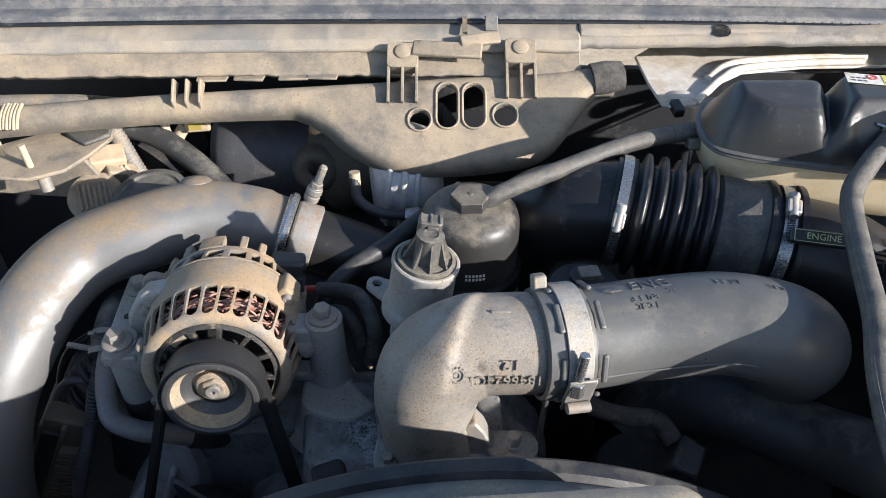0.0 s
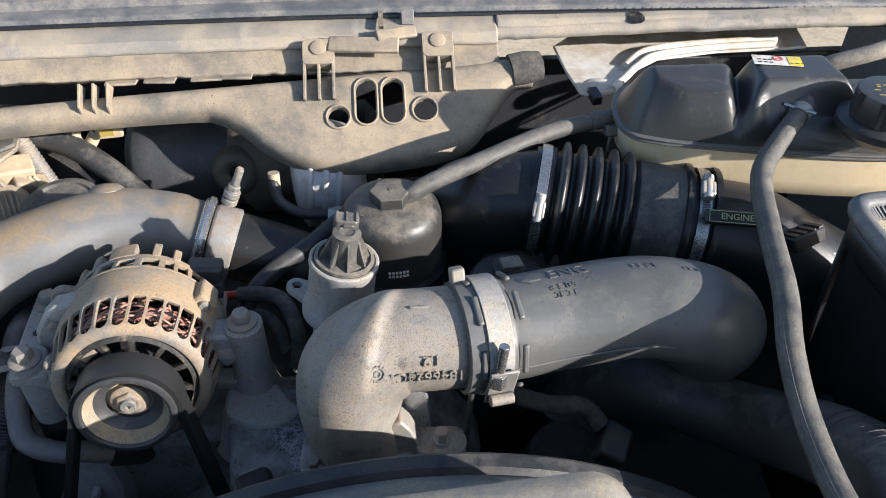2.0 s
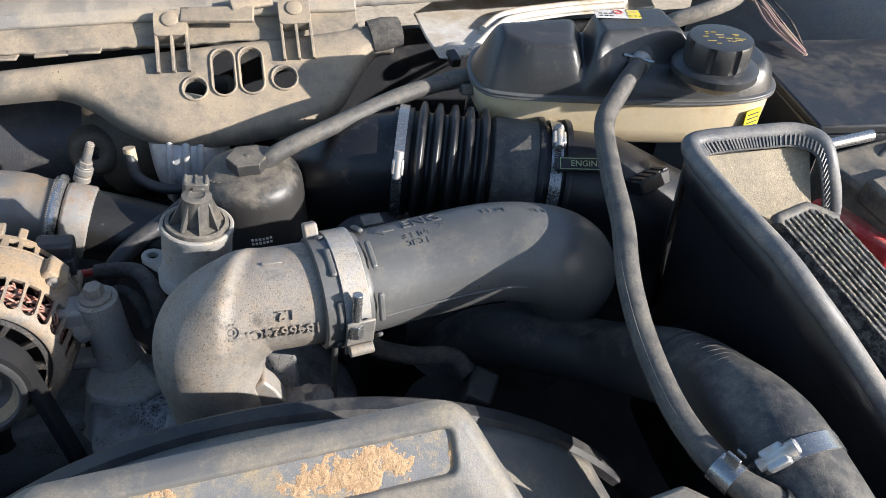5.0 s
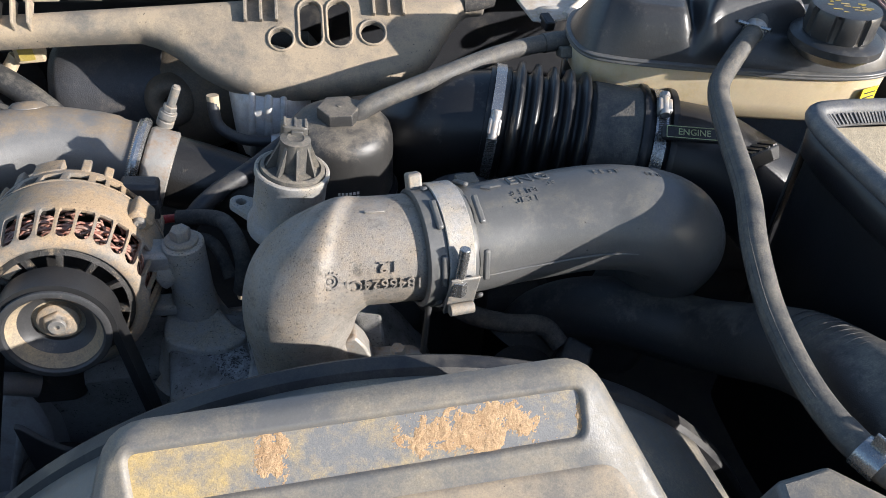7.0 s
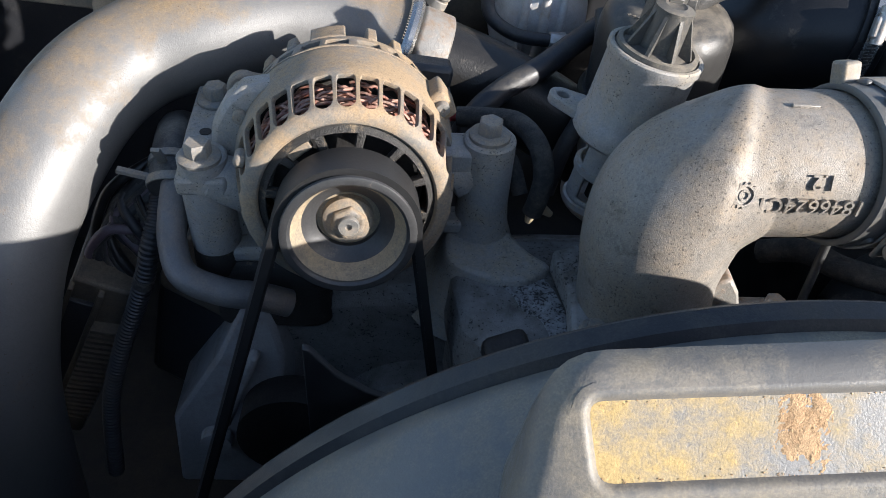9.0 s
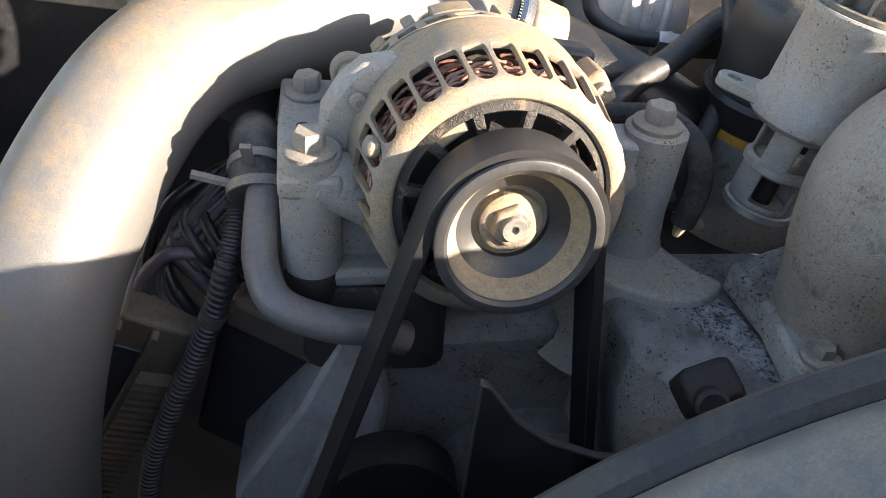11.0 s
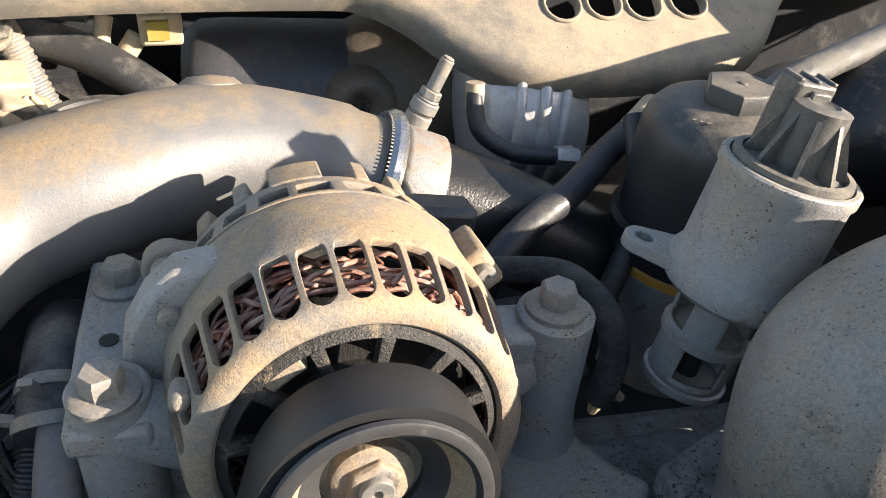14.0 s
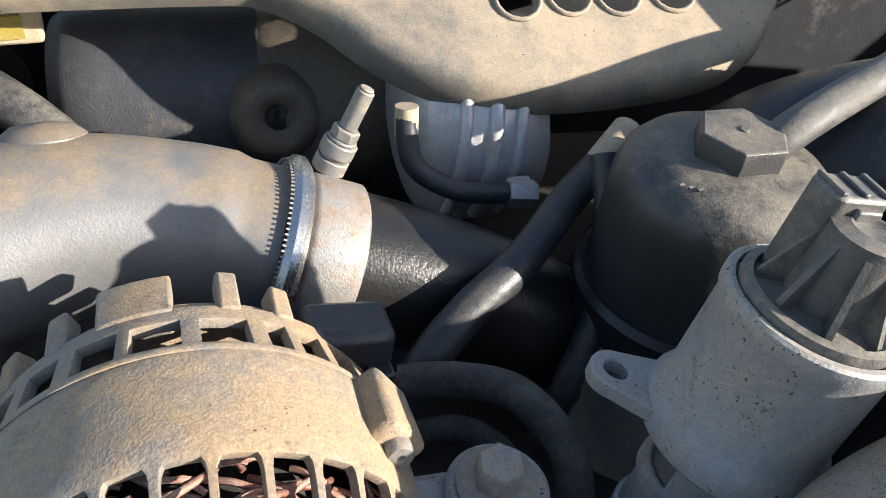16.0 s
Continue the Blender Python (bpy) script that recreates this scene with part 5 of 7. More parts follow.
# ---- hoses ----
deg = thing("degas_hose", (0.432, 0.636, 1.22), "grey-dusted rubber hose from the coolant tank to the radiator hose", "hose")
deg_path = spline([(0.448, 0.662, 1.216), (0.441, 0.642, 1.212), (0.406, 0.607, 1.196), (0.374, 0.564, 1.188), (0.3485, 0.485, 1.189), (0.333, 0.416, 1.184), (0.3195, 0.365, 1.171), (0.317, 0.317, 1.151), (0.317, 0.256, 1.142), (0.328, 0.206, 1.141), (0.352, 0.180, 1.138), (0.375, 0.165, 1.125)], 8)
part("tube", Shape().tube(deg_path, 0.0098, 20), "rubber_dusty", deg, "grey-dusted rubber hose", smooth=60)
part("end_cuff", Shape().tube(deg_path[0:9], 0.0104, 20), "rubber_dusty", deg, "thicker hose end", smooth=60)
part("end_cuff", Shape().tube(deg_path[68:80], 0.0104, 20), "rubber_dusty", deg, "thicker hose end", smooth=60)
for a in (40, 62, 84):
    line_ = []
    for i_ in range(10, 66):
        m = along(deg_path[i_], deg_path[i_ + 1] - deg_path[i_ - 1], (0, 0, 1))
        line_.append(m @ Vector((0.0098 * math.cos(radians(a)), 0.0098 * math.sin(radians(a)), 0)))
    part("moulded_line", Shape().tube(line_, 0.0005, 6), "rubber_dusty", deg)
c = thing("spring_clamp", (0.434, 0.636, 1.212), "small steel spring clamp on the tank nipple", "clamp")
CM1 = along(deg_path[9], (deg_path[11] - deg_path[7]), (0, 0, 1))
part("band", Shape().lathe([(0.0100, -0.005), (0.0112, -0.005), (0.0112, 0.005), (0.0100, 0.005)], CM1, 28, caps=False, loop=True), "steel", c)
for sgn in (-1, 1):
    part("tang", Shape().tube([CM1 @ Vector((0.008, 0.006 * sgn, 0.003)), CM1 @ Vector((0.010, 0.016 * sgn, 0.005))], 0.0018, 8), "steel_bright", c)
rad = thing("radiator_hose", (0.33, 0.30, 1.08), "thick matt black radiator hose with a reinforced bend", "hose")
rad_path = spline([(0.198, 0.491, 0.932), (0.225, 0.505, 0.960), (0.272, 0.474, 1.001), (0.344, 0.418, 1.020), (0.371, 0.338, 1.084), (0.375, 0.281, 1.115), (0.381, 0.238, 1.129), (0.385, 0.200, 1.126), (0.390, 0.150, 1.116), (0.396, 0.09, 1.095)], 8)
for k in range(9):
    i_ = 33 + k
    dirn = (rad_path[i_ + 1] - rad_path[i_ - 1]).normalized()
    m = along(rad_path[i_], dirn, (-0.3, -0.2, 1))
    part("fold_ridge", Shape().tube([m @ Vector((0.0344 * math.cos(radians(a)), 0.0344 * math.sin(radians(a)), 0)) for a in range(-48, 40, 8)], lambda u: 0.0009 * math.sin(math.pi * (0.05 + 0.9 * u)), 8), "hose_black", rad, smooth=60)
part("tube", Shape().tube(rad_path, lambda u: 0.0332 + 0.0020 * math.sin(math.pi * min(1, max(0, (u - 0.4) / 0.45))), 40), "hose_black", rad, "matt black coolant hose", smooth=60)
c = thing("hose_clamp", (0.37, 0.2, 1.12), "slotted steel worm clamp on the radiator hose", "clamp")
RK = 54
worm_clamp(c, along(rad_path[RK], rad_path[RK + 1] - rad_path[RK - 1], (-0.5, 0.2, 1)), 0.0338, 0.013, 18)
c = thing("spring_clamp", (0.334, 0.206, 1.146), "steel spring clamp on the thin hose", "clamp")
CM2 = along(deg_path[72], (deg_path[74] - deg_path[70]), (0, 0, 1))
part("band", Shape().lathe([(0.0100, -0.008), (0.0116, -0.008), (0.0116, 0.008), (0.0100, 0.008)], CM2, 28, caps=False, loop=True), "steel_bright", c)
part("tang", Shape().box(CM2 @ Matrix.Translation((0.016, 0.002, 0.0)), 0.012, 0.002, 0.010), "steel_bright", c, bevel=0.0006)
part("tang", Shape().box(CM2 @ Matrix.Translation((0.013, -0.010, 0.0)) @ Matrix.Rotation(radians(30), 4, "Z"), 0.010, 0.0015, 0.006), "steel_bright", c)
bh = thing("heater_hose", (0.16, 0.69, 1.15), "dusty grey braided heater hose clipped to the tank", "hose")
bh_path = spline([(0.026, 0.634, 1.085), (0.040, 0.634, 1.121), (0.06, 0.638, 1.140), (0.13, 0.668, 1.152), (0.20, 0.700, 1.160), (0.262, 0.717, 1.164), (0.30, 0.720, 1.163)], 8)
part("tube", Shape().tube(bh_path[2:], 0.0093, 20), "rubber_dusty", bh, "dusty braided hose", smooth=60)
part("end_sleeve", Shape().tube(bh_path[38:48], 0.0103, 20), "rubber_dusty", bh, "thicker hose end", smooth=60)
c = thing("hose_clip", (0.286, 0.712, 1.168), "black plastic hose clip on the tank bracket", "clip")
part("saddle", Shape().box(pose(0.288, 0.705, 1.158, -20, 0, 0), 0.048, 0.020, 0.012), "plastic_cap", c, bevel=0.002)
part("latch", Shape().box(pose(0.286, 0.712, 1.172, 0, 0, 20), 0.018, 0.012, 0.010), "steel_dusty", c, bevel=0.002)

# ---- air box ----
abox = thing("air_filter_box", (0.48, 0.34, 1.05), "open black air filter box with a rubber seal, lid off", "air filter box")
seal_path = [(0.50, 0.20, 1.10), (0.460, 0.277, 1.160), (0.437, 0.305, 1.189), (0.424, 0.339, 1.205), (0.419, 0.397, 1.206), (0.4215, 0.44, 1.202), (0.4225, 0.47, 1.201), (0.427, 0.494, 1.202), (0.445, 0.500, 1.203), (0.50, 0.499, 1.204), (0.535, 0.496, 1.204), (0.553, 0.480, 1.200), (0.559, 0.462, 1.177), (0.568, 0.453, 1.145), (0.577, 0.456, 1.11), (0.585, 0.455, 1.08)]
SP = spline(seal_path, 6)
part("seal", Shape().tube(SP, 0.0085, 14), "rubber_grey", abox, "grey rubber seal bead", smooth=70)
s = Shape()
inner = [Vector((p.x + (0.487 - p.x) * 0.16, p.y + (0.40 - p.y) * 0.16, p.z - 0.006)) for p in SP]
s.rings([[Vector((p.x + (0.487 - p.x) * 0.05, p.y + (0.40 - p.y) * 0.05, p.z + 0.002)) for p in SP[36:]], inner[36:]], closed=False)
part("lip", s, "rubber_grey", abox, "finely ribbed inner lip", solid=0.002)
s = Shape()
outer_ = [Vector((p.x + (0.487 - p.x) * 0.05, p.y + (0.40 - p.y) * 0.05, p.z + 0.002)) for p in SP[36:]]
for (a, b), (c_, d_) in zip(zip(outer_, outer_[1:]), zip(inner[36:], inner[37:])):
    k = max(1, int((b - a).length / 0.0030))
    for q in range(k):
        p, r_ = a.lerp(b, (q + 0.5) / k), c_.lerp(d_, (q + 0.5) / k)
        ya, za = (r_ - p).normalized(), (b - a).normalized()
        xa = ya.cross(za).normalized()
        if xa.z < 0:
            xa = -xa
        m = Matrix(((ya.x, za.x, xa.x, 0), (ya.y, za.y, xa.y, 0), (ya.z, za.z, xa.z, 0), (0, 0, 0, 1)))
        m.translation = p.lerp(r_, 0.5) + xa * 0.0012
        s.box(m, (r_ - p).length * 0.85, 0.0016, 0.0012)
part("tooth", s, "rubber_grey", abox, "row of fine rubber teeth")
# walls: outer left and back, inner sloping back panel
s = Shape()
lw = [(p.x - 0.004, p.y, p.z - 0.006) for p in SP[:44]]
s.rings([lw, [(x + 0.004, y, z - 0.030) for x, y, z in lw], [(x + 0.010, y - 0.002, z - 0.036) for x, y, z in lw], [(x + 0.018, y - 0.006, z - 0.36) for x, y, z in lw]], closed=False)
part("side_wall", s, "plastic_black", abox, "black plastic side wall", solid=0.003)
s = Shape()
bw = [(p.x, p.y + 0.004, p.z - 0.006) for p in SP[42:68]]
s.rings([bw, [(x, y - 0.004, z - 0.10) for x, y, z in bw], [(x, y - 0.01, z - 0.2) for x, y, z in bw]], closed=False)
part("back_wall", s, "plastic_black", abox, "black plastic back wall", solid=0.003)
s = Shape().add([(0.434, 0.488, 1.192), (0.546, 0.486, 1.194), (0.530, 0.36, 1.045), (0.446, 0.36, 1.045), (0.434, 0.493, 1.189), (0.546, 0.491, 1.191), (0.530, 0.366, 1.040), (0.446, 0.366, 1.040)], [(0, 1, 2, 3), (7, 6, 5, 4), (0, 4, 5, 1), (1, 5, 6, 2), (2, 6, 7, 3), (3, 7, 4, 0)])
part("panel", s, "felt", abox, "dusty tan sloping inner panel")
part("panel_screw", hex_bolt(along((0.493, 0.437, 1.134), (0, -0.76, 0.65)), 0.007, 0.012, 0.010, 16), "steel_rusty", abox)
part("floor", Shape().box(pose(0.48, 0.25, 1.03), 0.12, 0.36, 0.004), "dark_plastic", abox, "dark box floor")
filt = thing("air_filter", (0.485, 0.30, 1.10), "sooty pleated air filter element in the open box", "air filter")
FMT = Matrix.Translation((0.535, 0.315, 1.140)) @ Matrix.Rotation(radians(22), 4, "Z") @ Matrix.Rotation(radians(20), 4, "X") @ Matrix.Rotation(radians(10), 4, "Y")
for i in range(2, 12):
    x = -0.048 + 0.008 * i
    q = [(x, 0.0), (x + 0.0018, 0.001), (x + 0.0040, -0.016), (x - 0.0040, -0.016), (x - 0.0018, 0.001)]
    y1 = 0.110 - 0.9 * max(0, abs(x + 0.004) - 0.025)
    part("pleat", Shape().rings([[FMT @ Vector((a, y, z)) for a, z in q] for y in (-0.07, -0.02, 0.04, y1)]), "pleat", filt, smooth=0)
rimf = [FMT @ Vector((x, 0.114 - 0.9 * max(0, abs(x + 0.004) - 0.025), -0.004)) for x in [-0.036 + 0.008 * i for i in range(11)]]
part("frame", Shape().tube(rimf, 0.006, 10), "rubber_dusty", filt, "grey rubber end frame")
s = Shape()
rng = random.Random(11)
for i in range(2, 12):
    for k in range(20, 60):
        if rng.random() < 0.45:
            continue
        s.box(FMT @ Matrix.Translation((-0.048 + 0.008 * i + rng.uniform(-0.0008, 0.0008), -0.16 + 0.0045 * k + rng.uniform(-0.001, 0.001), 0.0010)) @ Matrix.Rotation(rng.uniform(-0.5, 0.5), 4, "Z"), 0.0013, 0.0024, 0.0008)
part("fleck", s, "felt", filt, "pale flecks along the pleats")

# ---- alternator bracket and belt ----
brk = thing("alternator_bracket", (-0.21, 0.53, 1.0), "grey cast alternator bracket with flanged bolts, oily at its foot", "bracket")
s = Shape().prism([(-0.322, 0.480), (-0.288, 0.480), (-0.290, 0.545), (-0.294, 0.597), (-0.330, 0.597), (-0.327, 0.54)], 1.050, 1.064)
part("top_plate", s, "alu_grey", brk, "flat pad under two bolts", bevel=0.003)
part("left_post", Shape().lathe([(0.0165, 0.965), (0.0170, 1.0), (0.0165, 1.072), (0.0150, 1.0735), (0.0, 1.0735)], pose(-0.3055, 0.4965, 0), 32), "alu_grey", brk, "round cast post")
s = Shape().prism([(0.49, 1.055), (0.60, 1.055), (0.62, 0.97), (0.49, 0.965)], -0.323, -0.290, Matrix(((0, 0, 1, 0), (1, 0, 0, 0), (0, 1, 0, 0), (0, 0, 0, 1))))
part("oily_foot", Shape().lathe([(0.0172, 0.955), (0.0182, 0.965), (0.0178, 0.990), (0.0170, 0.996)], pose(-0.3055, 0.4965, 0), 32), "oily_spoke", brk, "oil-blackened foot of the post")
part("left_web", s, "alu_grey", brk, "cast web behind the post", bevel=0.004)
part("web_plate", Shape().box(pose(-0.274, 0.508, 1.022), 0.050, 0.012, 0.075), "alu_grey", brk, "recessed web beside the post", bevel=0.003)
for z, h in ((1.052, 0.012), (0.992, 0.013)):
    part("left_arm", Shape().box(pose(-0.272, 0.500, z, 0, -4, 0), 0.056, 0.030, h), "alu_grey", brk, "cast rib towards the alternator", bevel=0.004)
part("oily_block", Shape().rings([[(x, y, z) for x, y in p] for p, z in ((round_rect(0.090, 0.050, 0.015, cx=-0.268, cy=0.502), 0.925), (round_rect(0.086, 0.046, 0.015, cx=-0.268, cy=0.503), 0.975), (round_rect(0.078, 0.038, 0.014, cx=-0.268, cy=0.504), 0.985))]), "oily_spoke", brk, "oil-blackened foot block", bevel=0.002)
part("right_post", Shape().lathe([(0.055, 0.930), (0.036, 0.965), (0.0250, 0.995), (0.0200, 1.012), (0.0182, 1.03), (0.0180, 1.083), (0.0165, 1.0845), (0.0, 1.0845)], pose(-0.114, 0.513, 0), 36), "alu_grey", brk, "round post flaring into the bracket foot")
foot_ = spline2([(-0.142, 0.478), (-0.120, 0.458), (-0.090, 0.452), (-0.070, 0.462), (-0.064, 0.474), (-0.078, 0.488), (-0.092, 0.512), (-0.100, 0.538), (-0.135, 0.535)], 4)
part("right_foot", Shape().rings([[(x, y, z) for x, y in p] for p, z in ((inset(foot_, -0.010), 0.96), (foot_, 0.992), (inset(foot_, 0.002), 1.003), (inset(foot_, 0.0045), 1.006))]), "alu_grey", brk, "broad cast foot of the post", bevel=0.002)
part("right_arm", Shape().box(pose(-0.134, 0.513, 1.070), 0.040, 0.026, 0.020), "alu_grey", brk, bevel=0.004)
part("right_arm", Shape().box(pose(-0.140, 0.510, 1.012), 0.045, 0.020, 0.012), "alu_grey", brk, bevel=0.003)
for p, z in (((-0.312, 0.576), 1.0645), ((-0.3055, 0.4915), 1.0745), ((-0.1145, 0.5135), 1.0855)):
    part("bolt", hex_bolt(pose(p[0], p[1], z, 0, 0, 20), 0.0088, 0.011, 0.0142, 26), "steel_dusty", brk, "flanged hexagon bolt")
s = Shape().lathe([(0.0042, 0), (0.0042, 0.001)], pose(-0.312, 0.535, 1.0636), 14)
part("pin_hole", s, "dark", brk)
belt = thing("serpentine_belt", (-0.20, 0.443, 0.95), "black ribbed serpentine belt running over the alternator pulley", "belt")
up_, side_ = AM.to_3x3() @ Vector((1, 0, 0)), AM.to_3x3() @ Vector((0, 1, 0))
# side_ may point either way; take the one to the west
WEST = side_ if side_.x < 0 else -side_


def belt_point(a, r, h):
    return AC - AF * h + up_ * (r * math.cos(a)) + WEST * (r * math.sin(a))


rings = []
rb = 0.0398
down_l, down_r = WEST * math.sin(radians(17)) - up_ * math.cos(radians(17)), -WEST * math.sin(radians(7)) - up_ * math.cos(radians(7))
angs = [radians(a) for a in (*range(-97, 73, 6), 73)]
line = []
for a in angs:
    line.append((a, None))
path = []
first, last = angs[0], angs[-1]
for k in (3, 2, 1):
    path.append((first, down_r * (0.13 * k)))
for a in angs:
    path.append((a, None))
for k in (1, 2, 3):
    path.append((last, down_l * (0.13 * k)))
for a, off in path:
    o = off if off is not None else Vector((0, 0, 0))
    rings.append([belt_point(a, rb, 0.0040) + o, belt_point(a, rb + 0.0056, 0.0040) + o, belt_point(a, rb + 0.0056, 0.0300) + o, belt_point(a, rb, 0.0300) + o])
part("band", Shape().rings(rings), "belt", belt, "smooth back of the black belt", smooth=40)
s = Shape()
for q in range(7):
    h = 0.0075 + q * 0.0031
    for a, dr in ((first, down_r), (last, down_l)):
        s.rings([[belt_point(a, rb - 0.0022, h) + dr * d, belt_point(a, rb + 0.0005, h - 0.0010) + dr * d, belt_point(a, rb + 0.0005, h + 0.0010) + dr * d] for d in (0.0, 0.13, 0.26, 0.39)])
part("rib", s, "belt", belt, "fine ribs on the inner face", smooth=0)

# ---- engine front ----
eng = thing("engine", (-0.1, 0.55, 0.7), "grimy cast engine front cover below the alternator and elbow", "engine")
s = Shape().prism([(-0.285, 0.70), (0.10, 0.70), (0.115, 0.90), (0.06, 0.965), (-0.06, 0.962), (-0.16, 0.955), (-0.265, 0.945), (-0.30, 0.88)], -0.56, -0.487, Matrix(((1, 0, 0, 0), (0, 0, -1, 0), (0, 1, 0, 0), (0, 0, 0, 1))))
part("front_cover", s, "alu_oily_shaded", eng, "oily cast front cover", bevel=0.012)
part("block", Shape().box(pose(-0.05, 0.75, 0.76), 0.62, 0.42, 0.36), "dark", eng, "dark engine block", bevel=0.02)
top_ = [(-0.140, 0.505), (-0.020, 0.512), (-0.030, 0.470), (-0.050, 0.420), (-0.052, 0.396), (-0.066, 0.384), (-0.100, 0.384), (-0.128, 0.420)]
s = Shape().rings([[(x, y, z) for x, y in p] for p, z in ((top_, 1.000), (inset(top_, 0.006), 0.965), (inset(top_, -0.004), 0.90), (top_, 0.80))])
part("casting_shoulder", s, "alu_oily_shaded", eng, "oil-spotted casting beside the elbow", bevel=0.008)
s = Shape().prism(list(reversed([(-0.067, 0.470), (-0.060, 0.430), (-0.0625, 0.400), (-0.058, 0.388), (-0.048, 0.383), (-0.036, 0.387), (-0.006, 0.394), (0.045, 0.392), (0.055, 0.42), (0.055, 0.47), (-0.02, 0.492)])), 1.002, 1.022)
part("elbow_flange", s, "alu_oily", eng, "oily flange plate under the elbow", bevel=0.003)
s = Shape().tube([(-0.0490, 0.3960, 0.90), (-0.0490, 0.3960, 1.018)], 0.0125, 20)
part("flange_boss", s, "alu_oily", eng, "round boss under the flange bolt", bevel=0.002)
m = pose(-0.102, 0.395, 1.000, 25, -10, 15)
blot = spline2([(-0.102, 0.458), (-0.085, 0.466), (-0.070, 0.462), (-0.061, 0.440), (-0.057, 0.412), (-0.061, 0.399), (-0.070, 0.404), (-0.077, 0.424), (-0.088, 0.432), (-0.094, 0.446)], 5)
part("bare_patch", Shape().prism(list(reversed(blot)), 0.9985, 1.0012), "speckled", eng, "bare metal patch flecked with oil", bevel=0.001)
part("sensor_block", Shape().box(m, 0.030, 0.024, 0.024), "dark", eng, "black block with a round bolt", bevel=0.005)
part("sensor_bolt", Shape().lathe([(0.0085, 0), (0.0085, 0.007), (0.0065, 0.009), (0, 0.009)], along((-0.106, 0.383, 1.004), (-0.2, -0.8, 0.5)), 24), "dark", eng)
part("idler", Shape().lathe([(0.03, 0.0), (0.045, 0.002), (0.045, 0.03), (0.02, 0.034), (0.0, 0.034)], along((-0.255, 0.462, 0.835), (0, -1, 0.1)), 40), "dark", eng, "dark idler pulley")
part("pump_housing", Shape().lathe([(0.075, 0.0), (0.075, 0.03), (0.055, 0.045), (0.03, 0.05), (0.0, 0.05)], along((-0.15, 0.49, 0.80), (0, -1, 0.05)), 48), "alu_oily_shaded", eng, "dark round pump housing")
blade = thing("cooling_fan", (-0.17, 0.362, 0.92), "dark grey plastic cooling fan blades behind the shroud rim", "fan")
s = Shape().prism([(-0.2265, 0.84), (-0.10, 0.84), (-0.105, 0.985), (-0.135, 0.983), (-0.165, 0.988), (-0.190, 1.000), (-0.208, 1.016), (-0.222, 1.038), (-0.2265, 1.040)], -0.367, -0.362, Matrix(((1, 0, 0, 0), (0, 0, -1, 0), (0, 1, 0, 0), (0, 0, 0, 1))))
part("blade", s, "plastic_rim", blade, bevel=0.001)
s = Shape().prism([(-0.105, 0.90), (0.02, 0.93), (0.01, 0.975), (-0.06, 0.975), (-0.125, 0.935)], -0.350, -0.342, Matrix(((1, 0, 0, 0), (0, 0, -1, 0), (0, 1, 0, 0), (0, 0, 0, 1))))
part("blade", s, "plastic_rim", blade, bevel=0.003)
part("bolt", Shape().lathe([(0.006, 0), (0.006, 0.012), (0.0, 0.013)], along((-0.045, 0.366, 0.995), (-0.5, -0.6, 0.6)), 16), "dark", eng)

# ---- coolant pipe, looms and boxes beside the alternator ----
cp = thing("coolant_pipe", (-0.33, 0.49, 1.0), "grey metal coolant pipe curling under the alternator bracket", "pipe")
part("tube", Shape().tube(spline([(-0.336, 0.538, 1.036), (-0.334, 0.517, 1.031), (-0.3345, 0.499, 1.018), (-0.334, 0.485, 1.002), (-0.323, 0.464, 0.992), (-0.296, 0.456, 0.985), (-0.272, 0.459, 0.978), (-0.252, 0.464, 0.966)], 8), 0.0103, 22), "turbo_grey", cp, "grey metal tube", smooth=60)
part("hose_end", Shape().tube(spline([(-0.352, 0.62, 1.00), (-0.347, 0.585, 1.028), (-0.341, 0.550, 1.036), (-0.338, 0.517, 1.026)], 6), 0.0165, 22), "hose_black", cp, "black hose end", smooth=60)
c = thing("spring_clamp", (-0.338, 0.522, 1.028), "grey spring clamp on the coolant pipe", "clamp")
for k, (p, q) in enumerate((((-0.338, 0.522, 1.028), (-0.336, 0.507, 1.018)), ((-0.339, 0.536, 1.033), (-0.338, 0.522, 1.028)))):
    m = along(p, Vector(q) - Vector(p))
    part("band", Shape().lathe([(0.0168, -0.003), (0.0184, -0.003), (0.0184, 0.003), (0.0168, 0.003)], m, 28, caps=False, loop=True), "steel_dusty", c)
part("tang", Shape().box(pose(-0.362, 0.520, 1.036, 0, 15, 0), 0.026, 0.005, 0.003), "steel_dusty", c)
part("tang", Shape().box(pose(-0.342, 0.520, 1.052, 30, 0, 0), 0.006, 0.003, 0.024), "steel_dusty", c)
con = thing("corrugated_conduit", (-0.36, 0.5, 0.95), "black corrugated wiring conduit beside the engine", "conduit")


def ribbed(path, r, pitch=0.0042, n=14, depth=0.0011):
    """Corrugated hose along a path."""
    P = spline(path, 10)
    length = [0.0]
    for a, b in zip(P, P[1:]):
        length.append(length[-1] + (b - a).length)
    out, radii = [], []
    k, total, d = 0, length[-1], 0.0
    i = 0
    while d <= total:
        while i < len(length) - 2 and length[i + 1] < d:
            i += 1
        t = (d - length[i]) / max(1e-9, length[i + 1] - length[i])
        out.append(P[i].lerp(P[i + 1], min(1, t)))
        radii.append(r if k % 4 in (0, 1) else r - depth)
        k += 1
        d += pitch / 4
    return Shape().tube(out, radii, n)


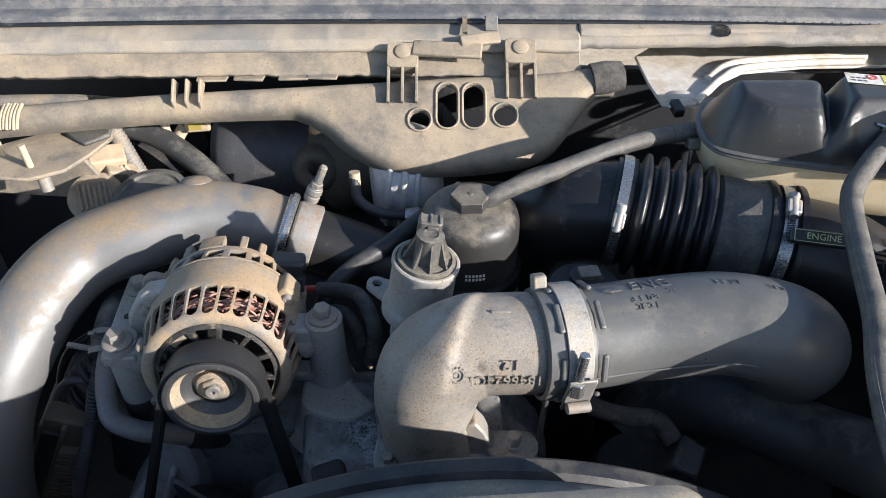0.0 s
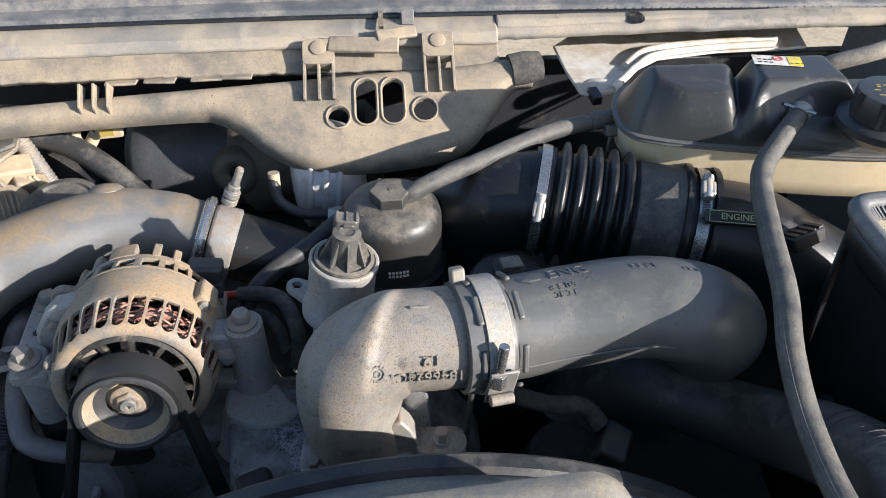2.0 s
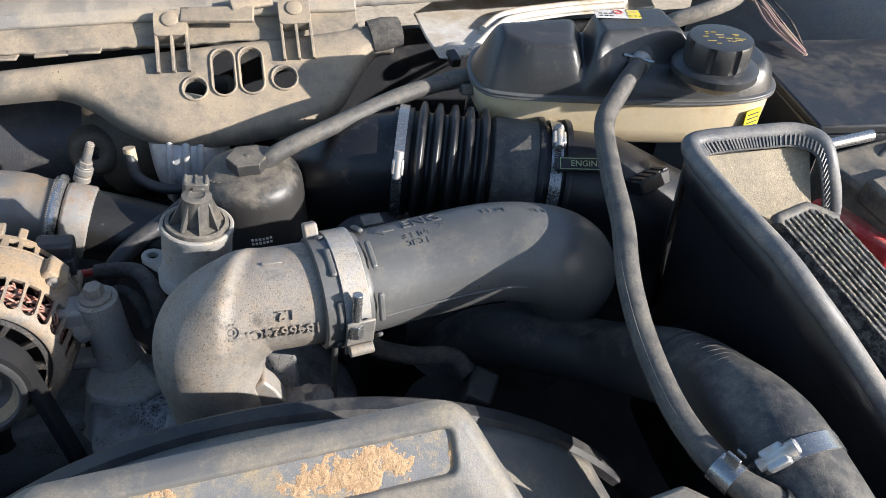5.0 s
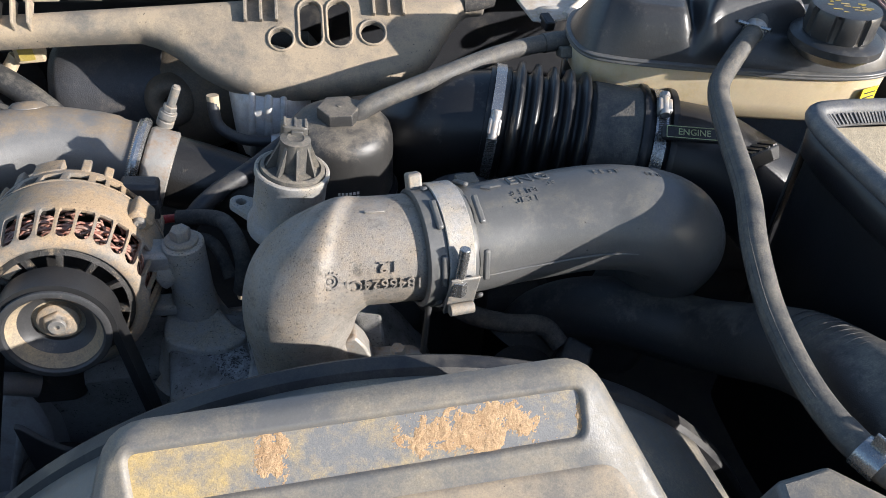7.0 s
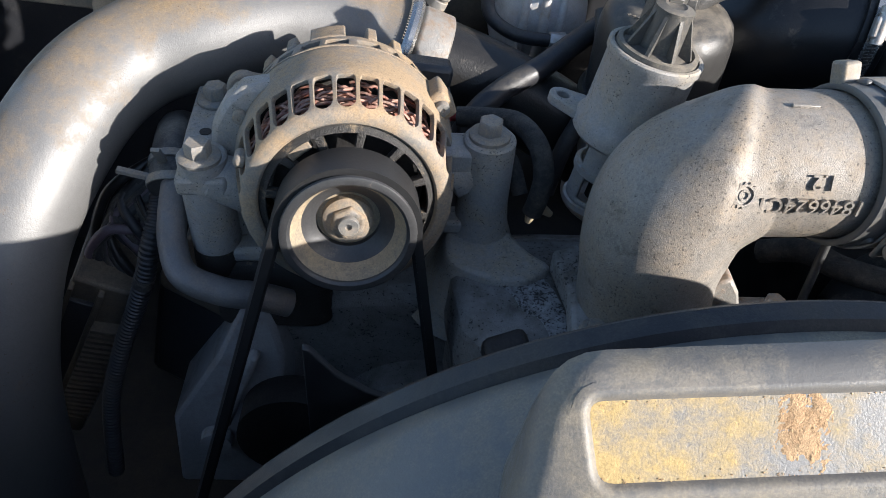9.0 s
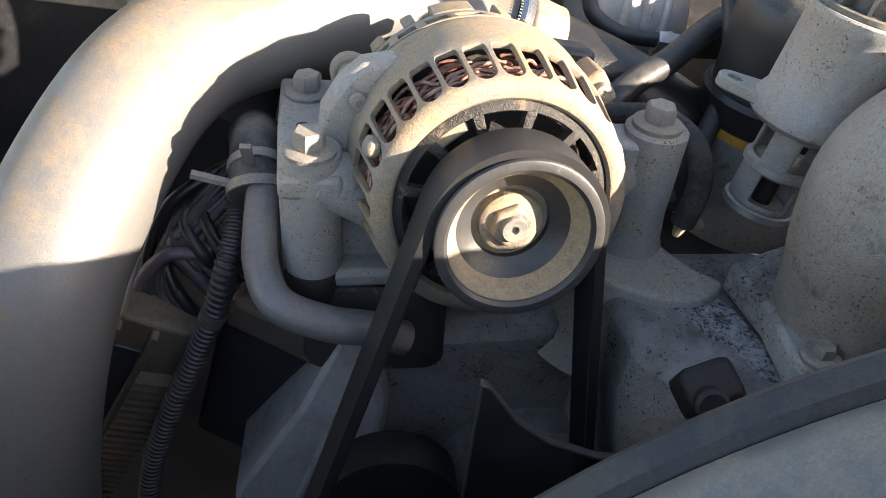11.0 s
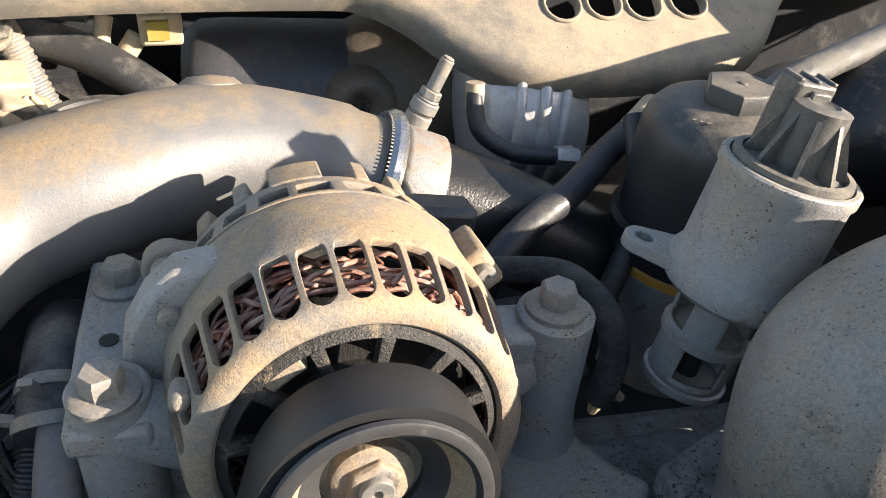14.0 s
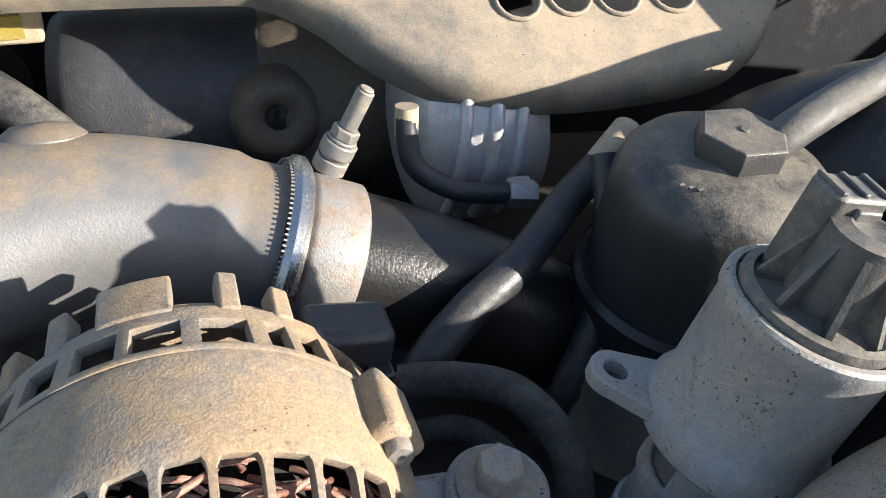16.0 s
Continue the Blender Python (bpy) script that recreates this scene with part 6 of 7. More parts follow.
part("sleeve", ribbed([(-0.354, 0.585, 1.03), (-0.351, 0.545, 1.022), (-0.352, 0.516, 1.004), (-0.358, 0.502, 0.982), (-0.366, 0.497, 0.955), (-0.382, 0.496, 0.915), (-0.400, 0.494, 0.873), (-0.425, 0.49, 0.80), (-0.44, 0.48, 0.70)], 0.0078), "dark_plastic", con, "black corrugated sleeve", smooth=30)
part("tape_band", Shape().tube([(-0.366, 0.497, 0.955), (-0.369, 0.497, 0.947)], 0.0084, 14), "cloth", con, "tape band")
ecm = thing("finned_module", (-0.43, 0.52, 0.85), "brown grimy control module with cooling fins", "control module")
EU = Vector((0.050, -0.010, 0.098)).normalized()
EN = Vector((0.28, -0.86, 0.42))
EN = (EN - EU * EN.dot(EU)).normalized()
EM = Matrix.Identity(4)
for i_, axis in enumerate((EU.cross(EN).normalized() * -1, EN * -1, EU)):
    for j_ in range(3):
        EM[j_][i_] = axis[j_]
EM.translation = (-0.3975, 0.499, 0.932)
if (EM.to_3x3() @ Vector((1, 0, 0))).x < 0:
    EM = EM @ Matrix.Scale(-1, 4, (1, 0, 0))
part("case", Shape().box(EM @ Matrix.Translation((-0.002, 0.035, -0.13)), 0.056, 0.06, 0.26), "brown_box", ecm, "brown grimy case", bevel=0.003)
part("side_panel", Shape().box(EM @ Matrix.Translation((-0.017, 0.004, -0.135)), 0.020, 0.006, 0.22), "dark_plastic", ecm, "dark inset side panel", bevel=0.001)
part("rim", Shape().box(EM @ Matrix.Translation((-0.0285, 0.004, -0.13)), 0.004, 0.012, 0.25), "brown_box", ecm, "raised brown rim", bevel=0.001)
part("rim", Shape().box(EM @ Matrix.Translation((-0.006, 0.004, -0.13)), 0.005, 0.012, 0.25), "brown_box", ecm, "raised brown rim", bevel=0.001)
for k in range(20):
    part("fin", Shape().box(EM @ Matrix.Translation((0.010, 0.002, -0.050 - 0.0085 * k)) @ Matrix.Rotation(radians(-12), 4, "Y"), 0.028, 0.014, 0.004), "brown_box", ecm)
jb = thing("junction_box", (-0.345, 0.55, 0.87), "dark blue-grey plastic box low beside the engine", "junction box")
JM = Matrix.Translation((-0.335, 0.555, 0.850)) @ Matrix.Rotation(radians(-20), 4, "Z") @ Matrix.Rotation(radians(15), 4, "Y")
part("case", Shape().box(JM, 0.085, 0.08, 0.15), "dark_plastic", jb, bevel=0.008)
part("cover", Shape().box(JM @ Matrix.Translation((0.004, -0.012, 0.08)), 0.080, 0.07, 0.03), "brown_box", jb, "brown upper cover", bevel=0.006)
wb = thing("pump_module", (-0.29, 0.48, 0.88), "pale grey casting seen behind the belt", "module")
s = Shape().rings([[(-0.288, 0.478, 0.955), (-0.272, 0.478, 0.948), (-0.262, 0.50, 0.94), (-0.285, 0.51, 0.95)], [(-0.315, 0.468, 0.895), (-0.262, 0.468, 0.90), (-0.25, 0.51, 0.89), (-0.32, 0.52, 0.89)], [(-0.36, 0.46, 0.82), (-0.27, 0.46, 0.83), (-0.25, 0.52, 0.82), (-0.36, 0.53, 0.82)], [(-0.37, 0.46, 0.72), (-0.26, 0.46, 0.72), (-0.25, 0.52, 0.72), (-0.37, 0.53, 0.72)]])
part("casting", s, "grey_block", wb, bevel=0.004)
part("rib", Shape().box(pose(-0.300, 0.464, 0.86, 0, 20, 0), 0.008, 0.012, 0.10), "grey_block", wb, "cast rib", bevel=0.003)
part("boss", Shape().lathe([(0.014, 0.0), (0.013, 0.010), (0.0, 0.011)], along((-0.325, 0.458, 0.80), (0, -1, 0.1)), 24), "grey_block", wb, "round boss")
wl = thing("wiring_bundle", (-0.37, 0.58, 0.98), "loose black wires behind the finned module", "wiring")
rng = random.Random(3)
for k in range(26):
    a, b = rng.uniform(-0.016, 0.016), rng.uniform(-0.014, 0.014)
    r_ = rng.choice((0.0018, 0.0022, 0.0030, 0.0042))
    loop_ = [(-0.342 + a * 0.3, 0.575 + b, 1.022 + a * 0.5), (-0.364 + a * 0.6, 0.556 + b * 0.6, 1.004 + b), (-0.388 + a, 0.543 + b * 0.6, 0.984 + b), (-0.408 + a * 0.7, 0.535 + b * 0.5, 0.960 + a), (-0.406 + b, 0.528, 0.936 + a * 0.7), (-0.392 + b * 1.4, 0.522, 0.915)]
    if k % 3 == 0:
        loop_ = loop_[:3] + [(-0.375 + a, 0.530, 0.965 + b), (-0.365 + a, 0.535 + b, 0.945)]
    part("wire", Shape().tube(spline(loop_, 6), r_, 8), ("cloth", "dark_plastic", "rubber", "wire_mauve")[k % 4], wl, smooth=60)
rw = thing("taped_wire_loom", (-0.10, 0.56, 1.05), "cloth-taped wire loom arching beside the bracket", "wiring loom")
part("loom", Shape().tube(spline([(-0.132, 0.589, 1.050), (-0.109, 0.585, 1.053), (-0.087, 0.569, 1.060), (-0.0735, 0.546, 1.056), (-0.0685, 0.532, 1.040), (-0.0705, 0.527, 1.022), (-0.0735, 0.526, 1.008)], 8), 0.0078, 18), "cloth", rw, "fuzzy cloth tape wrap", smooth=60)
part("loom", Shape().tube(spline([(-0.130, 0.575, 1.030), (-0.108, 0.568, 1.040), (-0.092, 0.552, 1.038), (-0.083, 0.535, 1.018)], 8), 0.0060, 16), "cloth", rw, smooth=60)
part("red_lead", Shape().tube([(-0.160, 0.592, 1.046), (-0.128, 0.589, 1.051)], 0.0042, 12), "red_wire", rw, "red lead")
for p, q in (((-0.0735, 0.526, 1.009), (-0.0755, 0.5255, 0.999)), ((-0.0690, 0.528, 1.013), (-0.0583, 0.5288, 1.0045))):
    part("bare_end", Shape().tube([p, q], [0.0052, 0.0026], 8), "tan_plastic", rw, "tan frayed end")

# ---- pipes and turbocharger behind ----
turbo = thing("turbocharger", (-0.15, 0.80, 1.0), "turbocharger with a dark drum, a steel flange and a bright housing", "turbocharger")
TX = along((-0.31, 0.904, 1.016), (1, 0, 0), (0, 0, 1)) @ Matrix.Scale(1.1, 4)
part("drum", Shape().lathe([(0.050, 0.0), (0.0585, 0.012), (0.060, 0.03), (0.060, 0.15)], TX, 48), "turbo_dark", turbo, "dark drum", smooth=60)
part("flange", Shape().lathe([(0.050, 0.126), (0.0640, 0.128), (0.068, 0.136), (0.0695, 0.150), (0.0690, 0.190), (0.0660, 0.206), (0.061, 0.208)], TX @ Matrix.Translation((0, 0, 0.16)) @ Matrix.Rotation(radians(18), 4, "Y") @ Matrix.Translation((0, 0, -0.16)), 56), "brown_box", turbo, "dull cast flange ring", smooth=50)
m = along((-0.167, 0.8280, 1.0375), (0, -0.96, 0.27))
part("boss", Shape().lathe([(0.034, -0.016), (0.029, -0.005), (0.024, -0.0005), (0.018, 0.0010), (0.0125, -0.0010), (0.0090, -0.0040), (0.0085, -0.010), (0.0, -0.010)], m, 32), "brown_box", turbo, "dished boss with a hole")
part("hole", Shape().lathe([(0.0, 0.0), (0.0084, 0.0)], m @ Matrix.Translation((0, 0, -0.0060)), 20), "print_black", turbo)
part("bright_housing", Shape().lathe([(0.03, 0.0), (0.055, 0.006), (0.066, 0.025), (0.068, 0.055), (0.058, 0.08), (0.03, 0.09)], along((-0.092, 0.80, 1.045), (1, 0.12, 0.05), (0, 0, 1)), 40), "alu_bright", turbo, "bright cast compressor housing", smooth=50)
for k, (x, r_) in enumerate(((-0.070, 0.004), (-0.052, 0.005), (-0.036, 0.004))):
    arc_ = [(x + 0.010 * q / 8, 0.804 - 0.0655 * math.cos(radians(-30 + 12 * q)), 1.047 + 0.0655 * math.sin(radians(-30 + 12 * q))) for q in range(9)]
    part("rib", Shape().tube(arc_, r_, 12), "alu_bright", turbo, "rounded cast rib", smooth=70)
part("fitting", Shape().tube([(-0.040, 0.724, 1.048), (-0.028, 0.722, 1.050)], 0.007, 12), "steel", turbo, "steel pipe fitting", bevel=0.001)
part("back_body", Shape().lathe([(0.075, 0.0), (0.085, 0.02), (0.085, 0.10), (0.06, 0.12)], along((-0.10, 0.92, 0.99), (1, 0, 0)), 40), "dark", turbo, "dark turbine housing")
oh = thing("oil_feed_hose", (-0.07, 0.72, 1.05), "thin black hose with a tan end at the turbocharger", "hose")
part("tube", Shape().tube(spline([(-0.103, 0.735, 1.098), (-0.103, 0.73, 1.085), (-0.098, 0.722, 1.068), (-0.075, 0.715, 1.056), (-0.045, 0.715, 1.052)], 7), 0.0062, 12), "dark_plastic", oh, smooth=60)
part("tan_end", Shape().tube([(-0.103, 0.735, 1.100), (-0.103, 0.732, 1.084)], 0.0066, 12), "tan_plastic", oh, "tan end sleeve")
part("fitting", Shape().tube([(-0.045, 0.715, 1.052), (-0.028, 0.715, 1.050)], 0.0085, 6), "steel", oh, "steel fitting")
h2 = thing("breather_hose", (-0.03, 0.64, 1.06), "thick dusty black hose curving to the oil filter housing", "hose")
part("tube", Shape().tube(spline([(-0.155, 0.560, 0.950), (-0.140, 0.580, 1.005), (-0.119, 0.600, 1.042), (-0.094, 0.619, 1.058), (-0.062, 0.641, 1.067), (-0.024, 0.678, 1.076), (0.008, 0.705, 1.082)], 8), 0.0096, 20), "dark_plastic", h2, "thick black hose", smooth=60)
part("sleeve", Shape().tube([(-0.003, 0.695, 1.080), (0.022, 0.716, 1.090)], 0.0100, 18), "tan_plastic", h2, "pale sleeve")
h3 = thing("drain_hose", (0.0, 0.60, 1.02), "thin black hose under the breather", "hose")
part("tube", Shape().tube(spline([(-0.048, 0.60, 0.97), (-0.040, 0.605, 1.01), (-0.022, 0.625, 1.04), (-0.012, 0.65, 1.07), (-0.010, 0.68, 1.10)], 7), 0.0075, 14), "dark_plastic", h3, smooth=60)

# ---- things low behind the shroud, right of the elbow ----
lo = thing("throttle_wiring", (0.18, 0.47, 0.95), "taped wiring and black connectors low beside the elbow", "wiring")
part("loom", Shape().tube(spline([(0.10, 0.50, 1.00), (0.118, 0.480, 1.020), (0.135, 0.459, 1.024), (0.166, 0.445, 1.024), (0.200, 0.442, 1.020), (0.214, 0.425, 1.010)], 6), 0.0090, 16), "cloth", lo, "taped loom", smooth=60)
part("connector", Shape().box(pose(0.220, 0.408, 1.006, 10, 20, -25), 0.026, 0.036, 0.026), "dark_plastic", lo, "black connector", bevel=0.004)
part("motor", Shape().lathe([(0.035, 0), (0.038, 0.01), (0.038, 0.05), (0.02, 0.055), (0, 0.055)], along((0.19, 0.46, 0.90), (0, -0.5, 1)), 32), "dark", lo, "dark round motor")
part("wire", Shape().tube(spline([(0.092, 0.43, 1.085), (0.088, 0.42, 1.05), (0.084, 0.41, 1.01), (0.080, 0.40, 0.96)], 6), 0.0028, 8), "hose_black", lo, smooth=60)

# ---- left rear corner: sheet bracket, conduits, connectors ----
lb = thing("sheet_bracket", (-0.47, 0.78, 1.10), "tan dusty steel bracket plate with two upright studs", "bracket")
pl = [(-0.60, 0.80), (-0.54, 0.798), (-0.481, 0.836), (-0.440, 0.852), (-0.418, 0.845), (-0.411, 0.812), (-0.425, 0.775), (-0.442, 0.742), (-0.478, 0.722), (-0.53, 0.728), (-0.60, 0.73)]
part("plate", Shape().prism(list(reversed(pl)), 1.094, 1.099), "plastic_tan", lb, "dust-covered plate", bevel=0.0015)
part("raised_end", Shape().prism([(-0.470, 0.815), (-0.436, 0.790), (-0.412, 0.812), (-0.418, 0.848), (-0.440, 0.855)], 1.0985, 1.104), "rubber_dusty", lb, "grey raised end of the plate", bevel=0.003)
for x, y in ((-0.485, 0.748), (-0.528, 0.772)):
    part("stud", Shape().tube([(x, y, 1.095), (x - 0.002, y + 0.001, 1.128)], 0.0042, 10), "tan_plastic", lb, "dust-coated upright stud")
part("nut", Shape().tube([(-0.440, 0.828, 1.103), (-0.440, 0.828, 1.110)], 0.006, 6), "steel_dusty", lb)
part("leg", Shape().tube([(-0.470, 0.740, 1.096), (-0.467, 0.735, 1.074)], 0.0075, 12), "steel_dusty", lb)
part("skirt", Shape().prism([(-0.60, 1.09), (-0.45, 1.09), (-0.43, 1.05), (-0.47, 1.02), (-0.60, 1.03)], -0.80, -0.793, Matrix(((1, 0, 0, 0), (0, 0, -1, 0), (0, 1, 0, 0), (0, 0, 0, 1)))), "plastic_tan", lb, "dusty skirt below the plate", bevel=0.002)
cc = thing("corrugated_conduit", (-0.42, 0.84, 1.06), "grey dusty corrugated conduit dropping from the bracket", "conduit")
part("sleeve", ribbed([(-0.430, 0.853, 1.092), (-0.422, 0.850, 1.075), (-0.412, 0.846, 1.045), (-0.400, 0.840, 1.015)], 0.0115, 0.0052), "steel_dusty", cc, "grey corrugated sleeve", smooth=30)
part("end_collar", Shape().tube([(-0.431, 0.853, 1.094), (-0.427, 0.852, 1.084)], 0.0125, 16), "plastic_tan", cc, "dusty end collar")
cc = thing("corrugated_conduit", (-0.56, 0.80, 1.12), "grey dusty corrugated conduit above the bracket", "conduit")
part("sleeve", ribbed([(-0.556, 0.83, 1.16), (-0.550, 0.805, 1.135), (-0.548, 0.785, 1.11)], 0.011, 0.0052), "steel_dusty", cc, "grey corrugated sleeve", smooth=30)
part("end_collar", Shape().tube([(-0.549, 0.792, 1.118), (-0.548, 0.786, 1.110)], 0.012, 16), "plastic_tan", cc, "dusty end collar")
cn = thing("wiring_connector", (-0.43, 0.82, 1.05), "tan dusty multi-pin connector with loose wires", "connector")
part("shell", Shape().box(pose(-0.432, 0.822, 1.062, 20, 10, 30), 0.045, 0.030, 0.022), "tan_plastic", cn, "tan connector shell", bevel=0.003)
part("shell", Shape().box(pose(-0.415, 0.815, 1.045, 20, 25, 40), 0.040, 0.020, 0.018), "plastic_tan", cn, bevel=0.003)
for k in range(4):
    part("wire", Shape().tube(spline([(-0.425 + 0.006 * k, 0.815, 1.055), (-0.415 + 0.006 * k, 0.812, 1.04), (-0.405 + 0.004 * k, 0.812, 1.02 - 0.004 * k), (-0.40, 0.81, 1.0)], 5), 0.0026, 8), "tan_plastic", cn, smooth=60)
rd_ = thing("round_plug", (-0.40, 0.79, 1.02), "dusty round ribbed plug beside the silver pipe", "plug")
RM = along((-0.435, 0.775, 1.030), (0.2, -0.5, 0.85))
part("disc", Shape().lathe([(0.030, 0), (0.034, 0.004), (0.034, 0.010), (0.026, 0.014), (0.0, 0.014)], RM, 36), "plastic_tan", rd_, "dusty disc")
for k in range(7):
    part("ridge", Shape().box(RM @ Matrix.Translation((0, -0.018 + 0.006 * k, 0.0152)), 0.034, 0.0028, 0.003), "plastic_tan", rd_)
rr = thing("round_plug", (-0.36, 0.77, 1.04), "dark flat round cap beside the silver pipe", "plug")
part("disc", Shape().lathe([(0.045, 0), (0.047, 0.004), (0.046, 0.010), (0.038, 0.012), (0.036, 0.009), (0.0, 0.009)], along((-0.352, 0.745, 1.050), (0.0, -0.2, 1)), 44), "rubber_dusty", rr)
ac = thing("refrigerant_line", (-0.35, 0.85, 1.05), "long dark grey line running behind the silver pipe", "line")
part("tube", Shape().tube(spline([(-0.60, 0.87, 1.09), (-0.50, 0.875, 1.085), (-0.40, 0.87, 1.075), (-0.33, 0.84, 1.05), (-0.27, 0.80, 1.01)], 6), 0.015, 18), "hose_black", ac, "dark line", smooth=60)
part("tube", Shape().tube(spline([(-0.60, 0.90, 1.10), (-0.48, 0.905, 1.098), (-0.38, 0.90, 1.09)], 6), 0.009, 14), "steel_dusty", ac, "thin pale line", smooth=60)
tc = thing("wiring_connector", (-0.325, 0.87, 1.09), "tan plug with a yellow seal under the channel", "connector")
part("shell", Shape().box(pose(-0.322, 0.872, 1.090, 10, 0, 10), 0.032, 0.024, 0.026), "tan_plastic", tc, "tan plug body", bevel=0.003)
part("seal", Shape().box(pose(-0.322, 0.8585, 1.090, 10, 0, 10), 0.016, 0.004, 0.016), "print_gold", tc, "yellow seal")
part("lead", Shape().tube([(-0.340, 0.875, 1.080), (-0.353, 0.87, 1.062)], 0.008, 10), "tan_plastic", tc)
part("lead", Shape().tube(spline([(-0.362, 0.875, 1.095), (-0.366, 0.87, 1.075), (-0.358, 0.868, 1.06)], 5), 0.0065, 10), "tan_plastic", tc)
bd = thing("blower_duct", (-0.40, 0.92, 1.0), "dark grey moulded duct behind the turbocharger", "duct")
part("body", Shape().tube(spline([(-0.40, 0.95, 0.86), (-0.395, 0.94, 0.93), (-0.390, 0.93, 0.99), (-0.385, 0.92, 1.02)], 6), 0.050, 28), "dark_plastic", bd, "dark duct", smooth=60)
part("band", Shape().tube([(-0.394, 0.938, 0.94), (-0.392, 0.934, 0.965)], 0.053, 28), "dark_plastic", bd, "raised band round the duct")

# ---- right rear: body flange, wiring, battery, fender ----
wf = thing("body_flange", (0.40, 0.86, 1.15), "dirty white painted body flange beside the cowl", "body panel", kind="structure")
fl = [(0.252, 0.930), (0.254, 0.857), (0.260, 0.802), (0.277, 0.794), (0.300, 0.805), (0.322, 0.830), (0.345, 0.858), (0.380, 0.884), (0.463, 0.899), (0.560, 0.902), (0.588, 0.905), (0.604, 0.985), (0.40, 0.99), (0.30, 0.98)]
part("sheet", Shape().prism(fl, 1.147, 1.151), "white_paint", wf, "dirty white sheet", bevel=0.0015)
part("fold", Shape().tube(spline([(0.300, 0.806, 1.152), (0.322, 0.831, 1.154), (0.345, 0.858, 1.155), (0.380, 0.885, 1.156), (0.463, 0.900, 1.156), (0.540, 0.904, 1.156)], 6), 0.0050, 10), "white_paint", wf, "rolled white edge", smooth=60)
part("fold", Shape().tube(spline([(0.330, 0.862, 1.152), (0.372, 0.901, 1.154), (0.46, 0.914, 1.155), (0.55, 0.920, 1.155)], 6), 0.0060, 10), "white_paint", wf, "pressed bead", smooth=60)
part("pad", Shape().lathe([(0.0, 1.157), (0.016, 1.157), (0.0185, 1.1555), (0.0185, 1.153)], pose(0.288, 0.817, -0.004), 30), "white_paint", wf, "round pressed pad")
part("clip", Shape().box(pose(0.276, 0.795, 1.150, 10, 0, 10), 0.012, 0.022, 0.012), "plastic_black", wf, bevel=0.002)
wl2 = thing("firewall_loom", (0.65, 0.86, 1.17), "taped wiring loom with loose coloured wires on the firewall", "wiring loom")
part("loom", Shape().tube(spline([(0.555, 0.836, 1.150), (0.580, 0.824, 1.168), (0.630, 0.820, 1.184), (0.672, 0.842, 1.190), (0.695, 0.885, 1.200), (0.71, 0.94, 1.20)], 6), lambda u: 0.0105 + 0.0007 * math.sin(95 * u), 16), "cloth_tan", wl2, "dusty taped loom", smooth=60)
rng = random.Random(6)
for k in range(9):
    a, b = rng.uniform(-0.012, 0.012), rng.uniform(-0.010, 0.012)
    part("wire", Shape().tube(spline([(0.676 + a * 0.4, 0.840 + b * 0.3, 1.19 + b), (0.690 + a, 0.815 + b, 1.186 + b), (0.690 + a * 1.5, 0.765, 1.176 + b), (0.695 + a * 0.6, 0.725 - 0.01 * (k % 3), 1.168)], 6), 0.0014, 7), "pink_wire" if k % 3 else "print_black", wl2, smooth=60)
bt = thing("battery_cover", (0.75, 0.62, 1.05), "dark grey plastic box behind the coolant tank", "battery box")
BM = Matrix.Translation((0.745, 0.655, 1.075)) @ Matrix.Rotation(radians(-6), 4, "Z")
part("case", Shape().box(BM, 0.22, 0.20, 0.15), "dark_plastic", bt, "dark plastic case", bevel=0.006)
part("lid", Shape().box(BM @ Matrix.Translation((0, 0, 0.079)), 0.226, 0.206, 0.012), "dark_plastic", bt, "flat dark lid", bevel=0.003)
rdh = thing("red_handle", (0.63, 0.47, 1.08), "red plastic cover beside the filter box", "cover")
part("grip", Shape().box(pose(0.632, 0.468, 1.095, 0, 10, 20), 0.062, 0.095, 0.030), "red", rdh, "red plastic grip", bevel=0.006)
part("knob", Shape().lathe([(0.010, 0), (0.012, 0.004), (0.006, 0.007), (0, 0.007)], pose(0.636, 0.490, 1.110), 16), "red", rdh)
part("shaft", Shape().tube([(0.555, 0.505, 1.175), (0.64, 0.515, 1.178)], 0.006, 12), "steel_bright", rdh, "steel rod")
fb = thing("relay_box", (0.66, 0.48, 1.1), "dusty black relay box beside the fender", "relay box")
part("case", Shape().box(pose(0.70, 0.50, 1.09, 0, 0, 12), 0.16, 0.12, 0.10), "plastic_cap", fb, bevel=0.006)
part("cover", Shape().box(pose(0.66, 0.465, 1.135, 8, 0, 12), 0.07, 0.05, 0.03), "plastic_cap", fb, bevel=0.005)
for k, (x, y) in enumerate(((0.70, 0.60), (0.72, 0.605))):
    part("cable", Shape().tube(spline([(x - 0.06, y - 0.10, 1.10), (x - 0.03, y - 0.075, 1.13), (x + 0.02, y - 0.06, 1.14), (x + 0.10, y - 0.065, 1.12)], 5), 0.007, 10), "rubber_dusty", fb, smooth=60)
fd = thing("fender_apron", (0.85, 0.75, 1.05), "grey inner fender apron behind the battery box", "body panel", kind="structure")
part("apron", Shape().add([(0.70, 1.0, 1.26), (1.15, 0.62, 1.26), (1.15, 0.62, 0.8), (0.70, 1.0, 0.8), (0.71, 1.01, 1.26), (1.16, 0.63, 1.26), (1.16, 0.63, 0.8), (0.71, 1.01, 0.8)], [(0, 1, 2, 3), (7, 6, 5, 4), (0, 4, 5, 1), (1, 5, 6, 2), (2, 6, 7, 3), (3, 7, 4, 0)]), "grey_paint", fd, "grey painted apron")
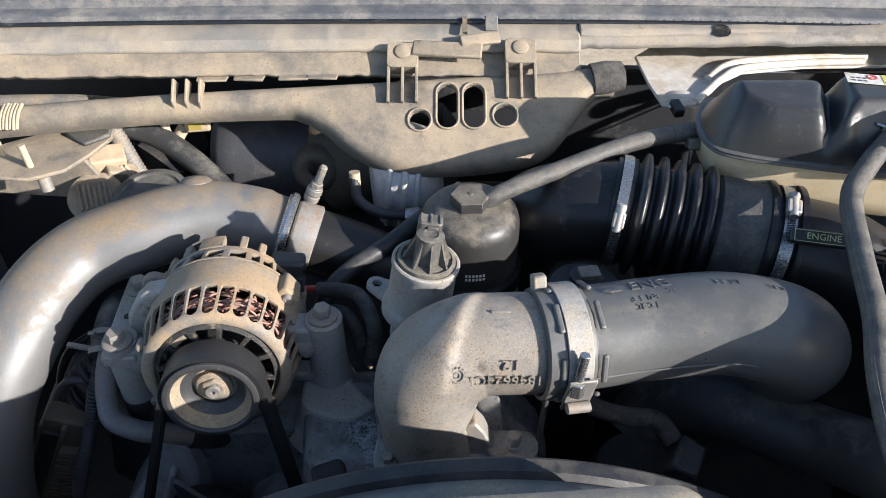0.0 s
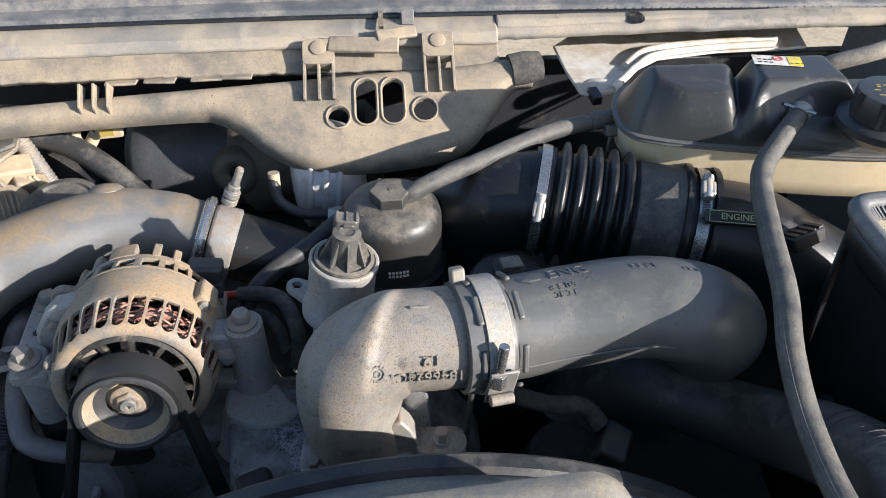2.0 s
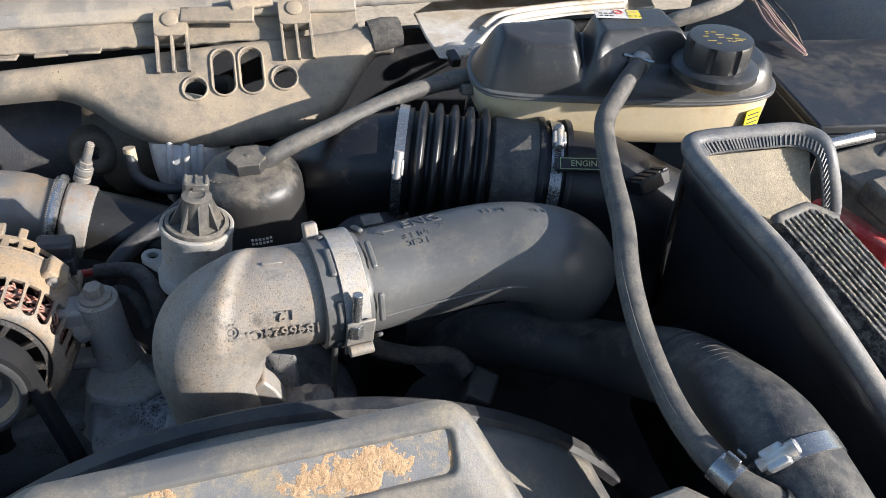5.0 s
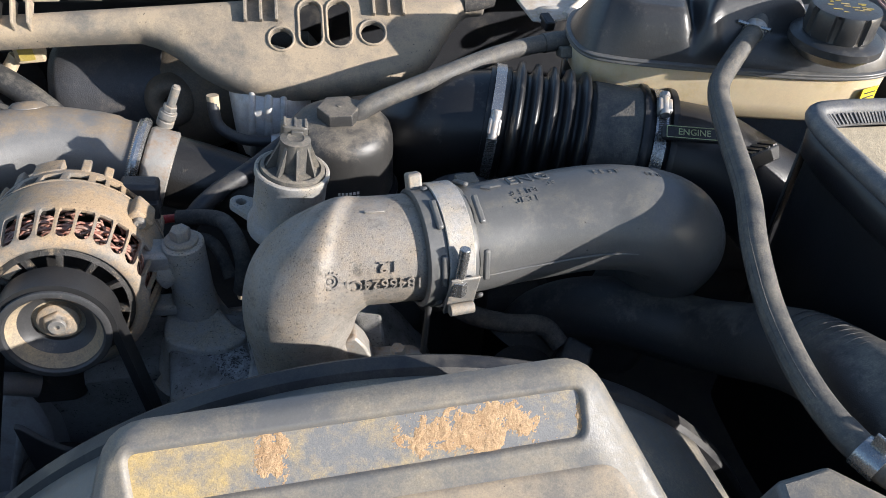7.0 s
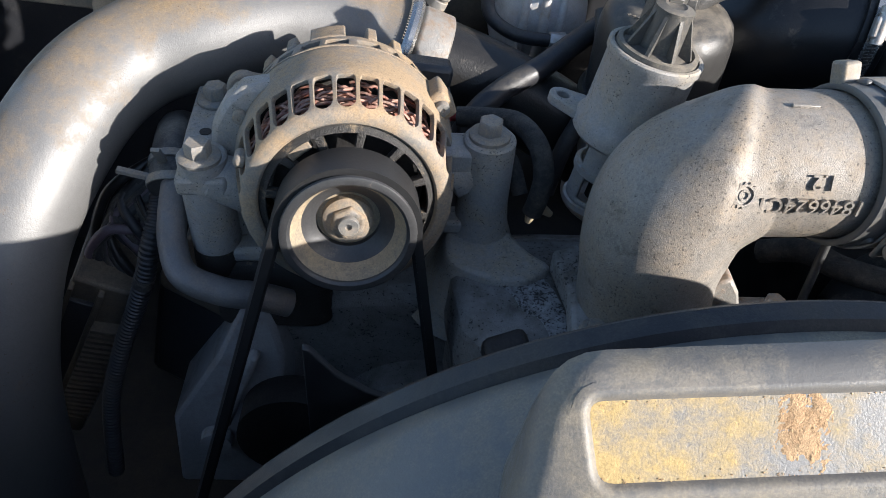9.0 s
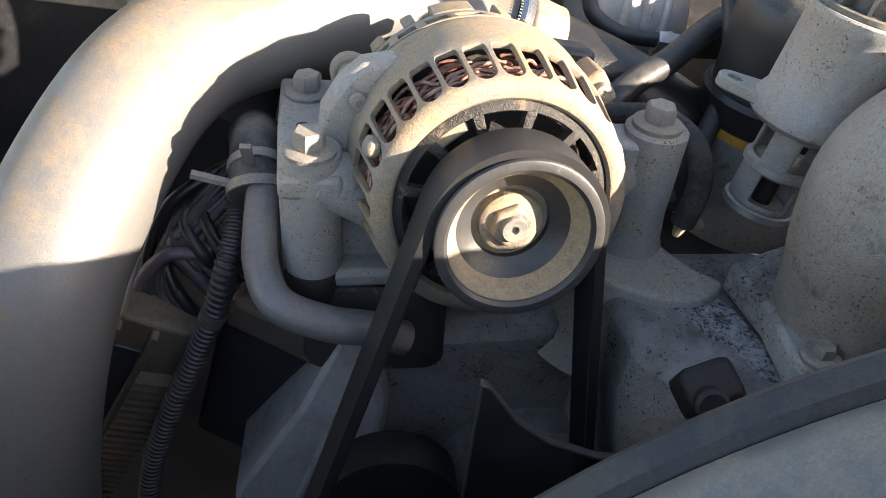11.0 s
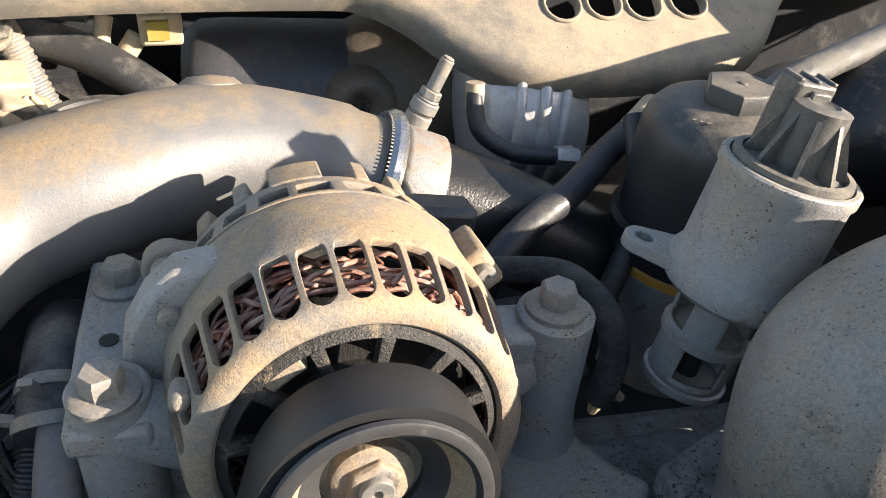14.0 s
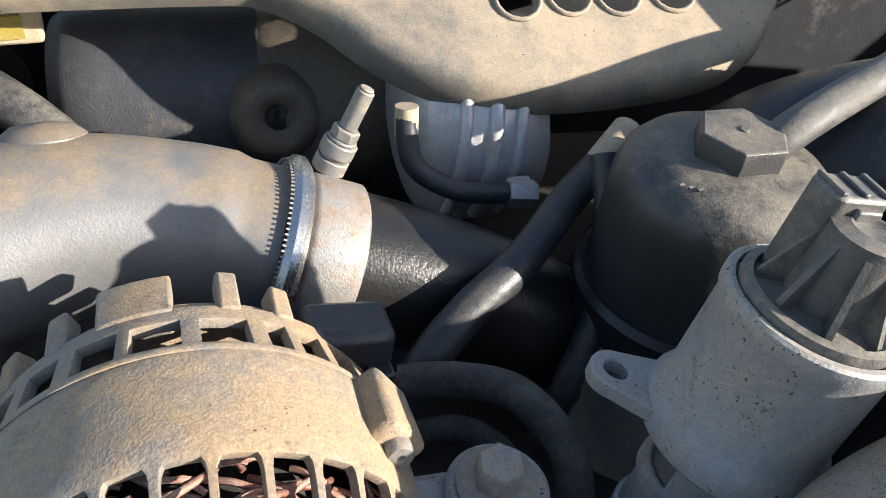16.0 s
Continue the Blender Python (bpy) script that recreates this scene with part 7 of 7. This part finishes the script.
cnx = thing("sensor_plug", (0.43, 0.55, 1.11), "black multi-slot sensor plug by the tank", "connector")
part("shell", Shape().box(pose(0.430, 0.556, 1.118, -25, 0, 25), 0.044, 0.026, 0.016), "rubber", cnx, bevel=0.002)
for k in range(4):
    part("slat", Shape().box(pose(0.430, 0.556, 1.118, -25, 0, 25) @ Matrix.Translation((-0.016 + 0.0107 * k, -0.003, 0.0085)), 0.006, 0.018, 0.002), "dark_plastic", cnx)
wh = thing("tank_hose", (0.37, 0.62, 1.08), "tan dusty hose with a wire clamp under the coolant tank", "hose")
part("tube", Shape().tube(spline([(0.365, 0.655, 1.12), (0.385, 0.635, 1.118), (0.402, 0.61, 1.105), (0.412, 0.59, 1.08), (0.416, 0.58, 1.04)], 6), 0.013, 18), "rubber_dusty", wh, smooth=60)
part("clamp", Shape().lathe([(0.0132, -0.004), (0.0145, -0.004), (0.0145, 0.004), (0.0132, 0.004)], along((0.386, 0.633, 1.118), (0.02, -0.03, -0.01)), 24, caps=False, loop=True), "steel_bright", wh)
part("wire", Shape().tube(spline([(0.43, 0.60, 1.10), (0.425, 0.59, 1.07), (0.44, 0.58, 1.03)], 5), 0.006, 10), "hose_black", wh, smooth=60)
tb = thing("tank_bracket", (0.28, 0.72, 1.14), "dark plastic strap under the tank end", "bracket")
part("strap", Shape().box(pose(0.30, 0.70, 1.135, 0, 0, -18), 0.06, 0.05, 0.02), "plastic_black", tb, bevel=0.003)
sb = thing("shroud_bracket", (0.29, 0.18, 1.15), "black moulded bracket on the radiator top", "bracket")
s = Shape().rings([[(0.258, 0.195, 1.148), (0.292, 0.200, 1.150), (0.330, 0.165, 1.150), (0.340, 0.12, 1.15), (0.24, 0.11, 1.15)], [(0.250, 0.20, 1.10), (0.296, 0.206, 1.10), (0.338, 0.17, 1.10), (0.345, 0.12, 1.10), (0.235, 0.11, 1.10)]])
part("block", s, "plastic_grey", sb, "moulded block", bevel=0.004)
rt = thing("hose_tee", (0.38, 0.165, 1.12), "black plastic tee joining the thin hose to the radiator hose", "fitting")
part("nipple", Shape().tube([(0.350, 0.182, 1.140), (0.395, 0.150, 1.11)], 0.011, 16), "plastic_black", rt)

# ---- cowl details ----
s = Shape()
for k in range(150):
    x = -0.78 + k * 0.0115
    b = -0.05 * (x - 0.05) ** 2
    s.box(pose(x, 0.9170 + b, 1.2090 - 0.003 * (x - 0.05), 20, 0, 0), 0.0009, 0.006, 0.0009)
part("tick", s, "rubber_grey", cowl, "row of moulded ticks")
rng = random.Random(21)
for k, x in enumerate((-0.30, -0.255, -0.20, -0.165)):
    part("torn_flap", Shape().prism([(x, 0.838 + rng.uniform(0, .004)), (x + 0.036, 0.836 + rng.uniform(0, .006)), (x + 0.038, 0.862), (x - 0.002, 0.862)], 1.160 + 0.001 * k, 1.163 + 0.001 * k), "plastic_tan", cowl, "torn flange flap", bevel=0.001)
part("tray_clip", Shape().box(pose(0.005, 0.862, 1.192, 25, 0, -6), 0.085, 0.022, 0.006), "plastic_tan", cowl, "broken clip strip", bevel=0.002)
part("tray_clip", Shape().box(pose(0.045, 0.875, 1.199, 30, 0, 14), 0.050, 0.016, 0.006), "plastic_tan", cowl, bevel=0.002)
part("light_tab", Shape().box(pose(0.060, 0.902, 1.208, 70, 0, 0), 0.016, 0.018, 0.003), "rubber_grey", cowl, "pale tab", bevel=0.001)
part("dark_slot", Shape().box(pose(0.027, 0.900, 1.206, 12, 0, 0), 0.006, 0.030, 0.004), "print_black", cowl)
part("right_flange", strip([(0.886, 1.184), (0.891, 1.191), (0.908, 1.195), (0.910, 1.186), (0.888, 1.177)], 0.15, 0.95, 0.05, 0.024, 90, 0.004), "cowl_face", cowl, "dusty flange past the channel", bevel=0.002)
part("flange_hole", Shape().lathe([(0.0, 0), (0.011, 0.0)], along((0.345, 0.894, 1.2025), (0, -0.35, 1)), 20), "print_black", cowl)

# ---- sand and stains on the tray ----
rng = random.Random(12)


def sand_patch(cx, cy, w, h, seed, cell=0.0008):
    """Crumbly crust: a fine height field kept only where an uneven blot reaches."""
    nx, ny = int(w / cell), int(h / cell)
    o = Vector((seed * 3.7, seed * 1.3, 0))

    def depth(x, y):
        d = 1 - ((x / (w / 2)) ** 2 + (y / (h / 2)) ** 2)
        blot = noise.noise(Vector((x * 90, y * 90, 0)) + o) * 0.9 + noise.noise(Vector((x * 260, y * 260, 4)) + o) * 0.55 + noise.noise(Vector((x * 700, y * 700, 9)) + o) * 0.35
        return 1.1 * d + blot - 0.22

    v, f, put = [], [], {}
    for i in range(nx + 1):
        for j in range(ny + 1):
            x, y = -w / 2 + i * cell, -h / 2 + j * cell
            k = depth(x, y)
            z = -0.0020 + (min(0.0012, 0.0008 * k) + 0.00045 * noise.noise(Vector((x * 1100, y * 1100, 2))) if k > 0 else 0)
            put[i, j] = (len(v), k)
            v.append(TM @ Vector((cx + x, cy + y, z)))
    for i in range(nx):
        for j in range(ny):
            q = [put[i, j], put[i + 1, j], put[i + 1, j + 1], put[i, j + 1]]
            if sum(k > 0 for _, k in q) >= 3:
                f.append(tuple(a for a, _ in q))
    return Shape().add(v, f)


for k, (cx, cy, w, h) in enumerate(((-0.0445, 0.0415, 0.024, 0.034), (0.069, 0.0405, 0.092, 0.034), (0.1325, 0.037, 0.008, 0.022))):
    part("sand_patch", sand_patch(cx, cy, w, h, 31 + k), "soil", shroud, "crust of dried sand", smooth=35)
s = Shape()
rng = random.Random(17)
for k in range(320):
    x = rng.uniform(-0.117, 0.124)
    y = (0.0538 if rng.random() < 0.5 else 0.0262 + 0.008 * (x + 0.119)) + rng.gauss(0, 0.0008)
    if rng.random() > 0.5 + 0.5 * noise.noise(Vector((x * 60, y * 9, 3))):
        continue
    d = rng.uniform(0.00012, 0.00028)
    s.box(TM @ Matrix.Translation((x, y, -0.0016)) @ Matrix.Rotation(rng.uniform(0, 3), 4, "Z"), d * 2, d * 1.7, d * 1.1)
tagged(part("sand_line", s, "soil", shroud, "loose sand along the panel's edges", smooth=0), kind="stuff")
sl = thing("tray_sticker", (0.06, 0.14, 1.17), "white sticker with a red line on the tray", "sticker")
part("sheet", Shape().prism(round_rect(0.10, 0.03, 0.004, cx=0.03, cy=-0.052), 0.0016, 0.0024, TM), "white_label", sl)
part("red_line", Shape().box(TM @ Matrix.Translation((0.045, -0.043, 0.0026)), 0.05, 0.003, 0.0006), "print_red", sl, "red line")

# ---- groove in the shroud and bare metal by the elbow's foot ----
part("groove", Shape().tube([(-0.1345, 0.2739, 1.0905), (-0.1705, 0.2690, 1.0680), (-0.2000, 0.2700, 1.0430)], 0.0012, 6), "rubber", shroud, "dark moulded groove")
part("dimple", Shape().lathe([(0.0, -0.001), (0.006, -0.001), (0.007, 0.0005), (0.016, 0.001), (0.017, -0.001)], along((-0.330, 0.870, 1.1775), (0, -0.45, 1)), 24), "plastic_tan", cowl, "pressed dimple")
part("hole", Shape().lathe([(0.0, 0), (0.0042, 0.0)], along((-0.330, 0.870, 1.1784), (0, -0.45, 1)), 16), "print_black", cowl)
for k in range(6):
    part("tape_turn", Shape().tube([CM @ Vector((-0.545 + 0.004 * k, -0.018 + 0.034 * q / 6 + 0.001 * (k % 2), 0.0005 + 0.004 * math.sin(math.pi * q / 6))) for q in range(7)], 0.0022, 8), "tan_plastic", carrier, "frayed tan tape", smooth=60)
